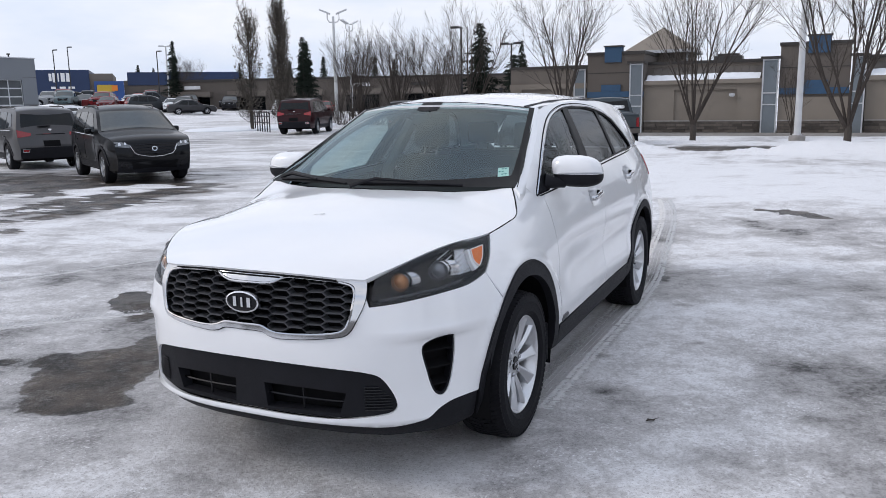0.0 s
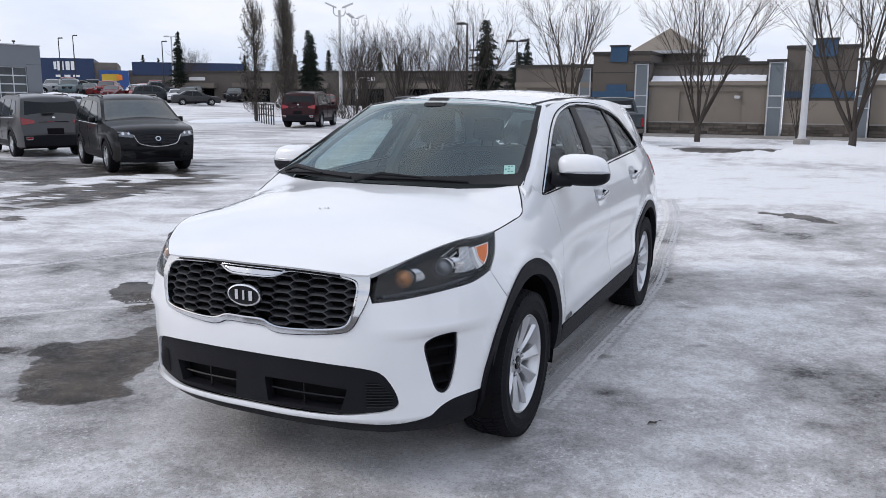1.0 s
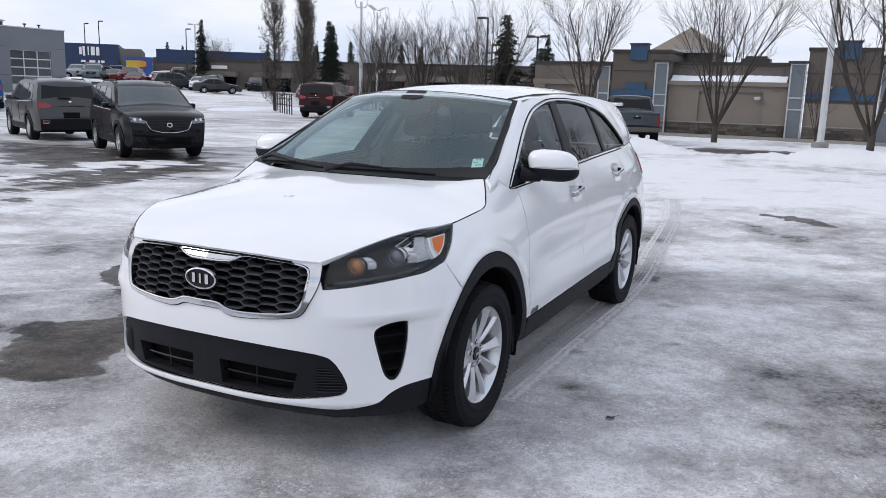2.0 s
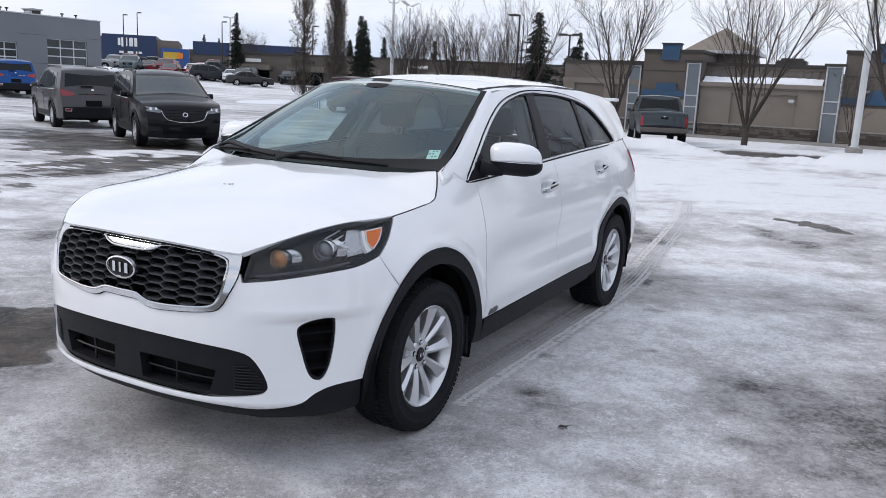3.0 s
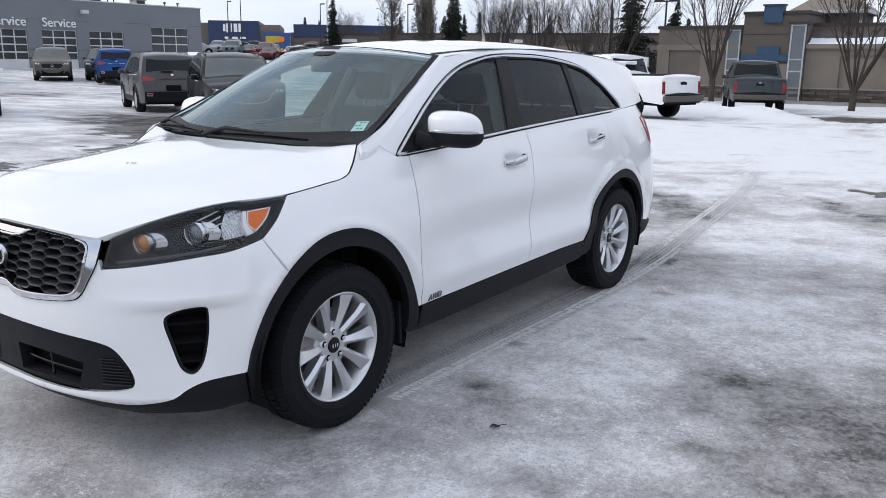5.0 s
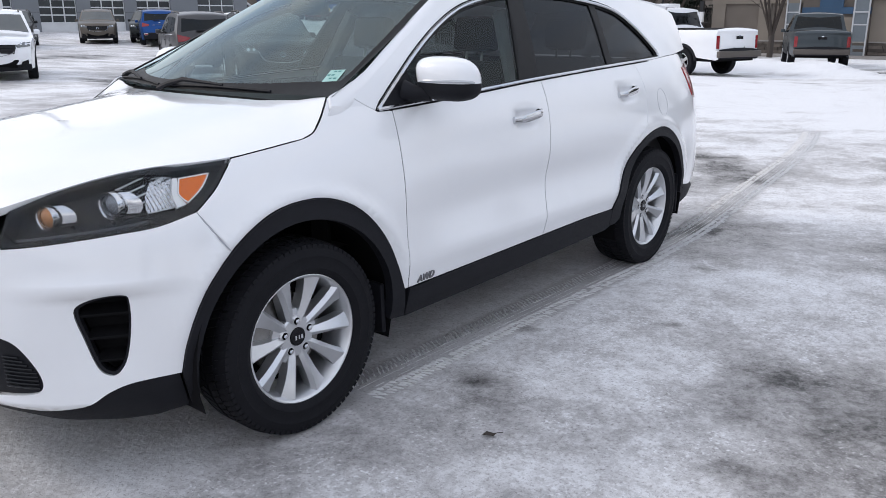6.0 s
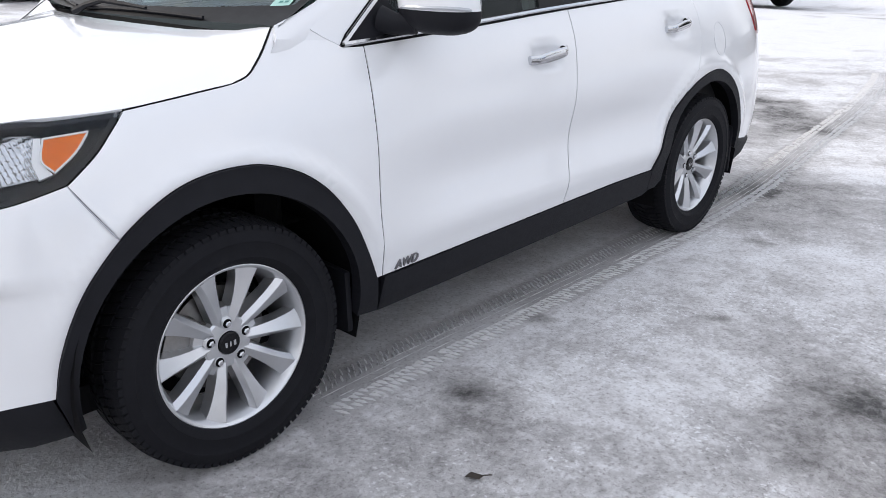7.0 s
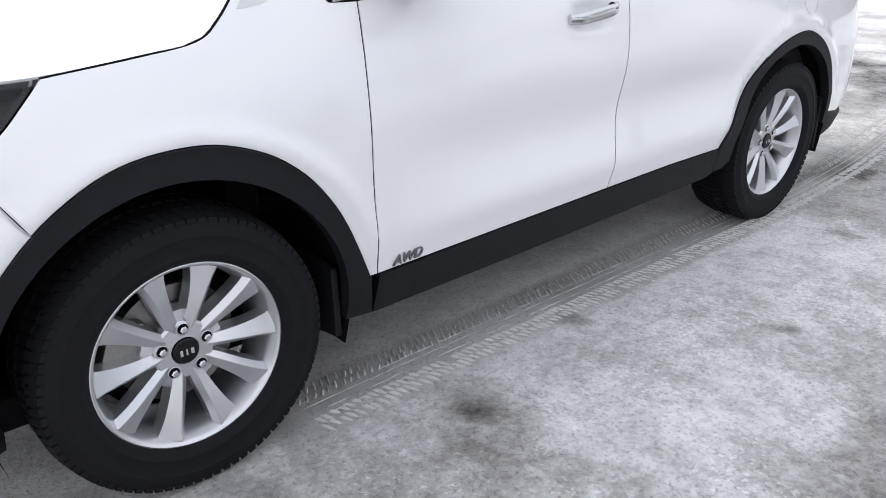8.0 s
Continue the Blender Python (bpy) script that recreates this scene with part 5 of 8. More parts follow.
def vehicle(kind, label, colour, at, turn, scale=1.0, group="", trim="black_plastic", rim="alloy", size=0.14, name="parked_car", category="car", glass="far_glass", beams=True):
    """A whole car: ribbon of bonnet, screens, roof and tail between two cut side walls, with glass, lamps and wheels. It looks down -y."""
    outline, windows, base, half_w, wr, belt, top = SHAPES[kind]
    e = thing(name, label, category, group, (*at, ground_z(*at)), turn)
    e.scale = (scale, scale, scale)
    y_lo, y_hi = min(p[0] for p in outline), max(p[0] for p in outline)
    mid, span = (y_lo + y_hi) / 2, (y_hi - y_lo) / 2
    col = paint(name + "_paint", colour) if not isinstance(colour, str) else M[colour]

    def half(y, z):
        t = abs((y - mid) / span)
        w = half_w * (1 - 0.03 * t * t - 0.13 * max(0, t - 0.72) ** 2 / 0.08 * 0.8)
        if z > belt:
            w -= 0.24 * (z - belt) ** 1.1 / max(0.3, top - belt) * 0.9
        elif z < 0.6:
            w -= 0.10 * (0.6 - z)
        else:
            w += 0.012 * math.sin(math.pi * (z - 0.6) / (belt - 0.6))
        return w

    prof = [np.array(p[:2], float) for p in outline]
    tags = [p[2] for p in outline]
    # round the outline a little
    fine, ftag = [], []
    for i in range(len(prof) - 1):
        for k in range(4):
            t = k / 4
            a, b = prof[max(i - 1, 0)], prof[i]
            c, d = prof[i + 1], prof[min(i + 2, len(prof) - 1)]
            lin = b * (1 - t) + c * t
            cat = 0.5 * (2 * b + (c - a) * t + (2 * a - 5 * b + 4 * c - d) * t * t + (3 * b - 3 * c + d - a) * t**3)
            fine.append(0.55 * lin + 0.45 * cat)
            ftag.append(tags[i])
    fine.append(prof[-1])
    dist = [0.0]
    for a, b in zip(fine, fine[1:]):
        dist.append(dist[-1] + float(np.linalg.norm(b - a)))

    def rib(u, s):
        s = min(max(s, 0), dist[-1] - 1e-6)
        i = next(k for k in range(len(dist) - 1) if s <= dist[k + 1])
        t = (s - dist[i]) / (dist[i + 1] - dist[i])
        p = fine[i] * (1 - t) + fine[i + 1] * t
        d = fine[i + 1] - fine[i]
        d = d / np.linalg.norm(d)
        w = half(p[0], p[1])
        bow = 0.055 * (1 - u * u)
        return (u * w, p[0] - bow * d[1] * 1.3, p[1] + bow * d[0])

    def at_index(i):
        return dist[4 * i]

    order = {"skirt": trim, "bumper": col, "grille": col, "body": col, "screen": glass, "rear_glass": glass, "bed": "dark_void"}
    mats = [col, M[trim], M[glass], M["dark_void"]]
    slot = {"skirt": 1, "bumper": 0, "grille": 0, "body": 0, "screen": 0, "rear_glass": 0, "bed": 3}
    nu = 12
    verts, faces, fm = [], [], []
    for s in dist:
        for k in range(nu + 1):
            verts.append(rib(-1 + 2 * k / nu, s))
    for i in range(len(dist) - 1):
        for k in range(nu):
            a = i * (nu + 1) + k
            faces.append((a, a + nu + 1, a + nu + 2, a + 1))
            fm.append(slot[ftag[i]])
    me = bpy.data.meshes.new("body")
    me.from_pydata(verts, [], faces)
    for m in mats:
        me.materials.append(m)
    me.polygons.foreach_set("material_index", fm)
    me.shade_smooth()
    me.set_sharp_from_angle(angle=radians(50))
    body = new("body", me)
    body.parent = e
    # side walls with wheel arches cut out
    ar = wr * 1.16
    low = 0.30 if kind != "pickup" else 0.48
    lo_line = []
    for wy in (base, 0.0):
        arc = [(wy + ar * math.cos(t), wr + ar * math.sin(t)) for t in np.linspace(-0.15, math.pi + 0.15, 15)]
        lo_line += [p for p in arc if p[1] > low - 0.02]
    ring = [tuple(p) for p in fine] + [(y_hi - 0.1, low)] + lo_line + [(y_lo + 0.12, low)]
    side = lambda y, z: (half(y, z), y, z)
    for mir in (False, True):
        panel("side_wall", ring, side, col, e, cell=size, thick=0.05, mirror=mir)
        for w in windows:
            panel("side_window", w, side, glass, e, "dark side window", cell=size * 2, thick=0.01, mirror=mir, out=0.008)
        xs = -1 if mir else 1
        sill = [(base - ar - 0.02, low + 0.02), (base - ar + 0.02, low + 0.16), (ar - 0.02, low + 0.16), (ar + 0.02, low + 0.02)]
        panel("sill", sill, side, trim, e, cell=size * 2, thick=0.03, mirror=mir, out=0.012)
        for wy in (0.0, base):
            arc_o = [(wy + (ar + 0.07) * math.cos(t), wr + (ar + 0.07) * math.sin(t)) for t in np.linspace(0.1, math.pi - 0.1, 14)]
            arc_i = [(wy + (ar - 0.01) * math.cos(t), wr + (ar - 0.01) * math.sin(t)) for t in np.linspace(math.pi - 0.1, 0.1, 14)]
            panel("arch_trim", arc_o + arc_i, side, trim if kind != "sedan" else col, e, cell=size * 2, thick=0.05, mirror=mir, out=0.012)
            vehicle_wheel(e, xs * (half_w - 0.12), wy, wr, 0.24, rim)
        mz, my = belt + 0.10, windows[0][0][0] + 0.12
        bm = bmesh.new()
        hx = half(my, mz)
        add_box(bm, xs * (hx + 0.04) if xs > 0 else xs * (hx + 0.20), xs * (hx + 0.20) if xs > 0 else xs * (hx + 0.04), my - 0.07, my + 0.05, mz - 0.06, mz + 0.075, 0.045)
        add_box(bm, min(xs * (hx - 0.05), xs * (hx + 0.06)), max(xs * (hx - 0.05), xs * (hx + 0.06)), my - 0.03, my + 0.03, mz - 0.06, mz - 0.01)
        part("mirror", bm, col, e)
        for q in (windows[0], windows[1] if len(windows) > 1 else windows[0]):
            hy = max(p[0] for p in q) - 0.22
            box("door_handle", xs * half(hy, belt - 0.12) - 0.012, xs * half(hy, belt - 0.12) + 0.022, hy, hy + 0.17, belt - 0.135, belt - 0.105, col, e, bevel=0.006)
    if size < 0.2:
        # door joints and a bright strip along the windows' foot
        w0, w1 = windows[0], windows[-1]
        for xs in (-1, 1):
            for y_j in (w0[0][0] - 0.02, max(p[0] for p in windows[0]) + 0.03, max(p[0] for p in windows[1]) + 0.04 if kind != "pickup" else max(p[0] for p in windows[1]) + 0.08):
                z_hi, z_lo = belt - 0.02, (0.50 if 0.5 < y_j < base - 0.5 else 0.82)
                bm = bmesh.new()
                add_tube(bm, [(xs * (half(y_j, z) + 0.001), y_j - 0.03 * (belt - z), z) for z in np.linspace(z_hi, z_lo, 7)], 0.005, 4)
                part("door_joint", bm, "dark_void", e)
            bm = bmesh.new()
            ya, yb = w0[0][0] + 0.02, max(p[0] for p in w1)
            add_tube(bm, [(xs * (half(y, belt + 0.03) + 0.012), y, belt + 0.005 + 0.045 * (y - ya) / (yb - ya)) for y in np.linspace(ya, yb, 9)], 0.008, 4)
            part("window_strip", bm, "chrome", e, "bright window strip")
    # glass and lamps on the ribbon
    names = {t: i for i, t in enumerate(tags)}
    i = names["screen"]
    panel("windscreen", [(-0.93, at_index(i) + 0.05), (0.93, at_index(i) + 0.05), (0.90, at_index(i + 1) - 0.04), (-0.90, at_index(i + 1) - 0.04)], rib, "far_screen", e, "windscreen with see-through light put into its grey colour", cell=size, thick=0.01, out=0.008)
    i = names["rear_glass"]
    panel("rear_window", [(-0.88, at_index(i) + 0.06), (0.88, at_index(i) + 0.06), (0.86, at_index(i + 1) - 0.05), (-0.86, at_index(i + 1) - 0.05)], rib, glass, e, "dark rear window", cell=size, thick=0.01, out=0.008)
    g = names["grille"]
    g0, g1 = at_index(g), at_index(g + 1)
    panel("grille", [(-0.55, g0 + 0.03), (0.55, g0 + 0.03), (0.62, g1 - 0.04), (-0.62, g1 - 0.04)], rib, "gloss_black", e, "dark grille", cell=size, thick=0.01, out=0.010)
    u_line = [(0.62, g1 - 0.06), (0.50, g0 + 0.05), (0.25, g0 + 0.0), (0.0, g0 - 0.012), (-0.25, g0 + 0.0), (-0.50, g0 + 0.05), (-0.62, g1 - 0.06)]
    bm = bmesh.new()
    add_tube(bm, [Vector(rib(*p)) + Vector((0, -0.02, 0)) for p in spline(u_line, 4)], 0.011, 5)
    part("grille_trim", bm, "chrome", e, "chrome strip round the grille")
    for k in range(4):
        bm = bmesh.new()
        z_ = g0 + 0.05 + (g1 - g0 - 0.1) * k / 3
        add_tube(bm, [Vector(rib(u, z_)) + Vector((0, -0.018, 0)) for u in np.linspace(-0.5, 0.5, 7)], 0.007, 4)
        part("grille_bar", bm, "black_plastic", e)
    oval = lambda a, b: [(a * math.cos(t), (g0 + g1) / 2 + b * math.sin(t)) for t in np.linspace(0, 6.283, 15)[:-1]]
    panel("emblem", oval(0.075, 0.052), rib, "chrome", e, "chrome emblem ring", holes=[oval(0.052, 0.034)], cell=size, thick=0.01, out=0.024)
    b = names["bumper"]
    panel("air_intake", [(-0.6, at_index(b) - 0.08), (0.6, at_index(b) - 0.08), (0.66, at_index(b) + 0.1), (-0.66, at_index(b) + 0.1)], rib, "dark_void", e, cell=size, thick=0.01, out=0.010)
    for s in (-1, 1):
        q = [(0.64, g1 - 0.11), (0.985, g1 - 0.07), (0.985, g1 + 0.05), (0.80, g1 + 0.01), (0.62, g1 - 0.05)] if kind != "pickup" else [(0.70, g1 - 0.2), (0.985, g1 - 0.2), (0.985, g1 + 0.02), (0.70, g1 - 0.02)]
        q = q if s > 0 else [(-u, v) for u, v in reversed(q)]
        hl = panel("headlamp", q, rib, "car_lamp", e, "grey headlamp", cell=size, thick=0.02, out=0.012)
        if size < 0.2:
            cu, cv = sum(p[0] for p in q) / len(q), sum(p[1] for p in q) / len(q)
            for du, r_ in ((-0.07 * s, 0.026), (0.07 * s, 0.030)):
                eye = [(cu + du + r_ * 1.25 * math.cos(t), cv + 0.01 + r_ * math.sin(t)) for t in np.linspace(0, 6.283, 13)[:-1]]
                panel("lamp_eye", eye, rib, "lamp_mirror", hl, "bright lamp eye", cell=size, thick=0.01, out=0.018)
        r1 = at_index(len(tags) - (3 if kind != "pickup" else 4))
        h = 0.09 if kind != "pickup" else 0.18
        q = [(0.58 if kind != "pickup" else 0.86, r1 - 0.13), (0.985, r1 - 0.15 - h), (0.985, r1 - 0.02), (0.60 if kind != "pickup" else 0.86, r1 - 0.05)]
        if kind == "pickup":
            q = [(0.87, r1 + 0.40), (0.87, r1 + 0.04), (0.99, r1 + 0.04), (0.99, r1 + 0.40)]
        q = q if s > 0 else [(-u, v) for u, v in reversed(q)]
        panel("tail_lamp", q, rib, "far_red", e, "red tail lamp", cell=size, thick=0.02, out=0.012)
        if kind == "suv":
            tl = at_index(len(tags) - 2)
            q = [(0.70, tl + 0.02), (0.93, tl + 0.02), (0.93, tl + 0.11), (0.74, tl + 0.11)]
            q = q if s > 0 else [(-u, v) for u, v in reversed(q)]
            panel("reflector_frame", q, rib, "chrome", e, "chrome reflector frame", cell=size, thick=0.015, out=0.010)
            panel("rear_reflector", inset_q(q, 0.02), rib, "far_red", e, "red bumper reflector", cell=size, thick=0.01, out=0.016)
            fl_ = at_index(names["bumper"])
            q = [(0.70, fl_ - 0.06), (0.93, fl_ - 0.02), (0.93, fl_ + 0.10), (0.74, fl_ + 0.05)]
            q = q if s > 0 else [(-u, v) for u, v in reversed(q)]
            panel("fog_recess", q, rib, "gloss_black", e, "black fog lamp recess", cell=size, thick=0.01, out=0.010)
    if kind == "pickup":
        box("rear_bumper", -0.90, 0.90, y_hi - 0.06, y_hi + 0.07, 0.56, 0.74, "roof_metal", e, "grey step bumper", bevel=0.03)
        tg = at_index(len(tags) - 4)
        panel("tailgate", [(-0.84, tg + 0.03), (0.84, tg + 0.03), (0.84, tg + 0.41), (-0.84, tg + 0.41)], rib, col, e, "tailgate panel", cell=size, thick=0.02, out=0.014)
        panel("tailgate_handle", [(-0.16, tg + 0.06), (0.16, tg + 0.06), (0.16, tg + 0.14), (-0.16, tg + 0.14)], rib, "gloss_black", e, "black tailgate handle", cell=size, thick=0.01, out=0.022)
    if kind == "suv":
        i_r = at_index(names["rear_glass"] + 1)
        box("rear_wiper", -0.02, 0.30, rib(0.1, i_r)[1] - 0.02, rib(0.1, i_r)[1] + 0.04, rib(0.1, i_r)[2] + 0.05, rib(0.1, i_r)[2] + 0.075, "black_plastic", e)
        bm = bmesh.new()
        add_tube(bm, [Vector(rib(u, i_r + 0.16)) + Vector((0, 0.012, 0)) for u in np.linspace(-0.45, 0.45, 7)], 0.012, 5)
        part("tailgate_strip", bm, "chrome", e, "bright tailgate strip")
    r1 = at_index(len(tags) - 2)
    panel("rear_plate_recess", [(-0.26, r1 - 0.18), (0.26, r1 - 0.18), (0.26, r1 - 0.02), (-0.26, r1 - 0.02)], rib, "dark_void", e, cell=size, thick=0.01, out=0.010)
    panel("rear_emblem", [(0.05 * math.cos(t), at_index(len(tags) - 4) + 0.05 + 0.028 * math.sin(t)) for t in np.linspace(0, 6.283, 11)[:-1]], rib, "chrome", e, "chrome emblem", cell=size, thick=0.01, out=0.02)
    if kind == "suv":
        for s in (-1, 1):
            pts = [(s * (half(y, 1.62) - 0.10), y, z) for y, z in ((1.2, 1.68), (1.35, 1.735), (2.7, 1.72), (2.85, 1.665))]
            tube("roof_rail", pts, 0.018, "coping", e)
    # underside and wheel wells
    box("underbody", -half_w + 0.10, half_w - 0.10, y_lo + 0.2, y_hi - 0.2, low - 0.04, low + 0.25, "dark_void", e)
    for wy in (0.0, base):
        box("wheel_well", -half_w + 0.03, half_w - 0.03, wy - ar, wy + ar, low + 0.2, wr + ar + 0.03, "dark_void", e)
    return e


def towards(fx, fy):
    return math.degrees(math.atan2(fx, -fy))


vehicle("suv", "black compact SUV parked on wet asphalt with chrome-trimmed grille", (0.005, 0.0055, 0.007), (-11.55, 10.0), towards(0.865, -0.50), 0.96, name="black_suv", category="suv")
vehicle("suv", "dark grey SUV seen from behind with red tail lamps", (0.075, 0.074, 0.077), (-19.7, 13.2), towards(-0.904, 0.427), 0.97, name="grey_suv", category="suv")
vehicle("suv", "dark red large SUV parked on snow", (0.024, 0.004, 0.006), (-24.45, 36.0), towards(-0.33, 0.944), 1.10, name="red_suv", category="suv")
vehicle("suv", "black SUV parked beside a lamp pole", (0.02, 0.02, 0.022), (-21.0, 41.5), towards(-0.33, 0.944), 1.0, name="black_suv", category="suv")
vehicle("pickup", "grey pickup truck seen from its tailgate", (0.060, 0.072, 0.080), (-6.85, 33.0), towards(-0.35, 0.937), 1.0, name="grey_pickup", category="pickup truck")
vehicle("pickup", "white pickup truck with steel wheels on snow", "white_paint", (-10.2, 23.4), towards(-0.95, 0.31), 1.0, name="white_pickup", category="pickup truck")
vehicle("suv", "white SUV with black trim facing the lot", "white_paint", (-19.0, 7.1), towards(0.914, -0.405), 1.0, name="white_suv", category="suv")
vehicle("suv", "brown-grey SUV parked before the garage", (0.11, 0.095, 0.08), (-38.7, 20.3), towards(0.87, -0.49), 1.0, name="brown_suv", category="suv")
vehicle("suv", "dark green-black SUV parked before the garage", (0.02, 0.024, 0.024), (-38.4, 23.0), towards(0.8, -0.6), 1.0, name="dark_suv", category="suv")
vehicle("suv", "bright blue small SUV parked beside other SUVs", (0.010, 0.060, 0.22), (-37.0, 22.7), towards(-0.87, 0.49), 1.0, name="blue_suv", category="suv")
vehicle("suv", "white SUV parked behind a grey SUV", "white_paint", (-27.1, 19.3), towards(0.3, -0.95), 1.0, name="white_suv", category="suv")
vehicle("suv", "black SUV parked beside a lamp pole at the garage", (0.015, 0.015, 0.017), (-36.5, 15.0), towards(0.87, -0.45), 1.0, name="black_suv", category="suv")
vehicle("sedan", "silver car behind a black SUV", (0.30, 0.31, 0.33), (-22.0, 17.5), towards(0.75, -0.66), 1.0, name="silver_car")
vehicle("sedan", "grey-green car parked beyond the end of the mall", (0.045, 0.06, 0.062), (-23.3, 67.5), towards(-0.85, -0.52), 1.0, name="grey_car")
vehicle("suv", "dark SUV parked beyond the end of the mall", (0.02, 0.021, 0.023), (-27.0, 72.0), towards(-0.85, -0.52), 1.0, name="dark_suv", category="suv")
FAR = [
    ("suv", "silver", (0.3, 0.31, 0.32), -78.0, 61.0),
    ("pickup", "dark grey", (0.1, 0.14, 0.15), -74.1, 61.1),
    ("pickup", "red", (0.16, 0.012, 0.014), -70.2, 62.5),
    ("sedan", "red", (0.12, 0.012, 0.014), -71.2, 65.8),
    ("sedan", "red", (0.28, 0.03, 0.02), -66.4, 63.6),
    ("sedan", "white", (0.72, 0.73, 0.74), -64.0, 63.2),
    ("suv", "dark grey", (0.03, 0.035, 0.04), -61.3, 62.9),
    ("sedan", "white", (0.7, 0.71, 0.72), -59.4, 62.0),
    ("suv", "black", (0.018, 0.02, 0.022), -57.3, 61.3),
    ("sedan", "dark grey", (0.05, 0.05, 0.053), -53.6, 60.5),
    ("suv", "black", (0.015, 0.015, 0.017), -64.2, 76.4),
    ("suv", "dark grey", (0.04, 0.045, 0.05), -72.4, 80.0),
    ("suv", "white", (0.6, 0.6, 0.62), -41.4, 61.1),
    ("sedan", "red", (0.2, 0.02, 0.02), -41.6, 63.4),
    ("pickup", "red", (0.17, 0.015, 0.015), -81.9, 82.0),
    ("suv", "black", (0.02, 0.02, 0.02), -78.3, 68.4),
    ("suv", "black", (0.012, 0.012, 0.014), -60.5, 72.5),
    ("suv", "dark grey", (0.03, 0.03, 0.033), -65.5, 71.5),
    ("pickup", "dark grey", (0.05, 0.055, 0.06), -70.5, 73.0),
    ("sedan", "white", (0.6, 0.61, 0.62), -74.0, 70.5),
    ("suv", "silver", (0.25, 0.26, 0.27), -81.5, 65.0),
    ("sedan", "dark grey", (0.04, 0.04, 0.044), -84.0, 62.5),
]
far_made = []
names_of = {"suv": "suv", "sedan": "car", "pickup": "pickup truck"}
for i, (kind, hue, colour, x, y) in enumerate(FAR):
    far_made.append(vehicle(kind, hue + " " + names_of[kind].replace("suv", "SUV") + " in a far row of parked vehicles", colour, (x, y), towards(0.62 + 0.1 * math.sin(i * 2.3), -0.78 * (1 if i % 3 else -1)), 1.0,
            "far parked row", size=0.3, name=hue.replace(" ", "_") + "_" + names_of[kind].replace(" ", "_"), category=names_of[kind]))
for k, x, y, a in ((3, -67.5, 74.0, 40), (5, -77.0, 74.5, 35), (4, -80.0, 73.0, 48), (6, -84.0, 73.5, 225), (9, -73.0, 78.5, 42), (2, -87.5, 72.0, 38), (8, -70.0, 83.0, 220), (7, -76.5, 83.5, 36), (4, -82.0, 80.0, 44), (0, -90.5, 76.0, 215),
                   (3, -68.4, 61.6, 36), (5, -62.2, 66.5, 41), (9, -75.6, 65.0, 39)):
    copy_thing(far_made[k], pose(x, y, ground_z(x, y), 0, 0, a))

# ---- the white SUV: its surfaces ----
# Front axle at y = 0, looking down -y; x to its left side.
PLAN = spline([(0, -0.975), (0.2, -0.968), (0.4, -0.938), (0.55, -0.888), (0.66, -0.825), (0.74, -0.75), (0.81, -0.655), (0.86, -0.56), (0.90, -0.44), (0.925, -0.30), (0.94, -0.12), (0.943, 0.3),
               (0.943, 1.4), (0.945, 2.5), (0.94, 2.9), (0.92, 3.25), (0.88, 3.5), (0.80, 3.68), (0.66, 3.78), (0.4, 3.825), (0, 3.84)], 8)
PLAN_S = [0.0]
for a_, b_ in zip(PLAN, PLAN[1:]):
    PLAN_S.append(PLAN_S[-1] + float(np.linalg.norm(b_ - a_)))
PLAN_XY, PLAN_S = np.array(PLAN), np.array(PLAN_S)
front_in = curve([(0.20, 0.16), (0.25, 0.085), (0.29, 0.04), (0.34, 0.012), (0.45, 0.006), (0.55, 0.0), (0.63, 0.0), (0.72, 0.010), (0.80, 0.026), (0.86, 0.042), (0.92, 0.075), (0.98, 0.12), (1.2, 0.4)])
low_in = curve([(0.18, 0.13), (0.24, 0.07), (0.30, 0.035), (0.36, 0.018), (0.44, 0.008), (0.52, 0.0), (0.62, 0.0)])
rear_in = curve([(0.25, 0.12), (0.35, 0.02), (0.6, 0.0), (0.75, 0.05), (0.9, 0.09), (1.1, 0.13), (1.3, 0.2)])
top_z = curve([(-0.9, 0.93), (-0.5, 0.985), (-0.2, 1.03), (0.135, 1.07), (0.5, 1.136), (1.0, 1.155), (1.72, 1.183), (2.8, 1.225), (3.4, 1.25), (3.8, 1.26)])
top_in = curve([(-0.9, 0.05), (-0.5, 0.095), (-0.2, 0.115), (0.135, 0.113), (0.5, 0.13), (1.0, 0.112), (1.72, 0.119), (2.8, 0.14), (3.4, 0.165), (3.8, 0.18)])


def side_in(y, z):
    if z < 0.62:
        return low_in(z)
    t = (z - 0.62) / (top_z(y) - 0.62)
    return top_in(y) * t ** 2.6


S_STEP, S_TAB = 0.005, []
for k_ in range(int(PLAN_S[-1] / S_STEP) + 2):
    s_ = k_ * S_STEP
    xy = [(float(np.interp(abs(q), PLAN_S, PLAN_XY[:, 0])) * (1 if q >= 0 else -1), float(np.interp(abs(q), PLAN_S, PLAN_XY[:, 1]))) for q in (s_ - 0.04, s_, s_ + 0.04)]
    if s_ + 0.04 > PLAN_S[-1]:
        xy[2] = (-xy[0][0], xy[0][1]) if abs(s_ - PLAN_S[-1]) < 0.006 else (xy[2][0] - (s_ + 0.04 - float(PLAN_S[-1])), xy[2][1])
    t_ = (xy[2][0] - xy[0][0], xy[2][1] - xy[0][1])
    l_ = math.hypot(*t_) or 1.0
    S_TAB.append((*xy[1], t_[1] / l_, -t_[0] / l_))


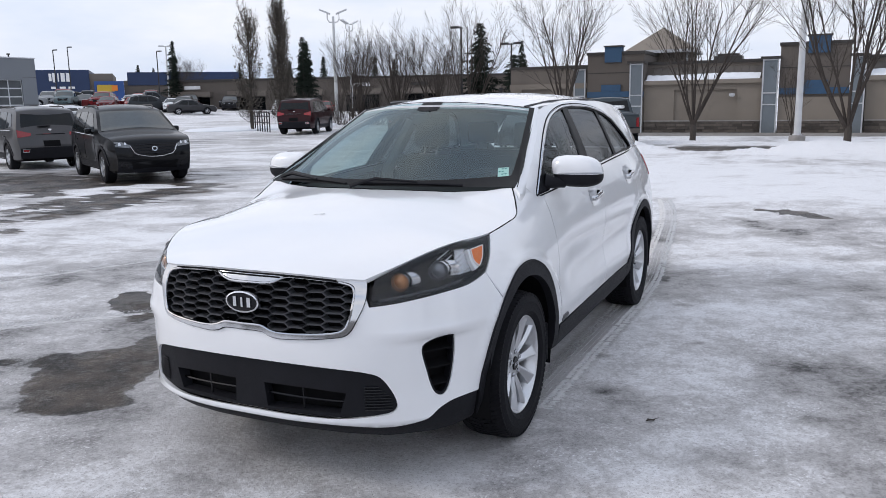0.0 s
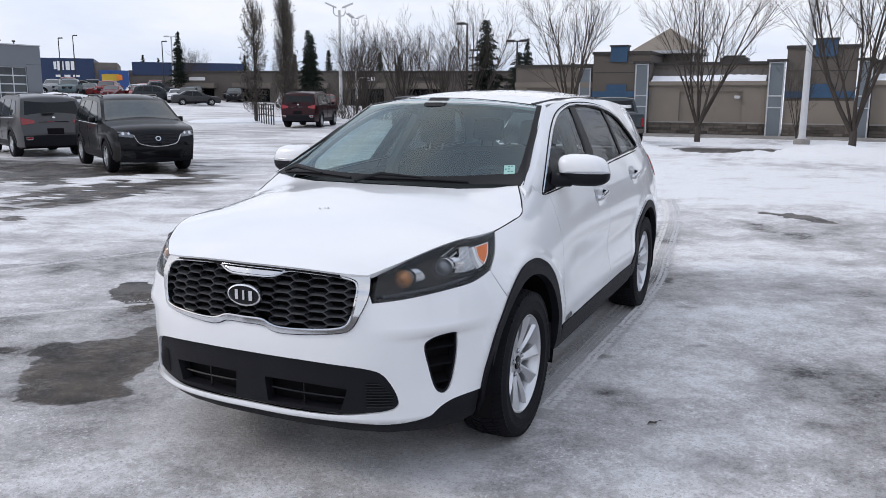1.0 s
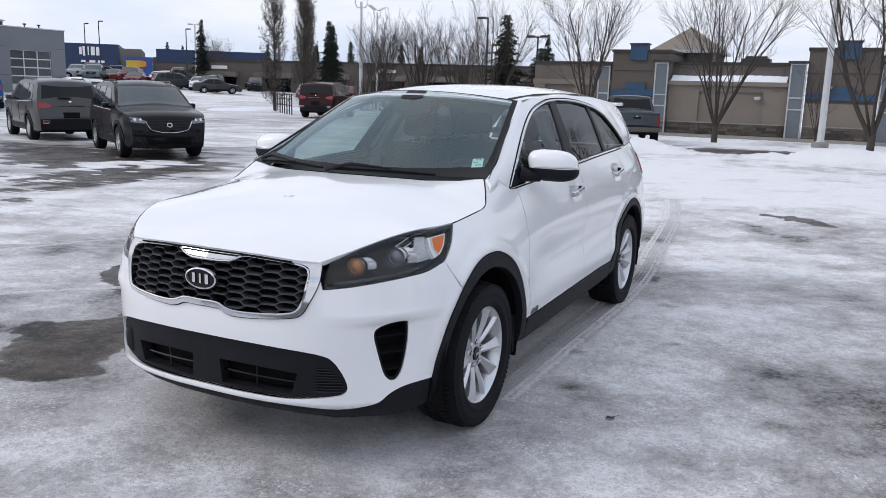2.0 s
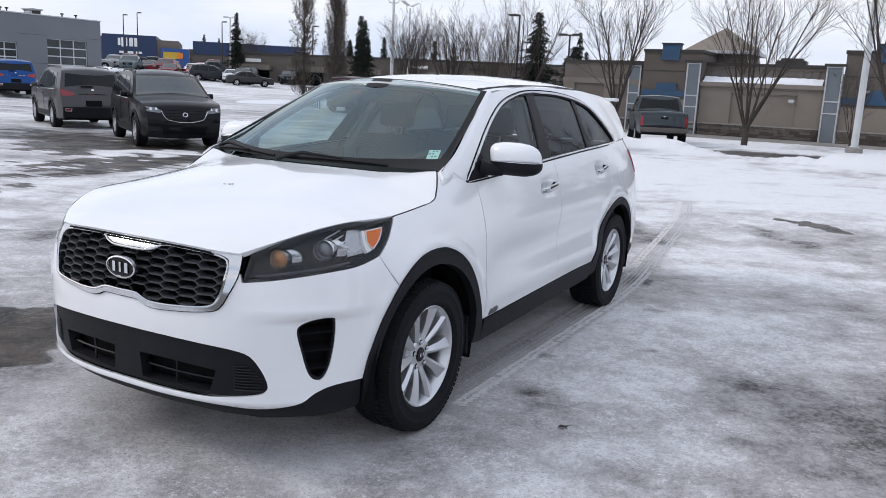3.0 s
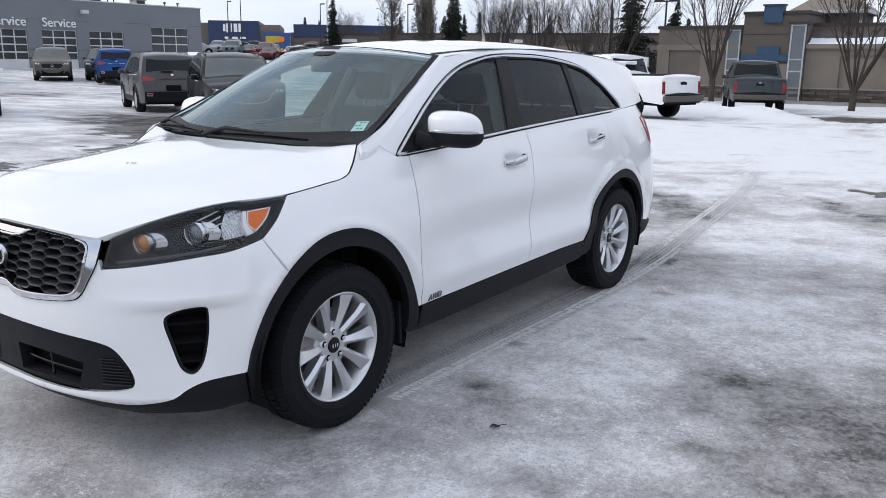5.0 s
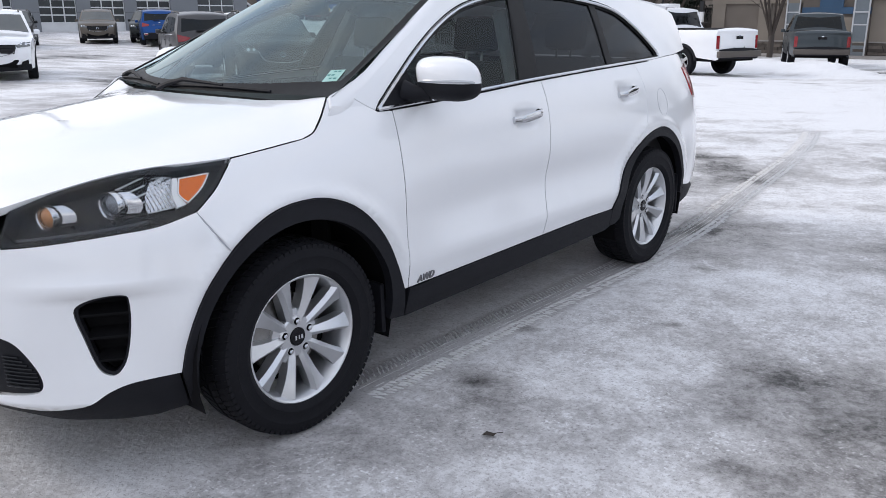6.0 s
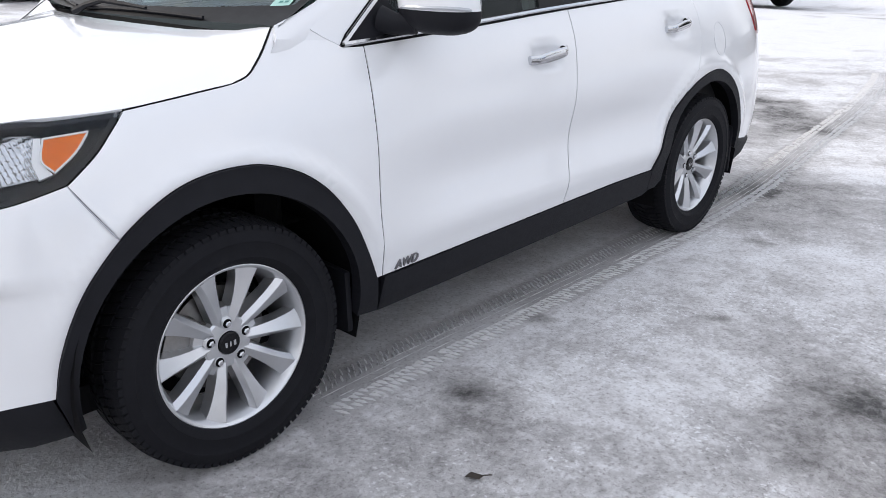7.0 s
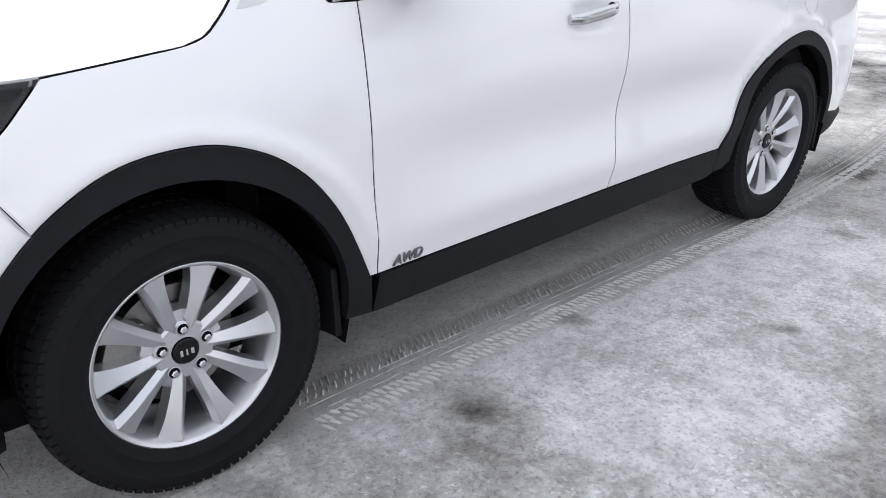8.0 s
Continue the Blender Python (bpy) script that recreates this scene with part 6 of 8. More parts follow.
def handle_dent(y, z):
    return 0.019 * sum(math.exp(-((y - c) / 0.080) ** 4 - ((z - d) / 0.042) ** 4) for c, d in ((1.435, 1.026), (2.455, 1.070)))


def wall(s, z):
    """The body below the waist: s runs round the plan from the nose's middle along the left side to the tail's middle."""
    s = min(max(s, 0.0), float(PLAN_S[-1]))
    i = int(s / S_STEP)
    f = s / S_STEP - i
    a, b = S_TAB[i], S_TAB[i + 1]
    x, y, nx, ny = (p + (q - p) * f for p, q in zip(a, b))
    w_f, w_r, w_s = (ny * ny if ny < 0 else 0), (ny * ny if ny > 0 else 0), nx * nx
    off = w_s * side_in(y, z)
    if w_f:
        off += w_f * front_in(z)
    if w_r:
        off += w_r * rear_in(z)
    # hollow in the doors, a soft bulge over the sill, dished handles
    if 0.3 < y < 2.9:
        k = smooth_step((y - 0.40) / 0.5) * smooth_step((2.75 - y) / 0.6)
        off += k * (0.028 * math.exp(-((z - 0.71) / 0.11) ** 2) - 0.008 * math.exp(-((z - 0.53) / 0.05) ** 2))
        if z > 0.9:
            off += handle_dent(y, z)
    # flared lips over the wheels
    if z > 0.45 and y > -0.7:
        for c in (0.02, 2.76):
            r = math.hypot(y - c, z - 0.365)
            if r < 0.66:
                off -= 0.011 * math.exp(-((r - 0.525) / 0.028) ** 2) * smooth_step((z - 0.45) / 0.15) * w_s
    return (x - nx * off, y - ny * off, z)


def s_at_y(y):
    return float(np.interp(y, PLAN_XY[4:, 1], PLAN_S[4:]))


def s_at_x(x):
    k = int(np.argmax(PLAN_XY[:, 0] > 0.935))
    return float(np.interp(x, PLAN_XY[:k, 0], PLAN_S[:k]))


def glass_side(y, z):
    """The upper side, from the waist to the roof's edge."""
    d = z - 1.13
    x = 0.846 - 0.40 * d - 0.28 * d * d
    x -= 0.035 * max(0.0, (1.25 - y) / 0.8) ** 2
    x -= 0.075 * max(0.0, (y - 2.5) / 1.0) ** 2
    return (x, y, z)


hood_mid = curve([(-0.95, 0.925), (-0.90, 0.955), (-0.8, 1.0), (-0.5, 1.08), (-0.2, 1.13), (0.15, 1.178), (0.35, 1.20)])
hood_edge_x = curve([(-0.95, 0.45), (-0.845, 0.527), (-0.78, 0.59), (-0.712, 0.64), (-0.572, 0.712), (-0.44, 0.76), (-0.3, 0.80), (-0.196, 0.818), (0, 0.827), (0.135, 0.83), (0.21, 0.805), (0.305, 0.752), (0.36, 0.72)])
hood_edge_z = curve([(-0.95, 0.90), (-0.845, 0.926), (-0.78, 0.955), (-0.712, 0.979), (-0.572, 1.016), (-0.44, 1.032), (-0.3, 1.034), (-0.196, 1.037), (0, 1.055), (0.135, 1.073), (0.21, 1.112), (0.305, 1.196), (0.36, 1.21)])


def bonnet(x, y):
    t = abs(x) / hood_edge_x(y)
    k = 2.6
    return (x, y, hood_mid(y) + (hood_edge_z(y) - hood_mid(y)) * t ** k)


roof_mid = curve([(0.9, 1.615), (1.1, 1.64), (1.5, 1.675), (2.1, 1.69), (2.8, 1.675), (3.4, 1.63), (3.85, 1.575)])


def roof(x, y):
    return (x, y, roof_mid(y) - 0.070 * (abs(x) / 0.60) ** 2.4 - 0.05 * max(0, abs(x) - 0.6))


def screen(u, v):
    """The windscreen: u from -1 to 1 across, v from 0 at the cowl to 1 at the roof."""
    w = 0.778 + (0.602 - 0.778) * v
    bow = 1 - u * u
    y = 0.385 + 0.750 * v - (0.235 - 0.050 * v) * bow - 0.085 * max(0.0, 1 - max(v, 0.0) / 0.22) ** 2 * u ** 4
    z = 1.192 + (1.585 - 1.192) * v + (0.0 + 0.048 * v + 0.05 * v * (1 - v)) * bow + 0.035 * v * (1 - v)
    return (u * w, y, z)


def plan_s(x, y):
    """The s of the plan's point nearest to (x, y)."""
    d = ((PLAN_XY - (abs(x), y)) ** 2).sum(1)
    i = int(d.argmin())
    best, bs = d[i], float(PLAN_S[i])
    for j in (i - 1, i):
        if 0 <= j < len(PLAN_XY) - 1:
            a, b = PLAN_XY[j], PLAN_XY[j + 1]
            ab = b - a
            t = float(np.clip(((abs(x), y) - a) @ ab / (ab @ ab), 0, 1))
            q = a + t * ab
            e = float(((q - (abs(x), y)) ** 2).sum())
            if e < best:
                best, bs = e, float(PLAN_S[j] + t * (PLAN_S[j + 1] - PLAN_S[j]))
    return bs


def both(s, z):
    """The wall, carried over to the right side for negative s."""
    x, y, z = wall(abs(s), z)
    return (x if s >= 0 else -x, y, z)


def P(x, y, z):
    return (plan_s(x, y), z)


def Y(y, z):
    return (s_at_y(y), z)


def X(x, z):
    s = s_at_x(abs(x))
    return (s if x >= 0 else -s, z)


def inset(poly, d):
    """The outline drawn in by d all round."""
    n = len(poly)
    area = sum(poly[i][0] * poly[(i + 1) % n][1] - poly[(i + 1) % n][0] * poly[i][1] for i in range(n))
    sg = 1 if area > 0 else -1
    out = []
    for i in range(n):
        a, b, c = (np.array(poly[j % n], float) for j in (i - 1, i, i + 1))
        e, f = b - a, c - b
        ne, nf = np.array([-e[1], e[0]]), np.array([-f[1], f[0]])
        ne, nf = ne / (np.linalg.norm(ne) or 1), nf / (np.linalg.norm(nf) or 1)
        m = ne + nf
        k = max(0.5, float(np.linalg.norm(m) ** 2 / 2))
        out.append(tuple(b + sg * d * m / k))
    return out


def mirrored(poly):
    return [(-u, v) for u, v in reversed(poly)]


car = thing("white_suv", "white mid-size SUV with black cladding parked on grey ice", "suv")
GAP = 0.0022
both_sides = ((1, False), (-1, True))

# outlines on the wall
lamp_top = [(0.64, -0.71, 0.979), (0.712, -0.572, 1.016), (0.76, -0.44, 1.033), (0.785, -0.37, 1.030), (0.80, -0.31, 1.031), (0.818, -0.196, 1.035)]
LAMP = loop_of([P(0.553, -0.857, 0.819), P(0.553, -0.806, 0.928)], [P(0.553, -0.806, 0.928), *[P(*q) for q in lamp_top]],
               [P(*lamp_top[-1]), P(0.84, -0.245, 0.990), P(0.857, -0.295, 0.948), P(0.868, -0.375, 0.893)],
               [P(0.868, -0.375, 0.893), P(0.845, -0.50, 0.866), P(0.80, -0.61, 0.856), P(0.72, -0.73, 0.842), P(0.64, -0.80, 0.830), P(0.553, -0.857, 0.819)])
ARCH_F = [(-0.485, 0.385), (-0.462, 0.49), (-0.418, 0.60), (-0.36, 0.69), (-0.27, 0.775), (-0.16, 0.838), (-0.05, 0.866), (0.08, 0.868), (0.18, 0.843), (0.265, 0.80), (0.345, 0.73), (0.42, 0.625), (0.475, 0.50), (0.51, 0.418)]
ARCH_R = [(2.245, 0.44), (2.30, 0.541), (2.41, 0.682), (2.58, 0.79), (2.754, 0.838), (2.90, 0.836), (3.04, 0.768), (3.15, 0.655), (3.235, 0.475), (3.25, 0.36)]
DOOR_F = [(0.577, 1.127), (0.556, 1.03), (0.538, 0.90), (0.530, 0.72), (0.531, 0.56), (0.537, 0.418)]
SPLIT = [(1.645, 1.191), (1.634, 1.07), (1.606, 0.93), (1.582, 0.75), (1.566, 0.645), (1.550, 0.53), (1.538, 0.436)]
CHIN = [(0.868, -0.487, 0.385), (0.845, -0.565, 0.384), (0.815, -0.63, 0.377), (0.775, -0.68, 0.355), (0.72, -0.735, 0.315), (0.60, -0.82, 0.297), (0.42, -0.905, 0.313), (0.2, -0.948, 0.318)]
on_y = lambda pts: [Y(*p) for p in pts]
on_p = lambda pts: [P(*p) for p in pts]
arch_f, arch_r, door_f, split = spline(on_y(ARCH_F), 4), spline(on_y(ARCH_R), 4), spline(on_y(DOOR_F), 4), spline(on_y(SPLIT), 4)
arch_f, arch_r, door_f, split = ([tuple(p) for p in q] for q in (arch_f, arch_r, door_f, split))
arch_cut = next(i for i, p in enumerate(arch_f) if p[1] > 0.755)

# grille, intake, fog outlines (x, z)
half_ring = [(0.0, 0.934), (0.10, 0.940), (0.24, 0.938), (0.38, 0.930), (0.47, 0.918), (0.515, 0.915), (0.548, 0.925), (0.552, 0.88), (0.543, 0.835), (0.515, 0.775), (0.485, 0.722), (0.44, 0.703), (0.30, 0.688), (0.185, 0.683), (0.135, 0.690), (0.095, 0.705), (0.0, 0.706)]
half_mesh = [(0.0, 0.897), (0.09, 0.898), (0.135, 0.908), (0.18, 0.926), (0.24, 0.930), (0.36, 0.925), (0.455, 0.914), (0.498, 0.902), (0.510, 0.880), (0.506, 0.835), (0.488, 0.765), (0.450, 0.722), (0.30, 0.706), (0.185, 0.704), (0.135, 0.713), (0.09, 0.728), (0.0, 0.728)]


def doubled(half):
    """A closed symmetric outline from its right half, top middle to bottom middle, clockwise seen from the front."""
    h = [X(*p) for p in half]
    s = [tuple(p) for p in spline(h, 4)]
    return s + [(-u, v) for u, v in reversed(s[1:-1])]


RING, MESH = doubled(half_ring), doubled(half_mesh)
INTAKE = doubled([(0.0, 0.577), (0.24, 0.574), (0.44, 0.563), (0.55, 0.548), (0.60, 0.525), (0.635, 0.47), (0.655, 0.415), (0.652, 0.382), (0.62, 0.362), (0.515, 0.350), (0.40, 0.344), (0.2, 0.345), (0.0, 0.347)])
FOG = [tuple(p) for p in spline(on_p([(0.742, -0.748, 0.625), (0.764, -0.72, 0.656), (0.80, -0.664, 0.672), (0.829, -0.622, 0.670), (0.836, -0.611, 0.645), (0.834, -0.613, 0.564), (0.821, -0.628, 0.468),
                                  (0.803, -0.649, 0.421), (0.786, -0.674, 0.412), (0.768, -0.704, 0.441), (0.755, -0.73, 0.53)]), 4, closed=True)]

# front bumper: one skin from arch to arch
k0 = max(range(len(LAMP)), key=lambda i: -abs(LAMP[i][1] - 0.893) - 9 * abs(LAMP[i][0] - P(0.868, -0.375, 0.893)[0]))
lamp_under = LAMP[k0:] + [LAMP[0]]
bump_right = [X(0.0, 0.925), X(0.3, 0.920), X(0.46, 0.908), X(0.535, 0.905)] + [LAMP[0]] + lamp_under[::-1][1:] + arch_f[:arch_cut + 1][::-1] + [tuple(p) for p in spline(on_p(CHIN) + [X(0.0, 0.321)], 4)][1:]
# shape under the lamp: a soft shelf above the fog recess


def nose(s, z):
    """The front skin: the wall with a shelf over the fog recess and a scoop round it."""
    x, y, z = both(s, z)
    a = abs(s)
    s0 = plan_s(0.79, -0.68)
    dent = 0.030 * math.exp(-((a - s0) / 0.17) ** 2) * smooth_step((0.70 - z) / 0.05) * smooth_step((z - 0.33) / 0.2)
    lip = 0.010 * math.exp(-((z - 0.70) / 0.03) ** 2) * math.exp(-((a - s0 + 0.02) / 0.24) ** 2)
    low = 0.012 * math.exp(-((z - 0.325) / 0.02) ** 2)
    n = 0.03
    p1, p0 = both(s + n, z), both(s - n, z)
    tx, ty = p1[0] - p0[0], p1[1] - p0[1]
    ln = math.hypot(tx, ty)
    nx, ny = ty / ln, -tx / ln
    k = lip + low - dent
    return (x + nx * k, y + ny * k, z)


bump = bump_right + [(-u, v) for u, v in reversed(bump_right[1:-1])]
panel("front_bumper", inset(bump, 0.0008), nose, "white_paint", car, holes=[RING, INTAKE, FOG, mirrored(FOG)], cell=0.024, thick=0.02)
# black chin under it
chin_edge = [tuple(p) for p in spline(on_p(CHIN) + [X(0.0, 0.321)], 4)]
chin_r = chin_edge + [X(0.0, 0.262), X(0.25, 0.255), X(0.45, 0.243), X(0.62, 0.225), P(0.80, -0.66, 0.215), P(0.86, -0.56, 0.215), Y(-0.452, 0.235)]
chin_all = chin_r[:len(chin_edge)] + [(-u, v) for u, v in chin_edge[::-1][1:]] + [(-u, v) for u, v in chin_r[len(chin_edge):][::-1]] + chin_r[len(chin_edge) + 1:]
panel("chin_spoiler", chin_all, both, "black_plastic", car, "black plastic chin spoiler", cell=0.03, thick=0.03, out=-0.004)

# grille
def sunk(fn, d):
    def f(s, z):
        x, y, zz = fn(s, z)
        return (x, y + d, zz)
    return f


panel("grille_back", inset(MESH, -0.01), sunk(both, 0.055), "dark_void", car, cell=0.06, thick=0)
gr = panel("grille_surround", inset(RING, -0.004), both, "chrome", car, "bright chrome grille surround", holes=[MESH], cell=0.02, thick=0.05, out=0.010)
# flat-topped honeycomb: columns side by side, every other one half a cell lower
bm = bmesh.new()
COL, ROW, TOP, WIDE, BAR = 0.083, 0.0325, 0.030, 0.053, 0.0030
edges_done = set()
for col in range(-7, 8):
    for row in range(-1, 9):
        cx, cz = COL * col, 0.694 + ROW * (row + (0.5 if col % 2 else 0.0))
        hexa = [(cx - WIDE, cz), (cx - TOP, cz + ROW / 2), (cx + TOP, cz + ROW / 2), (cx + WIDE, cz), (cx + TOP, cz - ROW / 2), (cx - TOP, cz - ROW / 2)]
        for (xa, za), (xb, zb) in zip(hexa, hexa[1:] + hexa[:1]):
            key = (round((xa + xb) * 500), round((za + zb) * 500))
            if key in edges_done or max(abs(xa), abs(xb)) > 0.53:
                continue
            a, b = X(xa, za), X(xb, zb)
            if not inside(((a[0] + b[0]) / 2, (a[1] + b[1]) / 2), MESH):
                continue
            edges_done.add(key)
            pa, pb = both(*a), both(*b)
            ring_f, ring_m, ring_b = [], [], []
            for p in (pa, pb):
                ring_f.append([(p[0], p[1] + 0.004, p[2] + dz) for dz in (BAR * 0.85, -BAR * 0.85)])
                ring_m.append([(p[0], p[1] + 0.010, p[2] + dz) for dz in (BAR * 1.4, -BAR * 1.4)])
                ring_b.append([(p[0], p[1] + 0.045, p[2] + dz) for dz in (BAR * 1.6, -BAR * 1.6)])
            v = [[bm.verts.new(q) for q in (f_[0], f_[1], m_[0], m_[1], b_[0], b_[1])] for f_, m_, b_ in zip(ring_f, ring_m, ring_b)]
            for i, j in ((0, 1), (1, 3), (3, 5), (2, 0), (4, 2)):
                bm.faces.new((v[0][i], v[0][j], v[1][j], v[1][i]))
bmesh.ops.recalc_face_normals(bm, faces=bm.faces)
part("grille_mesh", bm, "grille_grey", car, "black honeycomb grille mesh", smooth=False)
# bright bead round the mesh and a dark joint round the surround
for name_, loop_, r_, d_, m_, lb_ in (("grille_bead", MESH, 0.0048, -0.013, "chrome", "bright inner bead"), ("grille_joint", inset(RING, -0.005), 0.0022, -0.003, "dark_void", "dark joint")):
    bm = bmesh.new()
    add_tube(bm, [Vector(both(*p)) + Vector((0, d_, 0)) for p in loop_ + loop_[:1]], r_, 6, cap=False)
    bmesh.ops.recalc_face_normals(bm, faces=bm.faces)
    part(name_, bm, m_, gr, lb_)
# oval badge with plain marks
e_y = both(0, 0.815)[1] - 0.012
bm = bmesh.new()
oval = lambda r1, r2, d: [bm.verts.new((r1 * math.cos(t), e_y - d, 0.820 + r2 * math.sin(t))) for t in np.linspace(0, 2 * math.pi, 41)[:-1]]
r_a, r_b, r_c, r_d = oval(0.087, 0.0475, 0.0), oval(0.086, 0.0465, 0.014), oval(0.079, 0.040, 0.016), oval(0.077, 0.0385, 0.008)
for p, q in ((r_a, r_b), (r_b, r_c), (r_c, r_d)):
    for i in range(40):
        bm.faces.new((p[i], p[(i + 1) % 40], q[(i + 1) % 40], q[i]))
bmesh.ops.recalc_face_normals(bm, faces=bm.faces)
badge = part("badge", bm, "emblem_silver", car, "oval badge with silver rim")
bm = bmesh.new()
bm.faces.new([bm.verts.new((0.078 * math.cos(t), e_y - 0.009, 0.820 + 0.0395 * math.sin(t))) for t in np.linspace(0, 2 * math.pi, 41)[:-1]])
part("badge_field", bm, "gloss_black", badge, "black badge field")
for x0, w, lean in ((-0.038, 0.016, 0.0), (-0.002, 0.010, 0.0), (0.034, 0.018, 0.0)):
    m_ = Matrix.Translation((x0, e_y - 0.010, 0.820)) @ Matrix.Rotation(lean, 4, "Y")
    box("badge_mark", -w / 2, w / 2, -0.005, 0, -0.021, 0.021, "emblem_silver", badge, m=m_)

# lower intake
panel("intake_back", inset(INTAKE, -0.01), sunk(both, 0.085), "dark_void", car, cell=0.08, thick=0)
panel("intake_frame", inset(INTAKE, 0.001), sunk(both, 0.018), "black_plastic", car, "black lower intake frame", holes=[
    [X(x, z) for x, z in ((0.075, 0.468), (0.455, 0.452), (0.425, 0.360), (0.085, 0.361))], [X(x, z) for x, z in ((-0.075, 0.468), (-0.085, 0.361), (-0.425, 0.360), (-0.455, 0.452))]], cell=0.05, thick=0.05)
for s in (1, -1):
    for z0 in (0.418,):
        bm = bmesh.new()
        add_tube(bm, [Vector(both(*X(s * x, z0 - 0.03 * x))) + Vector((0, 0.045, 0)) for x in np.linspace(0.08, 0.45, 7)], 0.006, 6)
        part("intake_bar", bm, "gloss_black", car)
    bm = bmesh.new()
    add_tube(bm, [Vector(both(*X(s * 0.25, z))) + Vector((0, 0.045, 0)) for z in (0.358, 0.46)], 0.005, 6)
    part("intake_bar", bm, "gloss_black", car)
    for k in range(9):
        z0 = 0.38 + 0.0125 * k
        bm = bmesh.new()
        x1 = 0.645 - 0.10 * max(0, (z0 - 0.43)) / 0.1
        add_tube(bm, [Vector(both(*X(s * x, z0))) + Vector((0, 0.014, 0)) for x in np.linspace(0.53, x1 - 0.01, 5)], 0.0032, 5)
        part("intake_fin", bm, "gloss_black", car)
# fog recesses
for s, mir in both_sides:
    panel("fog_recess", inset(FOG, -0.002), lambda u, v: tuple(Vector(nose(u, v)) + Vector((-0.045, 0.05, 0))), "dark_void", car, cell=0.05, thick=0, mirror=mir)
    panel("fog_bezel", FOG, lambda u, v: tuple(Vector(nose(u, v)) + Vector((-0.006, 0.007, 0))), "black_plastic", car, "black fog lamp bezel", holes=[inset(FOG, 0.010)], cell=0.05, thick=0.045, mirror=mir)
    for z0 in (0.46, 0.535, 0.61):
        q = [p for p in np.linspace(0, 1, 6)]
        us = [u for u, v in FOG if abs(v - z0) < 0.03]
        lo, hi = min(us) + 0.006, max(us) - 0.006
        bm = bmesh.new()
        for a, b in zip(q, q[1:]):
            u0, u1 = lo + (hi - lo) * a, lo + (hi - lo) * b
            A, B = Vector(nose(u0, z0)) + Vector((-0.008, 0.012, 0)), Vector(nose(u1, z0)) + Vector((-0.008, 0.012, 0))
            A2, B2 = A + Vector((-0.035, 0.04, 0.018)), B + Vector((-0.035, 0.04, 0.018))
            v = [bm.verts.new((c.x if not mir else -c.x, c.y, c.z)) for c in (A, B, B2, A2, A + Vector((0, 0, -0.008)), B + Vector((0, 0, -0.008)), B2 + Vector((0, 0, -0.008)), A2 + Vector((0, 0, -0.008)))]
            for f in ((0, 1, 2, 3), (4, 7, 6, 5), (0, 4, 5, 1)):
                bm.faces.new([v[i] for i in f])
        part("fog_slat", bm, "dark_void", car, smooth=False)

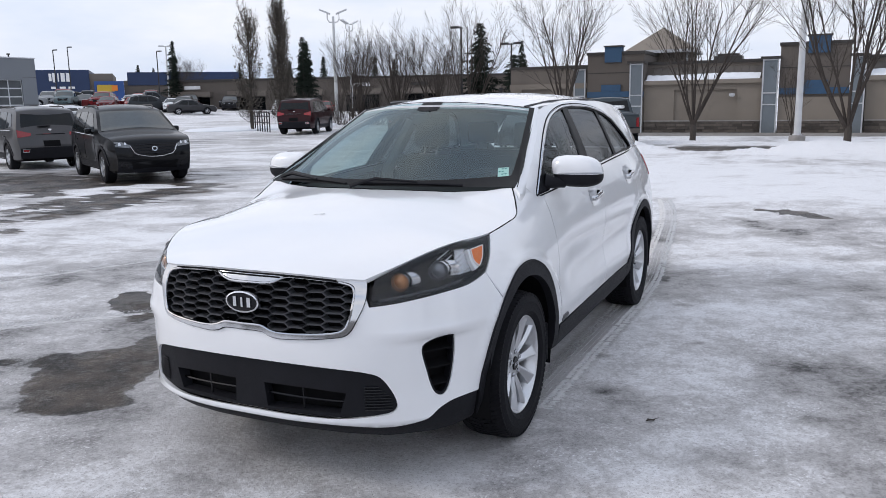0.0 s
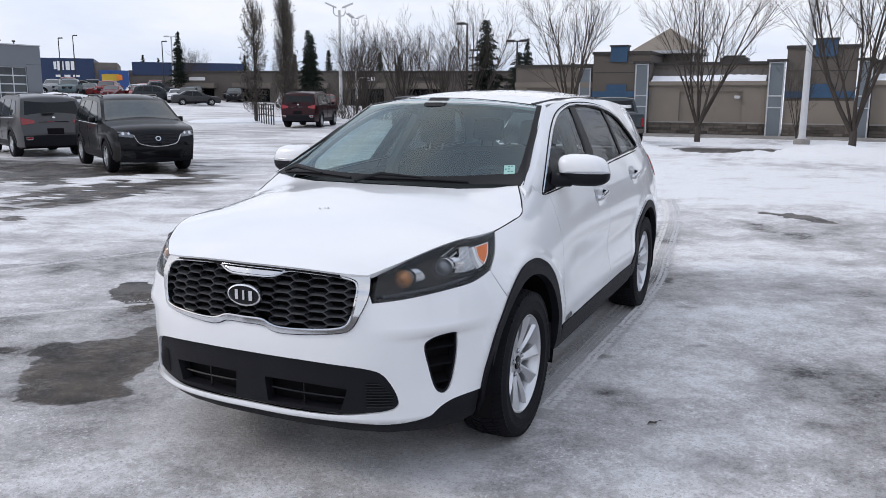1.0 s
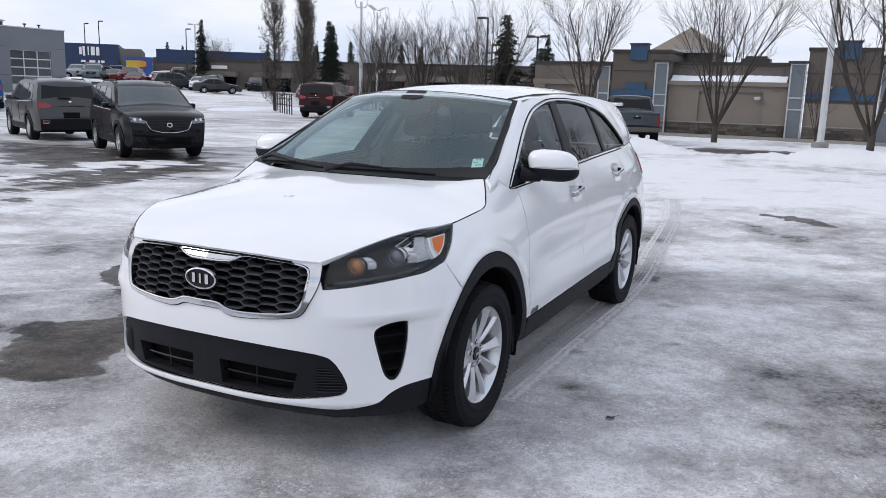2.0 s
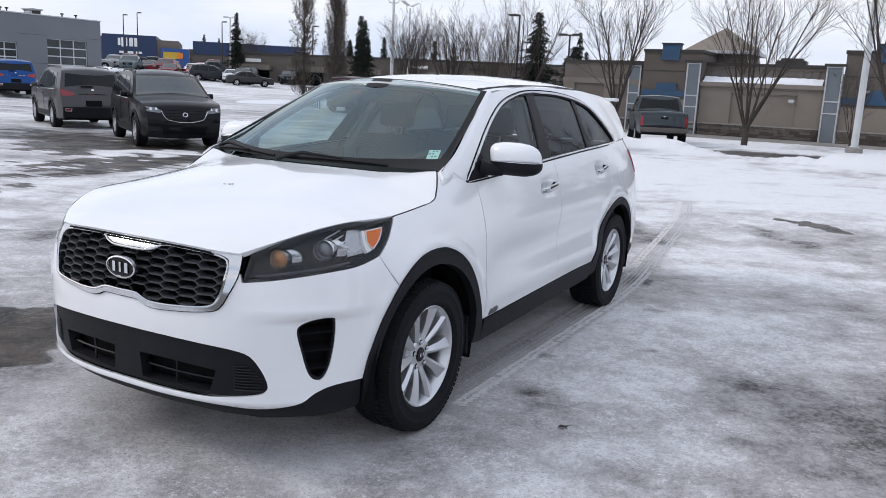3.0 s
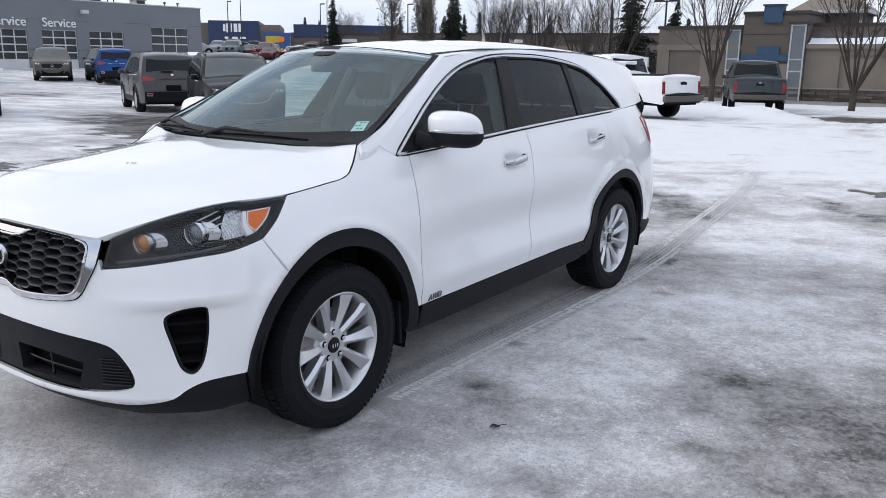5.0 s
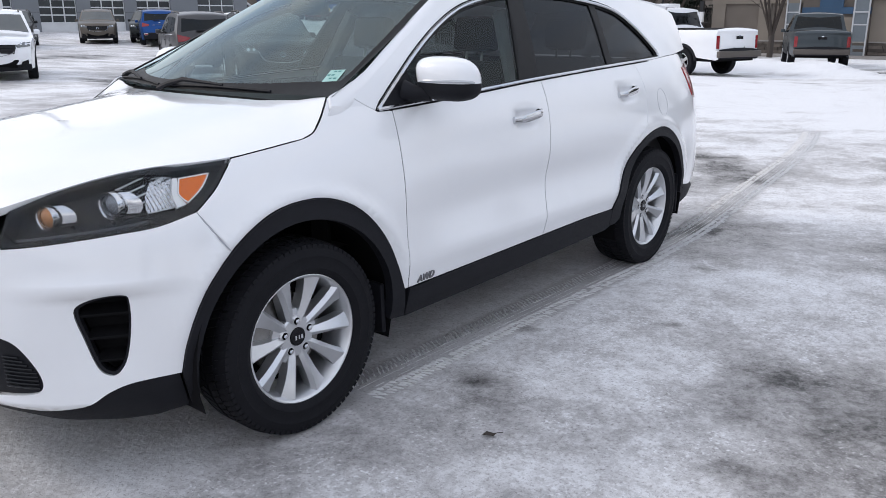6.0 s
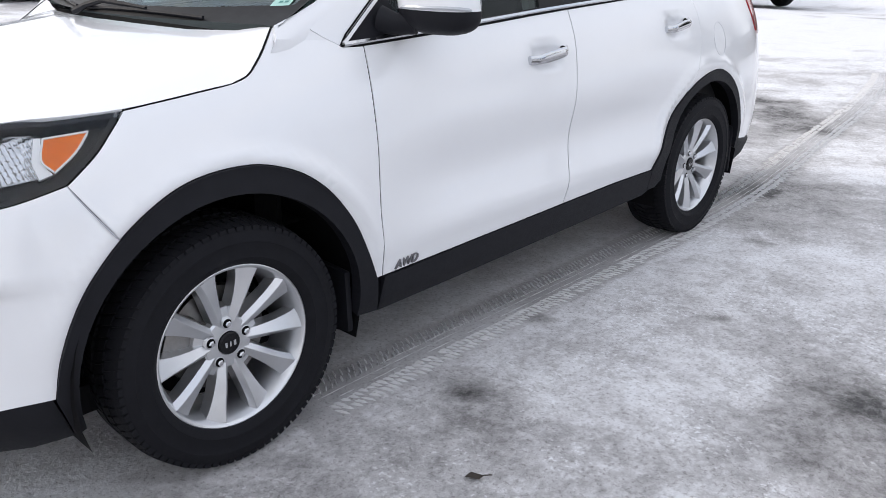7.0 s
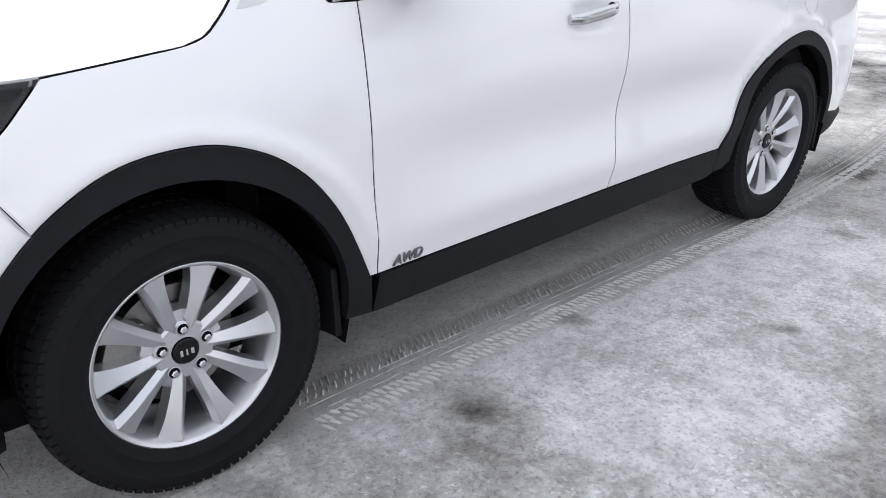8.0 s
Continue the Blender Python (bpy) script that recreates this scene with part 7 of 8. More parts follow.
# headlamps
for s, mir in both_sides:
    xf = (lambda p: Vector((-p[0], p[1], p[2]))) if mir else Vector
    deep = lambda u, v: tuple(Vector(wall(u, v)) + Vector((-0.045, 0.05, 0)))
    lamp = panel("headlamp", inset(LAMP, 0.002), deep, "gloss_black", car, "dark headlamp with twin projectors and amber corner", cell=0.03, thick=0, mirror=mir)
    panel("lamp_rim", inset(LAMP, GAP), lambda u, v: tuple(Vector(wall(u, v)) + Vector((-0.001, 0.001, 0))), "gloss_black", lamp, holes=[inset(LAMP, 0.012)], cell=0.03, thick=0.06, mirror=mir)
    panel("lens", inset(LAMP, GAP), wall, "clear_lens", lamp, "clear lens cover", cell=0.03, thick=0, mirror=mir, out=0.001)
    shelf = lambda u, v: tuple(Vector(wall(u, v)) + Vector((-0.022, 0.026, 0)))
    strip_pts = [P(0.60, -0.835, 0.836), P(0.70, -0.76, 0.850), P(0.78, -0.65, 0.862), P(0.835, -0.53, 0.877)]
    sp_ = [tuple(p) for p in spline(strip_pts, 5)]
    bm = bmesh.new()
    add_tube(bm, [xf(shelf(*p)) for p in sp_], 0.006, 6)
    part("marker_strip", bm, "grille_grey", lamp, "grey marker light strip")
    for (cx, cy, cz), r, amber in (((0.648, -0.752, 0.905), 0.036, True), ((0.750, -0.605, 0.932), 0.040, False)):
        c = Vector(wall(*P(cx, cy, cz))) + Vector((-0.020, 0.028, 0))
        d = Vector((0.20, -0.98, 0.0)).normalized()
        rot = Matrix.Translation(xf(c)) @ Vector((0, 0, 1)).rotation_difference(Vector((d.x if not mir else -d.x, d.y, d.z))).to_matrix().to_4x4()
        for nm, prof, m_, lb in (("projector_ring", [(-0.04, r * 1.02), (0.006, r * 1.10), (0.009, r * 1.07), (0.006, r * 1.0), (-0.006, r * 0.92)], "lamp_mirror", "chrome projector ring"),
                                 ("projector_eye", [(-0.008, r * 0.94), (0.004, r * 0.78), (0.014, r * 0.45), (0.017, 0.0005)], "lamp_eye", "glass projector eye")):
            bm = bmesh.new()
            add_lathe(bm, prof, "z", n=28)
            bmesh.ops.recalc_face_normals(bm, faces=bm.faces)
            bmesh.ops.transform(bm, matrix=rot, verts=bm.verts)
            part(nm, bm, m_, lamp, lb)
        if amber:
            # painted amber reflection laid over the inner projector's eye
            bm = bmesh.new()
            add_lathe(bm, [(0.0172, r * 0.02), (0.0150, r * 0.40), (0.0075, r * 0.70), (-0.002, r * 0.90)], "z", n=24)
            bmesh.ops.transform(bm, matrix=rot @ Matrix.Translation((0, 0, 0.0015)), verts=bm.verts)
            part("amber_eye", bm, "lamp_bulb", lamp, "amber reflection painted on the projector glass")
        # curved bright shroud on the outer flank
        bm = bmesh.new()
        rows_ = []
        for a in np.linspace(radians(-52), radians(58), 9):
            row_ = []
            for q_, dz in ((1.25, 0.012), (1.55, -0.004), (1.9, -0.028)):
                off_x = r * q_ * math.cos(a) * 1.15
                row_.append(bm.verts.new(xf(c) + Vector(((1 if not mir else -1) * off_x * 0.80, off_x * 0.62 - dz * 0.4, r * 1.22 * math.sin(a)))))
            rows_.append(row_)
        for p_, q_ in zip(rows_, rows_[1:]):
            for j_ in range(2):
                bm.faces.new((p_[j_], p_[j_ + 1], q_[j_ + 1], q_[j_]))
        part("projector_shroud", bm, "lamp_mirror", lamp, "bright curved shroud")
    turn_q = loop_of([P(0.822, -0.392, 0.993), P(0.832, -0.292, 0.998)], [P(0.832, -0.292, 0.998), P(0.846, -0.335, 0.958), P(0.856, -0.392, 0.922)], [P(0.856, -0.392, 0.922), P(0.840, -0.410, 0.950), P(0.822, -0.392, 0.993)])
    panel("amber_corner", turn_q, lambda u, v: tuple(Vector(wall(u, v)) + Vector((-0.008, 0.006, 0))), "amber", lamp, "amber side reflector", cell=0.015, thick=0.02, mirror=mir)
    bm = bmesh.new()
    add_tube(bm, [xf(Vector(wall(*p)) + Vector((-0.007, 0.005, 0))) for p in turn_q + turn_q[:1]], 0.0028, 5, cap=False)
    part("reflector_edge", bm, "sign_white", lamp, "pale reflector edge")
    band_q = loop_of([P(0.818, -0.398, 0.994), P(0.836, -0.414, 0.950), P(0.853, -0.398, 0.918)], [P(0.853, -0.398, 0.918), P(0.848, -0.428, 0.910)], [P(0.848, -0.428, 0.910), P(0.826, -0.430, 0.948), P(0.812, -0.412, 0.995)], [P(0.812, -0.412, 0.995), P(0.818, -0.398, 0.994)])
    panel("corner_band", band_q, lambda u, v: tuple(Vector(wall(u, v)) + Vector((-0.010, 0.009, 0))), "sign_white", lamp, "white bezel band", cell=0.02, thick=0.02, mirror=mir)
    bowl_q = loop_of([P(0.790, -0.478, 0.998), P(0.808, -0.418, 0.996)], [P(0.808, -0.418, 0.996), P(0.824, -0.434, 0.948), P(0.844, -0.436, 0.908)], [P(0.844, -0.436, 0.908), P(0.822, -0.525, 0.898)], [P(0.822, -0.525, 0.898), P(0.803, -0.515, 0.945), P(0.790, -0.478, 0.998)])

    def pleat(u, v):
        w = 0.0045 * abs(((u * 150 + v * 60) % 2) - 1) + 0.003 * abs(((v * 130 - u * 40) % 2) - 1)
        return tuple(Vector(wall(u, v)) + Vector((-0.024 - w, 0.022 + w, 0)))

    panel("corner_reflector", bowl_q, pleat, "lamp_mirror", lamp, "ribbed bright reflector", cell=0.005, thick=0, mirror=mir)
    for k in range(4):
        bm = bmesh.new()
        add_tube(bm, [xf(Vector(wall(plan_s(0.75, -0.585) + 0.10 * t_, 0.905 + 0.022 * k + 0.03 * t_)) + Vector((-0.03, 0.03, 0))) for t_ in (0, 0.5, 1)], 0.003, 5)
        part("reflector_fin", bm, "lamp_glass", lamp)

# wings, doors, quarters
hood_line = [P(0.818, -0.196, 1.035), P(0.827, 0.0, 1.055), P(0.83, 0.135, 1.073), P(0.808, 0.205, 1.112), P(0.758, 0.30, 1.194)]
k_tip = max(range(len(LAMP)), key=lambda i: -abs(LAMP[i][0] - hood_line[0][0]) - abs(LAMP[i][1] - 1.035))
wing = [tuple(p) for p in spline(hood_line, 5)] + [Y(0.40, 1.172), Y(0.47, 1.147), Y(0.50, 1.128)] + door_f + arch_f[arch_cut:][::-1] + LAMP[k_tip:k0 + 1][::-1][:-1]
belt = [Y(0.50, 1.128), Y(0.945, 1.152), Y(1.3, 1.168), Y(1.645, 1.187), Y(2.1, 1.205), Y(2.66, 1.225)]
sill_line = [Y(0.537, 0.418), Y(0.95, 0.425), Y(1.545, 0.436), Y(1.92, 0.443), Y(2.245, 0.44)]
rear_seam = [Y(2.66, 1.225), Y(2.69, 1.10), Y(2.665, 0.96), Y(2.60, 0.85), Y(2.54, 0.775)]
rs = [tuple(p) for p in spline(rear_seam, 4)]
cut_r = min(range(len(arch_r)), key=lambda i: abs(arch_r[i][0] - rs[-1][0]))
front_door = door_f[::-1] + [Y(0.60, 1.131), belt[1], belt[2]] + split + [sill_line[1]]
rear_door = split[::-1] + [belt[4]] + rs + arch_r[:cut_r][::-1] + [sill_line[3]]
tail_s = plan_s(0.72, 3.75)
quarter = rs[::-1] + [Y(3.0, 1.238), Y(3.40, 1.25), P(0.80, 3.62, 1.255), (tail_s, 1.20), (tail_s, 0.40), Y(3.40, 0.40), Y(3.27, 0.42)] + arch_r[cut_r:][::-1]
TAIL = [Y(3.385, 1.165), (plan_s(0.80, 3.66), 1.19), (tail_s + 0.001, 1.15), (tail_s + 0.001, 0.97), (plan_s(0.84, 3.60), 0.955), Y(3.44, 0.985), Y(3.405, 1.08)]
fuel_c = Y(2.887, 0.985)
for s, mir in both_sides:
    panel("front_wing", inset(wing, GAP), wall, "white_paint", car, cell=0.028, mirror=mir)
    fd = panel("front_door", inset(front_door, GAP), wall, "white_paint", car, "white front door", cell=0.024, mirror=mir)
    rd = panel("rear_door", inset(rear_door, GAP), wall, "white_paint", car, "white rear door", cell=0.024, mirror=mir)
    qp = panel("rear_quarter", inset(quarter, GAP), wall, "white_paint", car, holes=[TAIL], cell=0.032, mirror=mir)
    panel("tail_lamp", inset(TAIL, 0.003), wall, "red_lens", car, "red tail lamp", cell=0.03, thick=0.03, mirror=mir, out=0.006)
    if not mir:
        bm = bmesh.new()
        add_tube(bm, [Vector(wall(fuel_c[0] + 0.066 * math.cos(t), fuel_c[1] + 0.080 * math.sin(t))) + Vector((-0.0002, 0, 0)) for t in np.linspace(0, 2 * math.pi, 33)], 0.0013, 4)
        part("fuel_flap_seam", bm, "plate_grey", qp)
    # dark sheet behind the seams, in place of the shade inside
    lin = [Y(0.47, 0.34), Y(2.30, 0.34), Y(2.25, 0.48), Y(2.42, 0.75), Y(2.75, 0.88), Y(3.05, 0.80), Y(3.24, 0.5), (tail_s, 0.45), (tail_s, 1.14), Y(0.56, 1.10), Y(0.1, 1.04), Y(-0.15, 1.0), Y(-0.33, 0.88), Y(-0.2, 0.88), Y(0.1, 0.90), Y(0.35, 0.78), Y(0.47, 0.6)]
    panel("inner_skin", lin, wall, "dark_void", car, cell=0.08, thick=0, mirror=mir, out=-0.024)
    # black cladding
    inner_f = [(s_at_y(0) + 0.438 * math.cos(t), 0.362 + 0.438 * math.sin(t)) for t in np.linspace(math.pi + 0.20, -0.12, 34)]
    clad_f = [(u, v) for u, v in arch_f] + [Y(0.525, 0.30)] + inner_f[::-1] + [Y(-0.452, 0.255)]
    panel("front_arch_trim", inset(clad_f, 0.0005), wall, "black_plastic", car, "black plastic wheel arch trim", cell=0.03, thick=0.04, mirror=mir, out=0.009)
    inner_r = [(s_at_y(2.78) + 0.43 * math.cos(t), 0.362 + 0.43 * math.sin(t)) for t in np.linspace(math.pi - 0.02, 0.05, 30)]
    clad_r = arch_r + inner_r[::-1] + [Y(2.30, 0.345), Y(2.235, 0.345)]
    panel("rear_arch_trim", inset(clad_r, 0.0005), wall, "black_plastic", car, "black plastic wheel arch trim", cell=0.03, thick=0.04, mirror=mir, out=0.009)
    sill = [Y(0.54, 0.416), *sill_line[1:4], Y(2.24, 0.44), Y(2.30, 0.36), Y(2.2, 0.325), Y(1.6, 0.310), Y(0.9, 0.298), Y(0.53, 0.294)]
    panel("sill_trim", inset(sill, 0.0015), wall, "black_plastic", car, "black plastic sill trim", cell=0.03, thick=0.05, mirror=mir, out=0.007)
    # splash flaps
    xs = -1 if mir else 1
    for y0, z0, z1, name in ((0.425, 0.215, 0.46, "front_flap"), (3.20, 0.21, 0.50, "rear_flap")):
        bm = bmesh.new()
        add_box(bm, 0.72, 0.905, y0 - 0.012, y0 + 0.012, z0, z1, 0.009)
        for v in bm.verts:
            v.co.y += 0.12 * (z1 - v.co.z) ** 2 - 0.05 * (v.co.x - 0.7)
            if v.co.z < z0 + 0.03 and v.co.x > 0.88:
                v.co.z += 0.035
            v.co.x *= xs
        if mir:
            bmesh.ops.reverse_faces(bm, faces=bm.faces)
        part("mud_flap", bm, "black_plastic", car, "black rubber mud flap")
    # wheel wells
    for wy, rad in ((0.0, 0.455), (2.78, 0.45)):
        bm = bmesh.new()
        add_lathe(bm, [(xs * 0.915, rad), (xs * 0.55, rad), (xs * 0.55, 0.05)], "x", (0, wy, 0.37), 40)
        bmesh.ops.delete(bm, geom=[v for v in bm.verts if v.co.z < 0.20], context="VERTS")
        part("wheel_well", bm, "dark_void", car)

# tubes in the seams: dark ones put in the gap's shade, pale ones lighten it
def fill_seam(pts, mir, r=0.0034, deep=0.0042, stuff="dark_void"):
    bm = bmesh.new()
    add_tube(bm, [((-1 if mir else 1) * (p[0] - deep), p[1], p[2] - 0.4 * deep) for p in pts], r, 5)
    bmesh.ops.recalc_face_normals(bm, faces=bm.faces)
    part("seam_seal", bm, stuff, car)


for s, mir in both_sides:
    for line_, r_, deep_, stuff_ in (([tuple(p) for p in spline(hood_line, 6)], 0.0032, 0.0042, "dark_void"), (door_f, 0.0030, 0.0042, "dark_void"), (split, 0.0030, 0.0042, "dark_void"), (rs, 0.0030, 0.0026, "white_paint"), ([LAMP[k0], arch_f[arch_cut]], 0.0020, 0.0020, "plate_grey")):
        if len(line_) == 2:
            (u0, v0), (u1, v1) = line_
            line_ = [(u0 + (u1 - u0) * t, v0 + (v1 - v0) * t) for t in np.linspace(0, 1, 8)]
        fill_seam([wall(*p) for p in line_], mir, r_, deep_, stuff_)

# bonnet
hb = np.linspace(-0.845, 0.305, 24)
hood_r = [(0.0, -0.918), (0.14, -0.915), (0.28, -0.905), (0.42, -0.882)] + [(hood_edge_x(y), y) for y in hb] + [(0.70, 0.298), (0.62, 0.272), (0.45, 0.220), (0.25, 0.172), (0.0, 0.150)]
hood = hood_r + [(-x, y) for x, y in reversed(hood_r[1:-1])]
panel("bonnet", inset(hood, 0.004), bonnet, "white_paint", car, "white bonnet", cell=0.03, thick=0.025)
# dark tube standing in for the shaded gap at the bonnet's front edge
bm = bmesh.new()
add_tube(bm, [Vector(bonnet(x, y)) + Vector((0, -0.004, -0.007)) for x, y in [(-p[0], p[1]) for p in hood_r[3:0:-1]] + hood_r[:4]], 0.0042, 5)
bmesh.ops.recalc_face_normals(bm, faces=bm.faces)
part("seam_seal", bm, "dark_void", car)
under_b = lambda x, y: (lambda p: (p[0], p[1], p[2] - 0.035))(bonnet(x, y))
panel("bonnet_liner", inset(hood, 0.02), under_b, "dark_void", car, cell=0.12, thick=0)
for x, y in ((0.0, -0.345), (-0.026, -0.352), (0.012, -0.338)):
    z = bonnet(x, y)[2]
    tagged(raw("leaf_fleck", [(x - 0.008, y, z + 0.002), (x, y - 0.004, z + 0.004), (x + 0.009, y + 0.002, z + 0.002), (x, y + 0.005, z + 0.003)], [(0, 1, 2, 3)], "bark"), "tiny dark fleck of debris on the bonnet", "debris", "flecks on the bonnet")

# roof, pillars, screens
front_roof = [(0.60 * u, 1.09 - 0.21 * (1 - u * u)) for u in np.linspace(-0.97, 0.97, 25)]
roof_poly = front_roof + [(0.575, 1.3), (0.578, 2.0), (0.572, 2.8), (0.555, 3.3), (0.53, 3.65), (0.50, 3.74), (0.25, 3.78), (-0.25, 3.78), (-0.50, 3.74), (-0.53, 3.65), (-0.555, 3.3), (-0.572, 2.8), (-0.578, 2.0), (-0.575, 1.3)]
panel("roof_skin", inset(roof_poly, 0.002), roof, "white_paint", car, "white roof", cell=0.05, thick=0.02)
panel("roof_lining", inset(roof_poly, 0.03), lambda x, y: (lambda p: (p[0], p[1], p[2] - 0.045))(roof(x, y)), "headliner", car, cell=0.15, thick=0)
DLO = loop_of([(0.505, 1.135), (0.66, 1.243), (0.84, 1.355), (1.04, 1.455), (1.25, 1.528), (1.51, 1.574), (1.75, 1.592), (2.15, 1.589), (2.5, 1.555), (2.72, 1.503), (2.88, 1.412), (3.02, 1.300), (3.055, 1.262)],
              [(3.055, 1.262), (3.05, 1.245), (3.03, 1.240)], [(3.03, 1.240), (2.4, 1.222), (1.63, 1.193), (1.26, 1.175), (0.945, 1.158), (0.505, 1.135)])
frame_poly = [(0.40, 1.186), (0.57, 1.282), (0.765, 1.388), (0.96, 1.486), (1.145, 1.578), (1.3, 1.598), (1.6, 1.616), (2.1, 1.628), (2.6, 1.618), (3.0, 1.598), (3.35, 1.566), (3.62, 1.53), (3.70, 1.50), (3.68, 1.38), (3.62, 1.27), (3.40, 1.252), (3.05, 1.238),
              (2.4, 1.216), (1.63, 1.188), (0.945, 1.152), (0.50, 1.128), (0.44, 1.160)]
PANES = [("front_window", loop_of([(0.69, 1.156), (0.705, 1.255)], [(0.705, 1.255), (0.86, 1.35), (1.05, 1.443), (1.26, 1.516), (1.51, 1.562), (1.655, 1.575)], [(1.655, 1.575), (1.475, 1.198)], [(1.475, 1.198), (1.1, 1.178), (0.69, 1.156)]), "side_glass"),
         ("rear_window", loop_of([(1.645, 1.206), (1.785, 1.580)], [(1.785, 1.580), (2.15, 1.576), (2.425, 1.551)], [(2.425, 1.551), (2.36, 1.233)], [(2.36, 1.233), (2.0, 1.220), (1.645, 1.206)]), "privacy_glass"),
         ("quarter_window", loop_of([(2.425, 1.238), (2.49, 1.542)], [(2.49, 1.542), (2.70, 1.492), (2.86, 1.402), (3.0, 1.292), (3.025, 1.254)], [(3.025, 1.254), (2.425, 1.238)]), "privacy_glass")]
for s, mir in both_sides:
    sg = -1 if mir else 1
    panel("side_frame", inset(frame_poly, 0.0015), glass_side, "white_paint", car, "white pillar and roof rail", holes=[DLO], cell=0.035, thick=0.015, mirror=mir)
    panel("window_frame", DLO, glass_side, "frit", car, "black window frame", holes=[q for _, q, _ in PANES], cell=0.04, thick=0.02, mirror=mir, out=-0.006)
    for nm, q, g_ in PANES:
        ob = panel(nm, inset(q, -0.004), glass_side, g_, car, "tinted side window" if g_ == "privacy_glass" else "clear side window", cell=0.1, thick=0, mirror=mir, out=-0.012)
        ob.visible_shadow = g_ != "side_glass"
    pts = [Vector(glass_side(*p)) for p in DLO] + [Vector(glass_side(*DLO[0]))]
    bm = bmesh.new()
    add_tube(bm, [(sg * (p.x + 0.002), p.y, p.z) for p in pts], 0.0085, 6, cap=False)
    bmesh.ops.recalc_face_normals(bm, faces=bm.faces)
    part("window_chrome", bm, "chrome", car, "chrome window surround")
    out_pts = [Vector(glass_side(*p)) for p in inset(DLO, -0.011)]
    bm = bmesh.new()
    add_tube(bm, [(sg * (p.x + 0.0005), p.y, p.z) for p in out_pts + out_pts[:1]], 0.004, 4, cap=False)
    part("window_seal", bm, "dark_void", car)
    panel("pillar_foot", [(0.37, 1.195), (0.53, 1.142), (0.53, 1.095), (0.37, 1.125)], glass_side, "white_paint", car, cell=0.03, thick=0, mirror=mir, out=-0.003)
    sail = [(0.53, 1.142), (0.74, 1.154), (0.72, 1.262), (0.66, 1.236)]
    panel("mirror_sail", sail, glass_side, "black_plastic", car, "black mirror mount", cell=0.04, thick=0.02, mirror=mir, out=0.004)
    ditch = [(sg * 0.512, 1.155), (sg * 0.535, 1.15), (sg * 0.548, 1.6), (sg * 0.55, 2.4), (sg * 0.535, 3.3), (sg * 0.515, 3.3), (sg * 0.528, 2.4), (sg * 0.526, 1.6)]
    panel("roof_moulding", ditch, roof, "black_plastic", car, "black roof moulding", cell=0.06, thick=0.012, out=0.004)
    # handles
    for nm, y0, y1, z0, z1, dr in (("front", 1.315, 1.555, 1.022, 1.043, fd), ("rear", 2.345, 2.565, 1.064, 1.088, rd)):
        bm = bmesh.new()
        n = 12
        rings = []
        for i in range(n + 1):
            t = i / n
            y, z = y0 + (y1 - y0) * t, z0 + (z1 - z0) * t
            c = Vector(wall(s_at_y(y), z))
            lift = (0.030 + handle_dent(y, z)) * min(1, math.sin(math.pi * min(max(t, 0.02), 0.98)) * 2.4) + 0.002
            hh = 0.0165 + 0.004 * math.sin(math.pi * t)
            rings.append([bm.verts.new((sg * (c.x + lift + 0.010 * math.cos(a)), y, z + hh * math.sin(a))) for a in np.linspace(0, 2 * math.pi, 11)[:-1]])
        for p, q in zip(rings, rings[1:]):
            for k in range(10):
                bm.faces.new((p[k], p[(k + 1) % 10], q[(k + 1) % 10], q[k]))
        bm.faces.new(rings[0])
        bm.faces.new(rings[-1])
        bmesh.ops.recalc_face_normals(bm, faces=bm.faces)
        handle = part("door_handle", bm, "chrome", dr, "chrome pull handle")
        # dark pad behind the rear end, painting the handle's shade on the door
        for t in (0.93,):
            y, z = y0 + (y1 - y0) * t, z0 + (z1 - z0) * t
            c = Vector(wall(s_at_y(y), z))
            bm = bmesh.new()
            add_lathe(bm, [(0.0, 0.0185), (0.003, 0.0175), (0.004, 0.012), (0.0045, 0.0005)], "x", n=20)
            bmesh.ops.transform(bm, matrix=Matrix.Translation((sg * (c.x - 0.001), y, z)) @ Matrix.Diagonal((sg, 1.15, 0.85, 1)), verts=bm.verts)
            part("handle_gasket", bm, "dark_void", handle, "dark pad painting shade behind the handle")
        if nm == "front":
            c = Vector(wall(s_at_y(y1 - 0.02), z1))
            lathe("lock_cylinder", [(sg * 0.0, 0.007), (sg * 0.004, 0.006), (sg * 0.004, 0.0005)], "gloss_black", handle, axis="x", centre=(sg * (c.x + 0.030), y1 - 0.03, z1 - 0.002), n=12)
    # outside mirror
    mr = new("wing_mirror")
    mr.parent = car
    bm = bmesh.new()

    def shell(z_lo, z_hi, grow=1.0):
        rings = []
        for i in range(13):
            t = i / 12
            z = z_lo + (z_hi - z_lo) * t
            tt = (z - 1.245) / 0.088
            k = max(0.0, 1 - abs(tt) ** 3.0) ** 0.42
            cx = 0.965 - 0.018 * tt
            ring = []
            for a in np.linspace(0, 2 * math.pi, 33)[:-1]:
                ca, sa = math.cos(a), math.sin(a)
                wx = 0.138 * (abs(ca) ** 0.62) * (1 if ca > 0 else -1) * (k if ca > 0 else k ** 0.6)
                wy = (0.085 if sa < 0 else 0.045) * (abs(sa) ** 0.7) * (1 if sa > 0 else -1) * k
                ring.append(bm.verts.new((sg * (cx + grow * wx), 0.760 + grow * wy + 0.10 * max(0, wx) * 1.2, z)))
            rings.append(ring)
        for p, q in zip(rings, rings[1:]):
            for j in range(32):
                bm.faces.new((p[j], p[(j + 1) % 32], q[(j + 1) % 32], q[j]))
        bm.faces.new(rings[0])
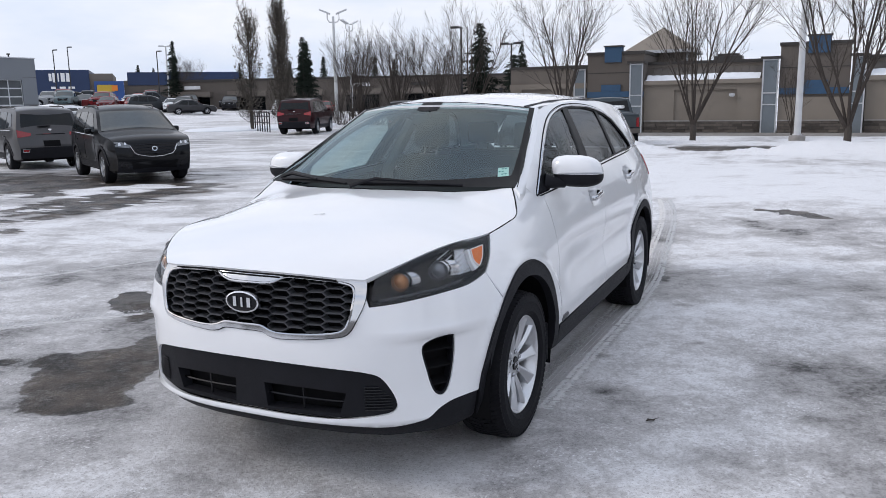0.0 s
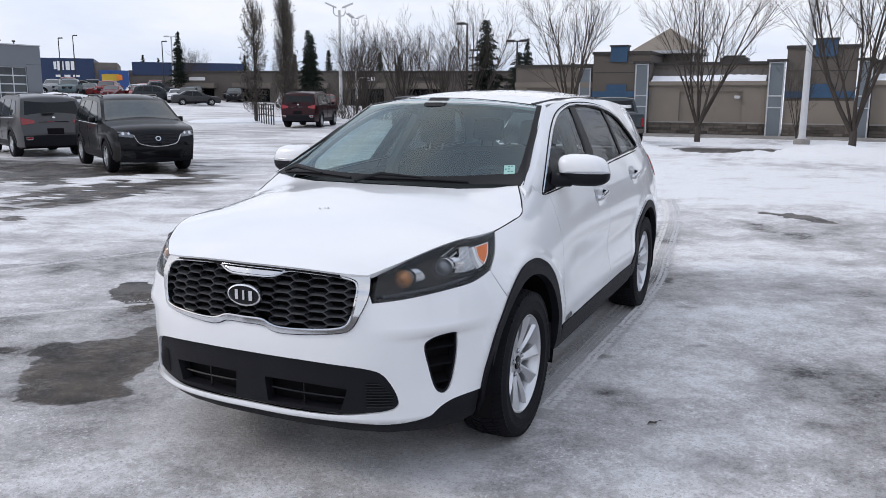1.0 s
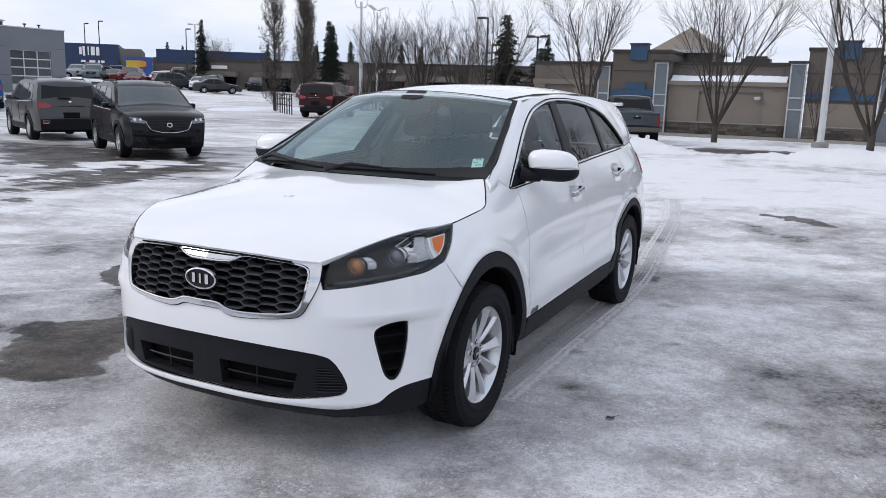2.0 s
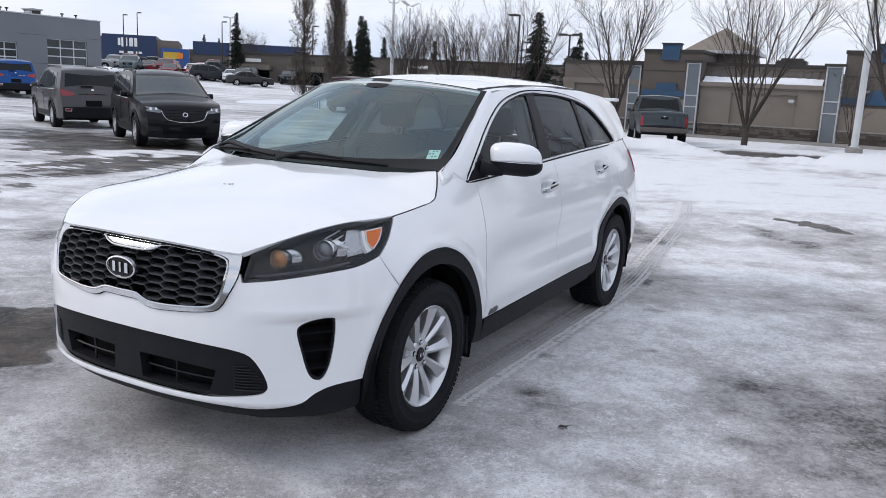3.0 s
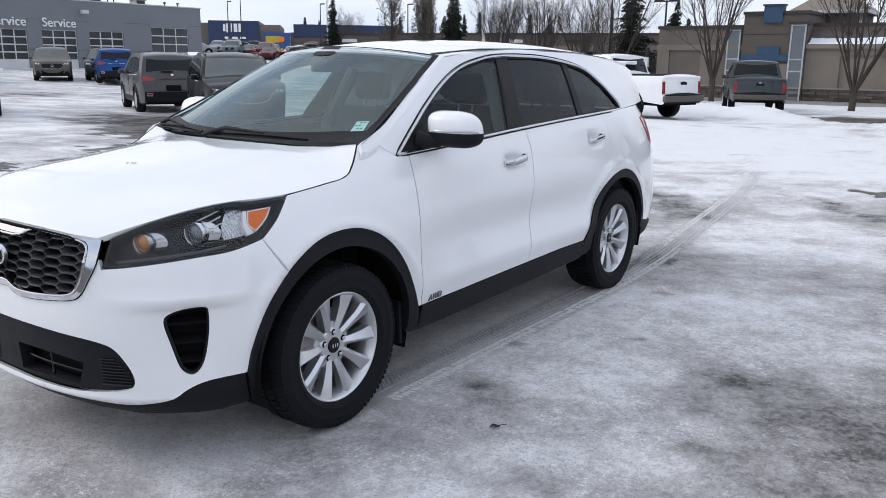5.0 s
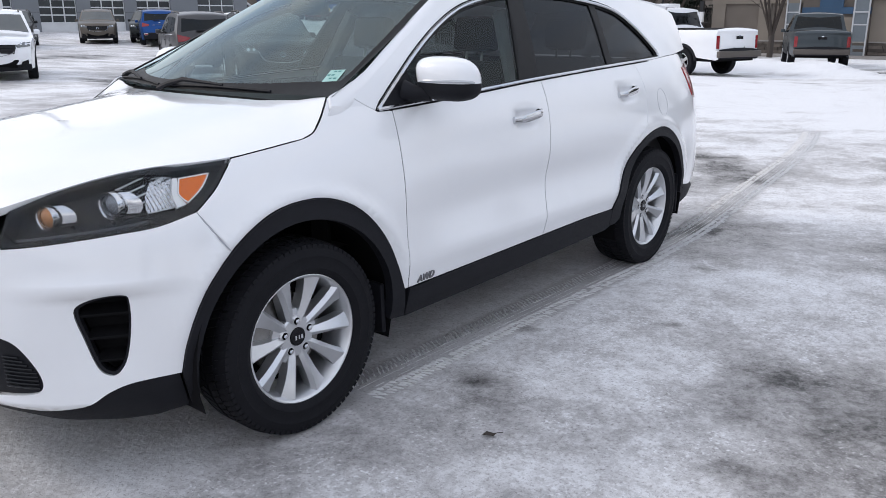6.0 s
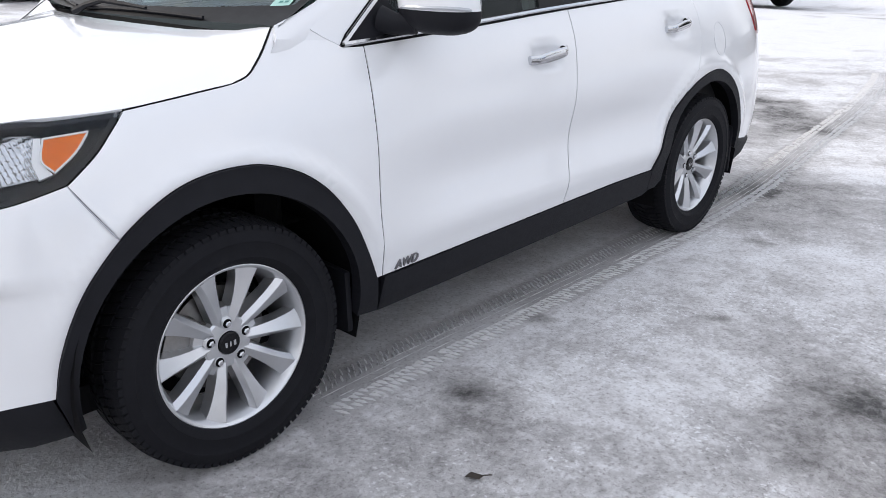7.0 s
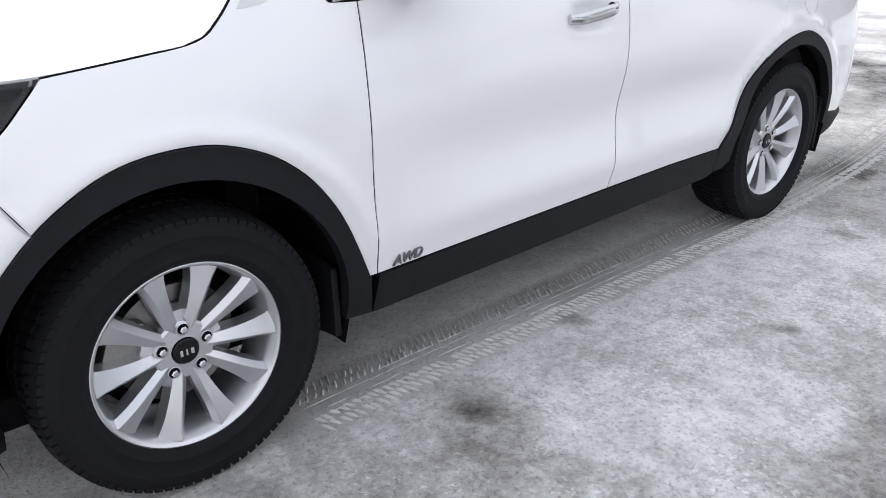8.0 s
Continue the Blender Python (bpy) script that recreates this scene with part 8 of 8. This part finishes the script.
        bm.faces.new(rings[-1])
        bmesh.ops.recalc_face_normals(bm, faces=bm.faces)

    shell(1.232, 1.332)
    part("mirror_cap", bm, "white_paint", mr, "white mirror cap")
    bm = bmesh.new()
    shell(1.160, 1.2315, 0.995)
    part("mirror_base", bm, "black_plastic", mr, "black mirror base")
    bm = bmesh.new()
    strip = []
    for a in np.linspace(radians(-118), radians(-12), 18):
        tt = (1.237 - 1.245) / 0.088
        k = (1 - abs(tt) ** 3.0) ** 0.42
        ca, sa = math.cos(a), math.sin(a)
        wx = 0.138 * (abs(ca) ** 0.62) * (1 if ca > 0 else -1) * k
        wy = -0.085 * (abs(sa) ** 0.7) * k
        strip.append((sg * (0.965 - 0.018 * tt + 1.004 * wx), 0.760 + 1.004 * wy + 0.12 * max(0, wx), 1.236 + 0.006 * math.sin((a + 2.06) * 1.7)))
    add_tube(bm, strip, [0.003] + [0.0062] * 16 + [0.003], 6)
    bmesh.ops.recalc_face_normals(bm, faces=bm.faces)
    part("turn_signal", bm, "lamp_glass", mr, "clear turn signal strip")
    bm = bmesh.new()
    add_tube(bm, [(sg * 0.80, 0.670, 1.195), (sg * 0.85, 0.695, 1.185), (sg * 0.90, 0.725, 1.19)], [0.045, 0.032, 0.036], 12)
    bmesh.ops.recalc_face_normals(bm, faces=bm.faces)
    part("mirror_arm", bm, "black_plastic", mr, "black mirror arm")
    bm = bmesh.new()
    bm.faces.new([bm.verts.new((sg * (0.965 + 0.114 * math.cos(t)), 0.812 + 0.10 * 0.118 * max(0, math.cos(t)), 1.247 + 0.062 * math.sin(t))) for t in np.linspace(0, 2 * math.pi, 25)[:-1]])
    part("mirror_glass", bm, "chrome", mr, "mirror glass")
    tagged(mr, "white and black wing mirror")
words("model_badge", "AWD", 0.042, 0.004, Matrix.Translation((wall(s_at_y(0.64), 0.445)[0] + 0.003, 0.638, 0.430)) @ Matrix.Rotation(radians(2), 4, "X") @ Matrix.Rotation(radians(90), 4, "Z") @ Matrix.Rotation(radians(90), 4, "X")
      @ Matrix(((1, 0.35, 0, 0), (0, 1, 0, 0), (0, 0, 1, 0), (0, 0, 0, 1))), "badge_grey", car, "grey AWD letters")

scr_poly = [(u, 0.03) for u in np.linspace(-0.985, 0.985, 25)] + [(u, 0.985) for u in np.linspace(0.985, -0.985, 25)]
ws = panel("windscreen", scr_poly, screen, "windscreen", car, "tinted windscreen", cell=0.08, thick=0)
ws.visible_shadow = False
band = [(u, 0.005) for u in np.linspace(-0.998, 0.998, 25)] + [(u, 0.998) for u in np.linspace(0.998, -0.998, 25)]
hole = loop_of([(-0.92, 0.115), (-0.5, 0.07), (0.0, 0.06), (0.5, 0.07), (0.92, 0.115)], [(0.92, 0.115), (0.935, 0.5), (0.935, 0.98)], [(0.935, 0.98), (0.4, 0.985), (0.11, 0.985)], [(0.11, 0.985), (0.10, 0.87), (-0.10, 0.87), (-0.11, 0.985)], [(-0.11, 0.985), (-0.4, 0.985), (-0.935, 0.98)], [(-0.935, 0.98), (-0.935, 0.5), (-0.92, 0.115)])
panel("screen_band", band, screen, "frit", car, "black screen border", holes=[hole], cell=0.06, thick=0, out=0.0025)
edge_y = curve([(0.0, 0.40), (0.25, 0.57), (0.5, 0.765), (0.75, 0.96), (1.0, 1.145)])
edge_z = curve([(0.40, 1.186), (0.57, 1.282), (0.765, 1.388), (0.96, 1.486), (1.145, 1.578)])
for s, mir in both_sides:
    sg = -1 if mir else 1
    rows_ = []
    bm = bmesh.new()
    for v in (-0.16, -0.08, *np.linspace(0.0, 1.0, 17)):
        a, y_ = Vector(screen(0.992, max(v, 0))), edge_y(max(v, 0)) + 0.012
        b = Vector(glass_side(y_, edge_z(y_ - 0.012) + 0.001))
        if v < 0:
            # the foot runs down behind the wing and the bonnet
            a, b = a + Vector((0.034, 0.25 * v, 0.42 * v)), b + Vector((0.006, 0.30 * v, 0.45 * v))
        rows_.append([bm.verts.new((sg * p.x, p.y, p.z)) for p in (a + Vector((-0.016, -0.004, -0.010)), a + Vector((-0.006, -0.002, 0.0065)), a.lerp(b, 0.5) + Vector((0.003, 0, 0.006)), b)])
    for p, q in zip(rows_, rows_[1:]):
        for k in range(3):
            bm.faces.new((p[k], p[k + 1], q[k + 1], q[k]))
    bmesh.ops.recalc_face_normals(bm, faces=bm.faces)
    part("pillar_skin", bm, "white_paint", car)
stk = loop_of([(0.838, 0.10), (0.905, 0.110)], [(0.905, 0.110), (0.89, 0.20)], [(0.89, 0.20), (0.822, 0.19)], [(0.822, 0.19), (0.838, 0.10)])
st = panel("sticker", stk, screen, "sticker_green", ws, "pale green inspection sticker", cell=0.05, thick=0, out=0.003)
for k in range(3):
    for j in range(3):
        if (k * 2 + j) % 4:
            u0, v0 = 0.838 + 0.019 * j - 0.005 * k, 0.116 + 0.027 * k + 0.003 * j
            panel("sticker_bar", [(u0, v0), (u0 + 0.013, v0 + 0.002), (u0 + 0.011, v0 + 0.013), (u0 - 0.002, v0 + 0.011)], screen, "sticker_dark", st, cell=0.05, thick=0, out=0.0042)
cowl_r = [(0.0, 0.085), (0.25, 0.10), (0.45, 0.14), (0.60, 0.19), (0.69, 0.25), (0.725, 0.29), (0.728, 0.34), (0.725, 0.375), (0.70, 0.365), (0.60, 0.30), (0.45, 0.23), (0.25, 0.178), (0.0, 0.16)]
cowl = cowl_r + [(-x, y) for x, y in reversed(cowl_r[1:-1])]
panel("cowl", cowl, lambda x, y: (x, y, 1.128 + 0.06 * (y - 0.1) + 0.028 * smooth_step((y - 0.31) / 0.09)), "black_plastic", car, "black cowl panel", cell=0.05, thick=0.03)
for (u0, v0), (u1, v1), (u2, v2) in (((-0.16, -0.02), (0.02, 0.035), (0.64, 0.02)), ((-0.90, 0.02), (-0.80, 0.045), (-0.22, 0.0))):
    wp = new("wiper")
    wp.parent = car
    lift = lambda u, v, d: Vector(screen(u, v)) + Vector((0, -0.35 * d, d))
    bm = bmesh.new()
    add_tube(bm, [lift(u0, v0, 0.012), lift((u0 + u1) / 2, (v0 + v1) / 2, 0.022), lift(u1, v1, 0.024), lift((u1 + u2) / 2, (v1 + v2) / 2, 0.016)], [0.012, 0.010, 0.010, 0.005], 6)
    bmesh.ops.recalc_face_normals(bm, faces=bm.faces)
    part("wiper_arm", bm, "black_plastic", wp)
    bm = bmesh.new()
    add_tube(bm, [lift(u0 + (u2 - u0) * t, 0.012 + v1 * 0.4 * math.sin(math.pi * t), 0.008) for t in np.linspace(0.02, 1, 9)], 0.006, 5)
    bmesh.ops.recalc_face_normals(bm, faces=bm.faces)
    part("wiper_blade", bm, "black_plastic", wp)
    tagged(wp, "black windscreen wiper")

# tail
tail_fn = lambda u, v: (u * (0.70 - 0.15 * v), 3.66 + 0.05 * v + 0.10 * (1 - u * u) - 0.03 * v * v, 1.19 + 0.37 * v)
panel("tailgate_glass", [(-0.97, 0.05), (-0.95, 0.9), (0.95, 0.9), (0.97, 0.05)], lambda u, v: tail_fn(-u, v), "privacy_glass", car, "dark rear window", cell=0.1, thick=0.01)
gate = [(tail_s + 0.004, 0.45), (float(PLAN_S[-1]), 0.45), (float(PLAN_S[-1]), 1.2), (tail_s + 0.004, 1.2)]
for s, mir in both_sides:
    panel("tailgate", gate, wall, "white_paint", car, cell=0.06, mirror=mir)
    panel("rear_bumper", [Y(3.27, 0.40), (float(PLAN_S[-1]), 0.445), (float(PLAN_S[-1]), 0.27), Y(3.30, 0.27)], wall, "black_plastic", car, "black rear bumper trim", cell=0.06, thick=0.03, mirror=mir, out=0.004)
bm = bmesh.new()
add_box(bm, -0.54, 0.54, 3.68, 3.86, 1.545, 1.572, 0.01)
part("roof_spoiler", bm, "white_paint", car)

# underside and cabin
box("engine_block", -0.50, 0.50, -0.70, 0.25, 0.30, 0.88, "dark_void", car)
box("floor_pan", -0.78, 0.78, -0.55, 3.6, 0.26, 0.34, "dark_void", car)
box("firewall", -0.72, 0.72, 0.22, 0.30, 0.3, 1.12, "dark_void", car)
bm = bmesh.new()
dash = [(0.30, 1.165), (0.45, 1.150), (0.75, 1.145), (0.92, 1.125), (1.0, 1.06), (1.02, 0.90), (0.95, 0.6), (0.30, 0.6)]
rings = [[bm.verts.new((x, y, z)) for y, z in dash] for x in np.linspace(-0.74, 0.74, 9)]
for p, q in zip(rings, rings[1:]):
    for k in range(len(dash)):
        bm.faces.new((p[k], p[(k + 1) % len(dash)], q[(k + 1) % len(dash)], q[k]))
bmesh.ops.recalc_face_normals(bm, faces=bm.faces)
part("dashboard", bm, "dash", car, "dark grey dashboard")


def car_seat(x, y, w, back_top, rear=False):
    st_ = new("seat")
    st_.parent = car
    bm = bmesh.new()
    add_box(bm, x - w, x + w, y, y + 0.50, 0.60, 0.78, 0.05)
    part("seat_cushion", bm, "seat_cloth", st_)
    bm = bmesh.new()
    add_box(bm, -w, w, -0.07, 0.07, 0.0, back_top, 0.05)
    bmesh.ops.transform(bm, matrix=Matrix.Translation((x, y + 0.50, 0.72)) @ Matrix.Rotation(radians(-16), 4, "X"), verts=bm.verts)
    part("backrest", bm, "seat_cloth", st_)
    for hx in ((x,) if not rear else (x - 0.36, x + 0.36)):
        bm = bmesh.new()
        add_box(bm, -0.13, 0.13, -0.05, 0.05, 0.0, 0.18, 0.045)
        bmesh.ops.transform(bm, matrix=Matrix.Translation((hx, y + 0.50 + 0.28 * (back_top + 0.07), 0.72 + 0.96 * back_top + 0.05)) @ Matrix.Rotation(radians(-8), 4, "X"), verts=bm.verts)
        part("headrest", bm, "seat_cloth", st_)
        for dx in (-0.05, 0.05):
            tube("headrest_post", [(hx + dx, y + 0.50 + 0.27 * back_top, 0.72 + 0.94 * back_top - 0.02), (hx + dx, y + 0.50 + 0.28 * (back_top + 0.07), 0.72 + 0.96 * back_top + 0.08)], 0.007, "steel", st_)
    tagged(st_, "black cloth car seat")


car_seat(0.38, 1.02, 0.25, 0.56)
car_seat(-0.38, 1.02, 0.25, 0.56)
car_seat(0.0, 1.95, 0.64, 0.54, True)
bm = bmesh.new()
ring_m = Matrix.Translation((0.37, 0.98, 1.06)) @ Matrix.Rotation(radians(-62), 4, "X")
pts = [ring_m @ Vector((0.185 * math.cos(t), 0.185 * math.sin(t), 0)) for t in np.linspace(0, 2 * math.pi, 33)]
add_tube(bm, pts, 0.016, 8, cap=False)
vs = add_box(bm, -0.06, 0.06, -0.05, 0.05, -0.04, 0.02, 0.015, m=ring_m)
for a in (0, math.pi, -math.pi / 2):
    add_tube(bm, [ring_m @ Vector((0.05 * math.cos(a), 0.05 * math.sin(a), 0)), ring_m @ Vector((0.18 * math.cos(a), 0.18 * math.sin(a), 0))], 0.015, 6)
bmesh.ops.recalc_face_normals(bm, faces=bm.faces)
part("steering_wheel", bm, "dash", car, "black steering wheel")
bm = bmesh.new()
c0 = Vector(screen(0.0, 0.84))
add_box(bm, -0.12, 0.12, c0.y + 0.06, c0.y + 0.09, c0.z - 0.08, c0.z - 0.01, 0.012)
add_tube(bm, [(0, c0.y + 0.07, c0.z - 0.03), (0, c0.y + 0.03, c0.z + 0.01)], 0.012, 6)
part("inner_mirror", bm, "dash", car, "black rear-view mirror")
for s in (1, -1):
    tube("inner_pillar", [(s * 0.74, 1.58, 0.5), (s * 0.70, 1.60, 1.15), (s * 0.535, 1.70, 1.50)], 0.045, "headliner", car)
    bm = bmesh.new()
    add_box(bm, s * 0.78 - 0.03, s * 0.78 + 0.03, 0.5, 3.2, 0.4, 1.14, 0.02)
    part("door_lining", bm, "dash", car)

# wheels
def hero_wheel(side, y):
    x0 = 0.812
    sg = side
    w = new("wheel")
    w.parent = car
    tagged(w, "silver alloy wheel with ten spokes and black tyre")
    cz = 0.357
    prof = [(-0.075, 0.232), (-0.10, 0.250), (-0.117, 0.285), (-0.116, 0.322), (-0.106, 0.348), (-0.092, 0.357), (0.092, 0.357), (0.104, 0.349), (0.111, 0.335), (0.1165, 0.318), (0.1185, 0.310), (0.1165, 0.306), (0.1185, 0.290), (0.1150, 0.270), (0.1165, 0.266), (0.1100, 0.252), (0.100, 0.243), (0.092, 0.238)]
    bm = bmesh.new()
    add_lathe(bm, [(sg * a, r) for a, r in prof], "x", (sg * x0, y, cz), 96)
    bmesh.ops.recalc_face_normals(bm, faces=bm.faces)
    tyre = part("tyre", bm, "rubber", w, "black winter tyre")
    bm = bmesh.new()
    for row, (xa, xb, n, sh) in enumerate(((0.060, 0.110, 84, 0.0), (-0.110, -0.060, 84, 0.5), (0.008, 0.053, 72, 0.3), (-0.053, -0.008, 72, 0.8))):
        for k in range(n):
            a0 = 2 * math.pi * (k + sh) / n
            da = 2 * math.pi / n * 0.74
            skew = 0.05 * (1 if row % 2 else -1)
            v = []
            for rr_ in (0.350, 0.3635):
                for xx, aa in ((xa, a0), (xb, a0 + skew), (xb, a0 + da + skew), (xa, a0 + da)):
                    r2 = rr_ - (0.011 if abs(xx) > 0.1 else 0)
                    zz = cz + r2 * math.sin(aa)
                    v.append(bm.verts.new((sg * (x0 + xx), y + r2 * math.cos(aa), max(zz, -0.004))))
            for f in ((4, 5, 6, 7), (0, 1, 5, 4), (1, 2, 6, 5), (2, 3, 7, 6), (3, 0, 4, 7)):
                bm.faces.new([v[i] for i in f])
    bmesh.ops.recalc_face_normals(bm, faces=bm.faces)
    part("tread", bm, "rubber", tyre, smooth=False)
    bm = bmesh.new()
    add_lathe(bm, [(sg * a, r) for a, r in ((0.094, 0.2385), (0.0975, 0.2415), (0.0985, 0.2385), (0.0955, 0.2335), (0.088, 0.229), (0.070, 0.221), (0.050, 0.214), (0.0, 0.208), (-0.09, 0.222))], "x", (sg * x0, y, cz), 72)
    bmesh.ops.recalc_face_normals(bm, faces=bm.faces)
    rim = part("rim", bm, "alloy", w, "silver alloy rim")
    spokes = bmesh.new()
    for k in range(5):
        base_a = 2 * math.pi * k / 5 + math.pi / 2 + (0.0 if y < 1 else 0.25)
        for d in (-1, 1):
            a_in, a_out = base_a + d * 0.345, base_a + d * 0.298
            rows_ = []
            for t in np.linspace(0, 1, 9):
                r = 0.046 + (0.2285 - 0.046) * t
                a = a_in + (a_out - a_in) * t
                hw = 0.0150 + 0.0135 * t + 0.009 * t ** 6
                xo = 0.054 + 0.038 * t + 0.004 * math.sin(math.pi * t)
                c = np.array([math.cos(a), math.sin(a)])
                n_ = np.array([-math.sin(a), math.cos(a)])
                ridge = d * hw * (0.05 + 0.55 * t)
                drop = 0.010 + 0.008 * t
                cs = [(-hw, xo - 0.058), (-hw, xo - drop), (ridge - 0.0012, xo), (ridge + 0.0012, xo), (hw, xo - drop), (hw, xo - 0.058)]
                rows_.append([spokes.verts.new((sg * (x0 + xx), y + r * c[0] + q * n_[0], cz + r * c[1] + q * n_[1])) for q, xx in cs])
            for p, q in zip(rows_, rows_[1:]):
                for j in range(5):
                    spokes.faces.new((p[j], p[j + 1], q[j + 1], q[j]))
        # web that carries the nut between the two spokes
        web = []
        for r, wide, xx in ((0.050, 0.30, 0.050), (0.085, 0.31, 0.046), (0.104, 0.24, 0.040), (0.110, 0.20, 0.010)):
            web.append([spokes.verts.new((sg * (x0 + xx), y + r * math.cos(base_a + q), cz + r * math.sin(base_a + q))) for q in np.linspace(-wide, wide, 7)])
        for p, q in zip(web, web[1:]):
            for j in range(6):
                spokes.faces.new((p[j], p[j + 1], q[j + 1], q[j]))
    add_lathe(spokes, [(sg * a, r) for a, r in ((0.02, 0.074), (0.050, 0.078), (0.056, 0.072), (0.058, 0.036), (0.050, 0.034))], "x", (sg * x0, y, cz), 40)
    bmesh.ops.recalc_face_normals(spokes, faces=spokes.faces)
    part("spokes", spokes, "alloy", rim, "five pairs of silver spokes", angle=18)
    for k in range(5):
        a = 2 * math.pi * k / 5 + math.pi / 2 + (0.0 if y < 1 else 0.25)
        cy, cz2 = y + 0.060 * math.cos(a), cz + 0.060 * math.sin(a)
        lathe("nut_pocket", [(sg * 0.0585, 0.0135), (sg * 0.0600, 0.0150), (sg * 0.0590, 0.0165)], "alloy", rim, axis="x", centre=(sg * x0, cy, cz2), n=16)
        # flat dark disc that paints the shade of a deep nut pocket
        lathe("nut_seat", [(sg * 0.0585, 0.0005), (sg * 0.0586, 0.0138)], "dark_void", rim, axis="x", centre=(sg * x0, cy, cz2), n=16)
        lathe("lug_nut", [(sg * 0.050, 0.0095), (sg * 0.066, 0.0095), (sg * 0.069, 0.006), (sg * 0.069, 0.0003)], "chrome", rim, axis="x", centre=(sg * x0, cy, cz2), n=6, angle=20)
    cap = lathe("centre_cap", [(sg * 0.050, 0.034), (sg * 0.062, 0.0335), (sg * 0.065, 0.030), (sg * 0.066, 0.0004)], "gloss_black", rim, "black centre cap", axis="x", centre=(sg * x0, y, cz), n=36)
    for dy, ww, lean in ((-0.014, 0.007, 0), (0.0, 0.0045, 0), (0.014, 0.008, 0)):
        m_ = Matrix.Translation((sg * (x0 + 0.0665), y - sg * -dy, cz)) @ Matrix.Rotation(lean, 4, "X")
        box("cap_mark", -0.001, 0.001, -ww / 2, ww / 2, -0.008, 0.008, "emblem_silver", cap, m=m_)
    lathe("brake_disc", [(sg * 0.0, 0.06), (sg * 0.0, 0.155), (sg * -0.025, 0.155), (sg * -0.025, 0.06)], "steel", w, "steel brake disc", axis="x", centre=(sg * x0, y, cz), n=40)
    bm = bmesh.new()
    add_box(bm, -0.06, 0.03, -0.06, 0.06, 0.10, 0.185, 0.012)
    bmesh.ops.transform(bm, matrix=Matrix.Translation((sg * x0 - (0.0 if sg > 0 else -0.03), y, cz)) @ Matrix.Rotation(radians(70), 4, "X"), verts=bm.verts)
    part("brake_caliper", bm, "steel", w, "grey brake caliper")
    lathe("hub", [(sg * -0.05, 0.075), (sg * 0.03, 0.07), (sg * 0.03, 0.0005)], "steel", w, axis="x", centre=(sg * x0, y, cz), n=24)
    lathe("backing_plate", [(sg * -0.06, 0.0005), (sg * -0.06, 0.20)], "dark_void", w, axis="x", centre=(sg * x0, y, cz), n=24)


for side in (1, -1):
    for wy in (0.0, 2.78):
        hero_wheel(side, wy)
for y in (0.0, 2.78):
    tube("axle", [(-0.75, y, 0.34), (0.75, y, 0.34)], 0.04, "dark_void", car)

# ---- on the ice ----
lf = thing("fallen_leaf", "small dark curled leaf lying on the ice", "leaf", at=(1.471, 0.376, 0.004), turn=30)
raw("leaf_blade", [(-0.028, -0.004, 0.002), (-0.008, -0.016, 0.010), (0.016, -0.010, 0.004), (0.028, 0.0, 0.014), (0.012, 0.012, 0.006), (-0.012, 0.010, 0.012), (0.0, 0.0, 0.003)], [(0, 1, 6), (1, 2, 6), (2, 3, 6), (3, 4, 6), (4, 5, 6), (5, 0, 6)], "bark", lf)
raw("leaf_stalk", [(0.026, -0.002, 0.012), (0.05, 0.006, 0.012), (0.05, 0.009, 0.014), (0.026, 0.002, 0.014)], [(0, 1, 2, 3)], "bark", lf)
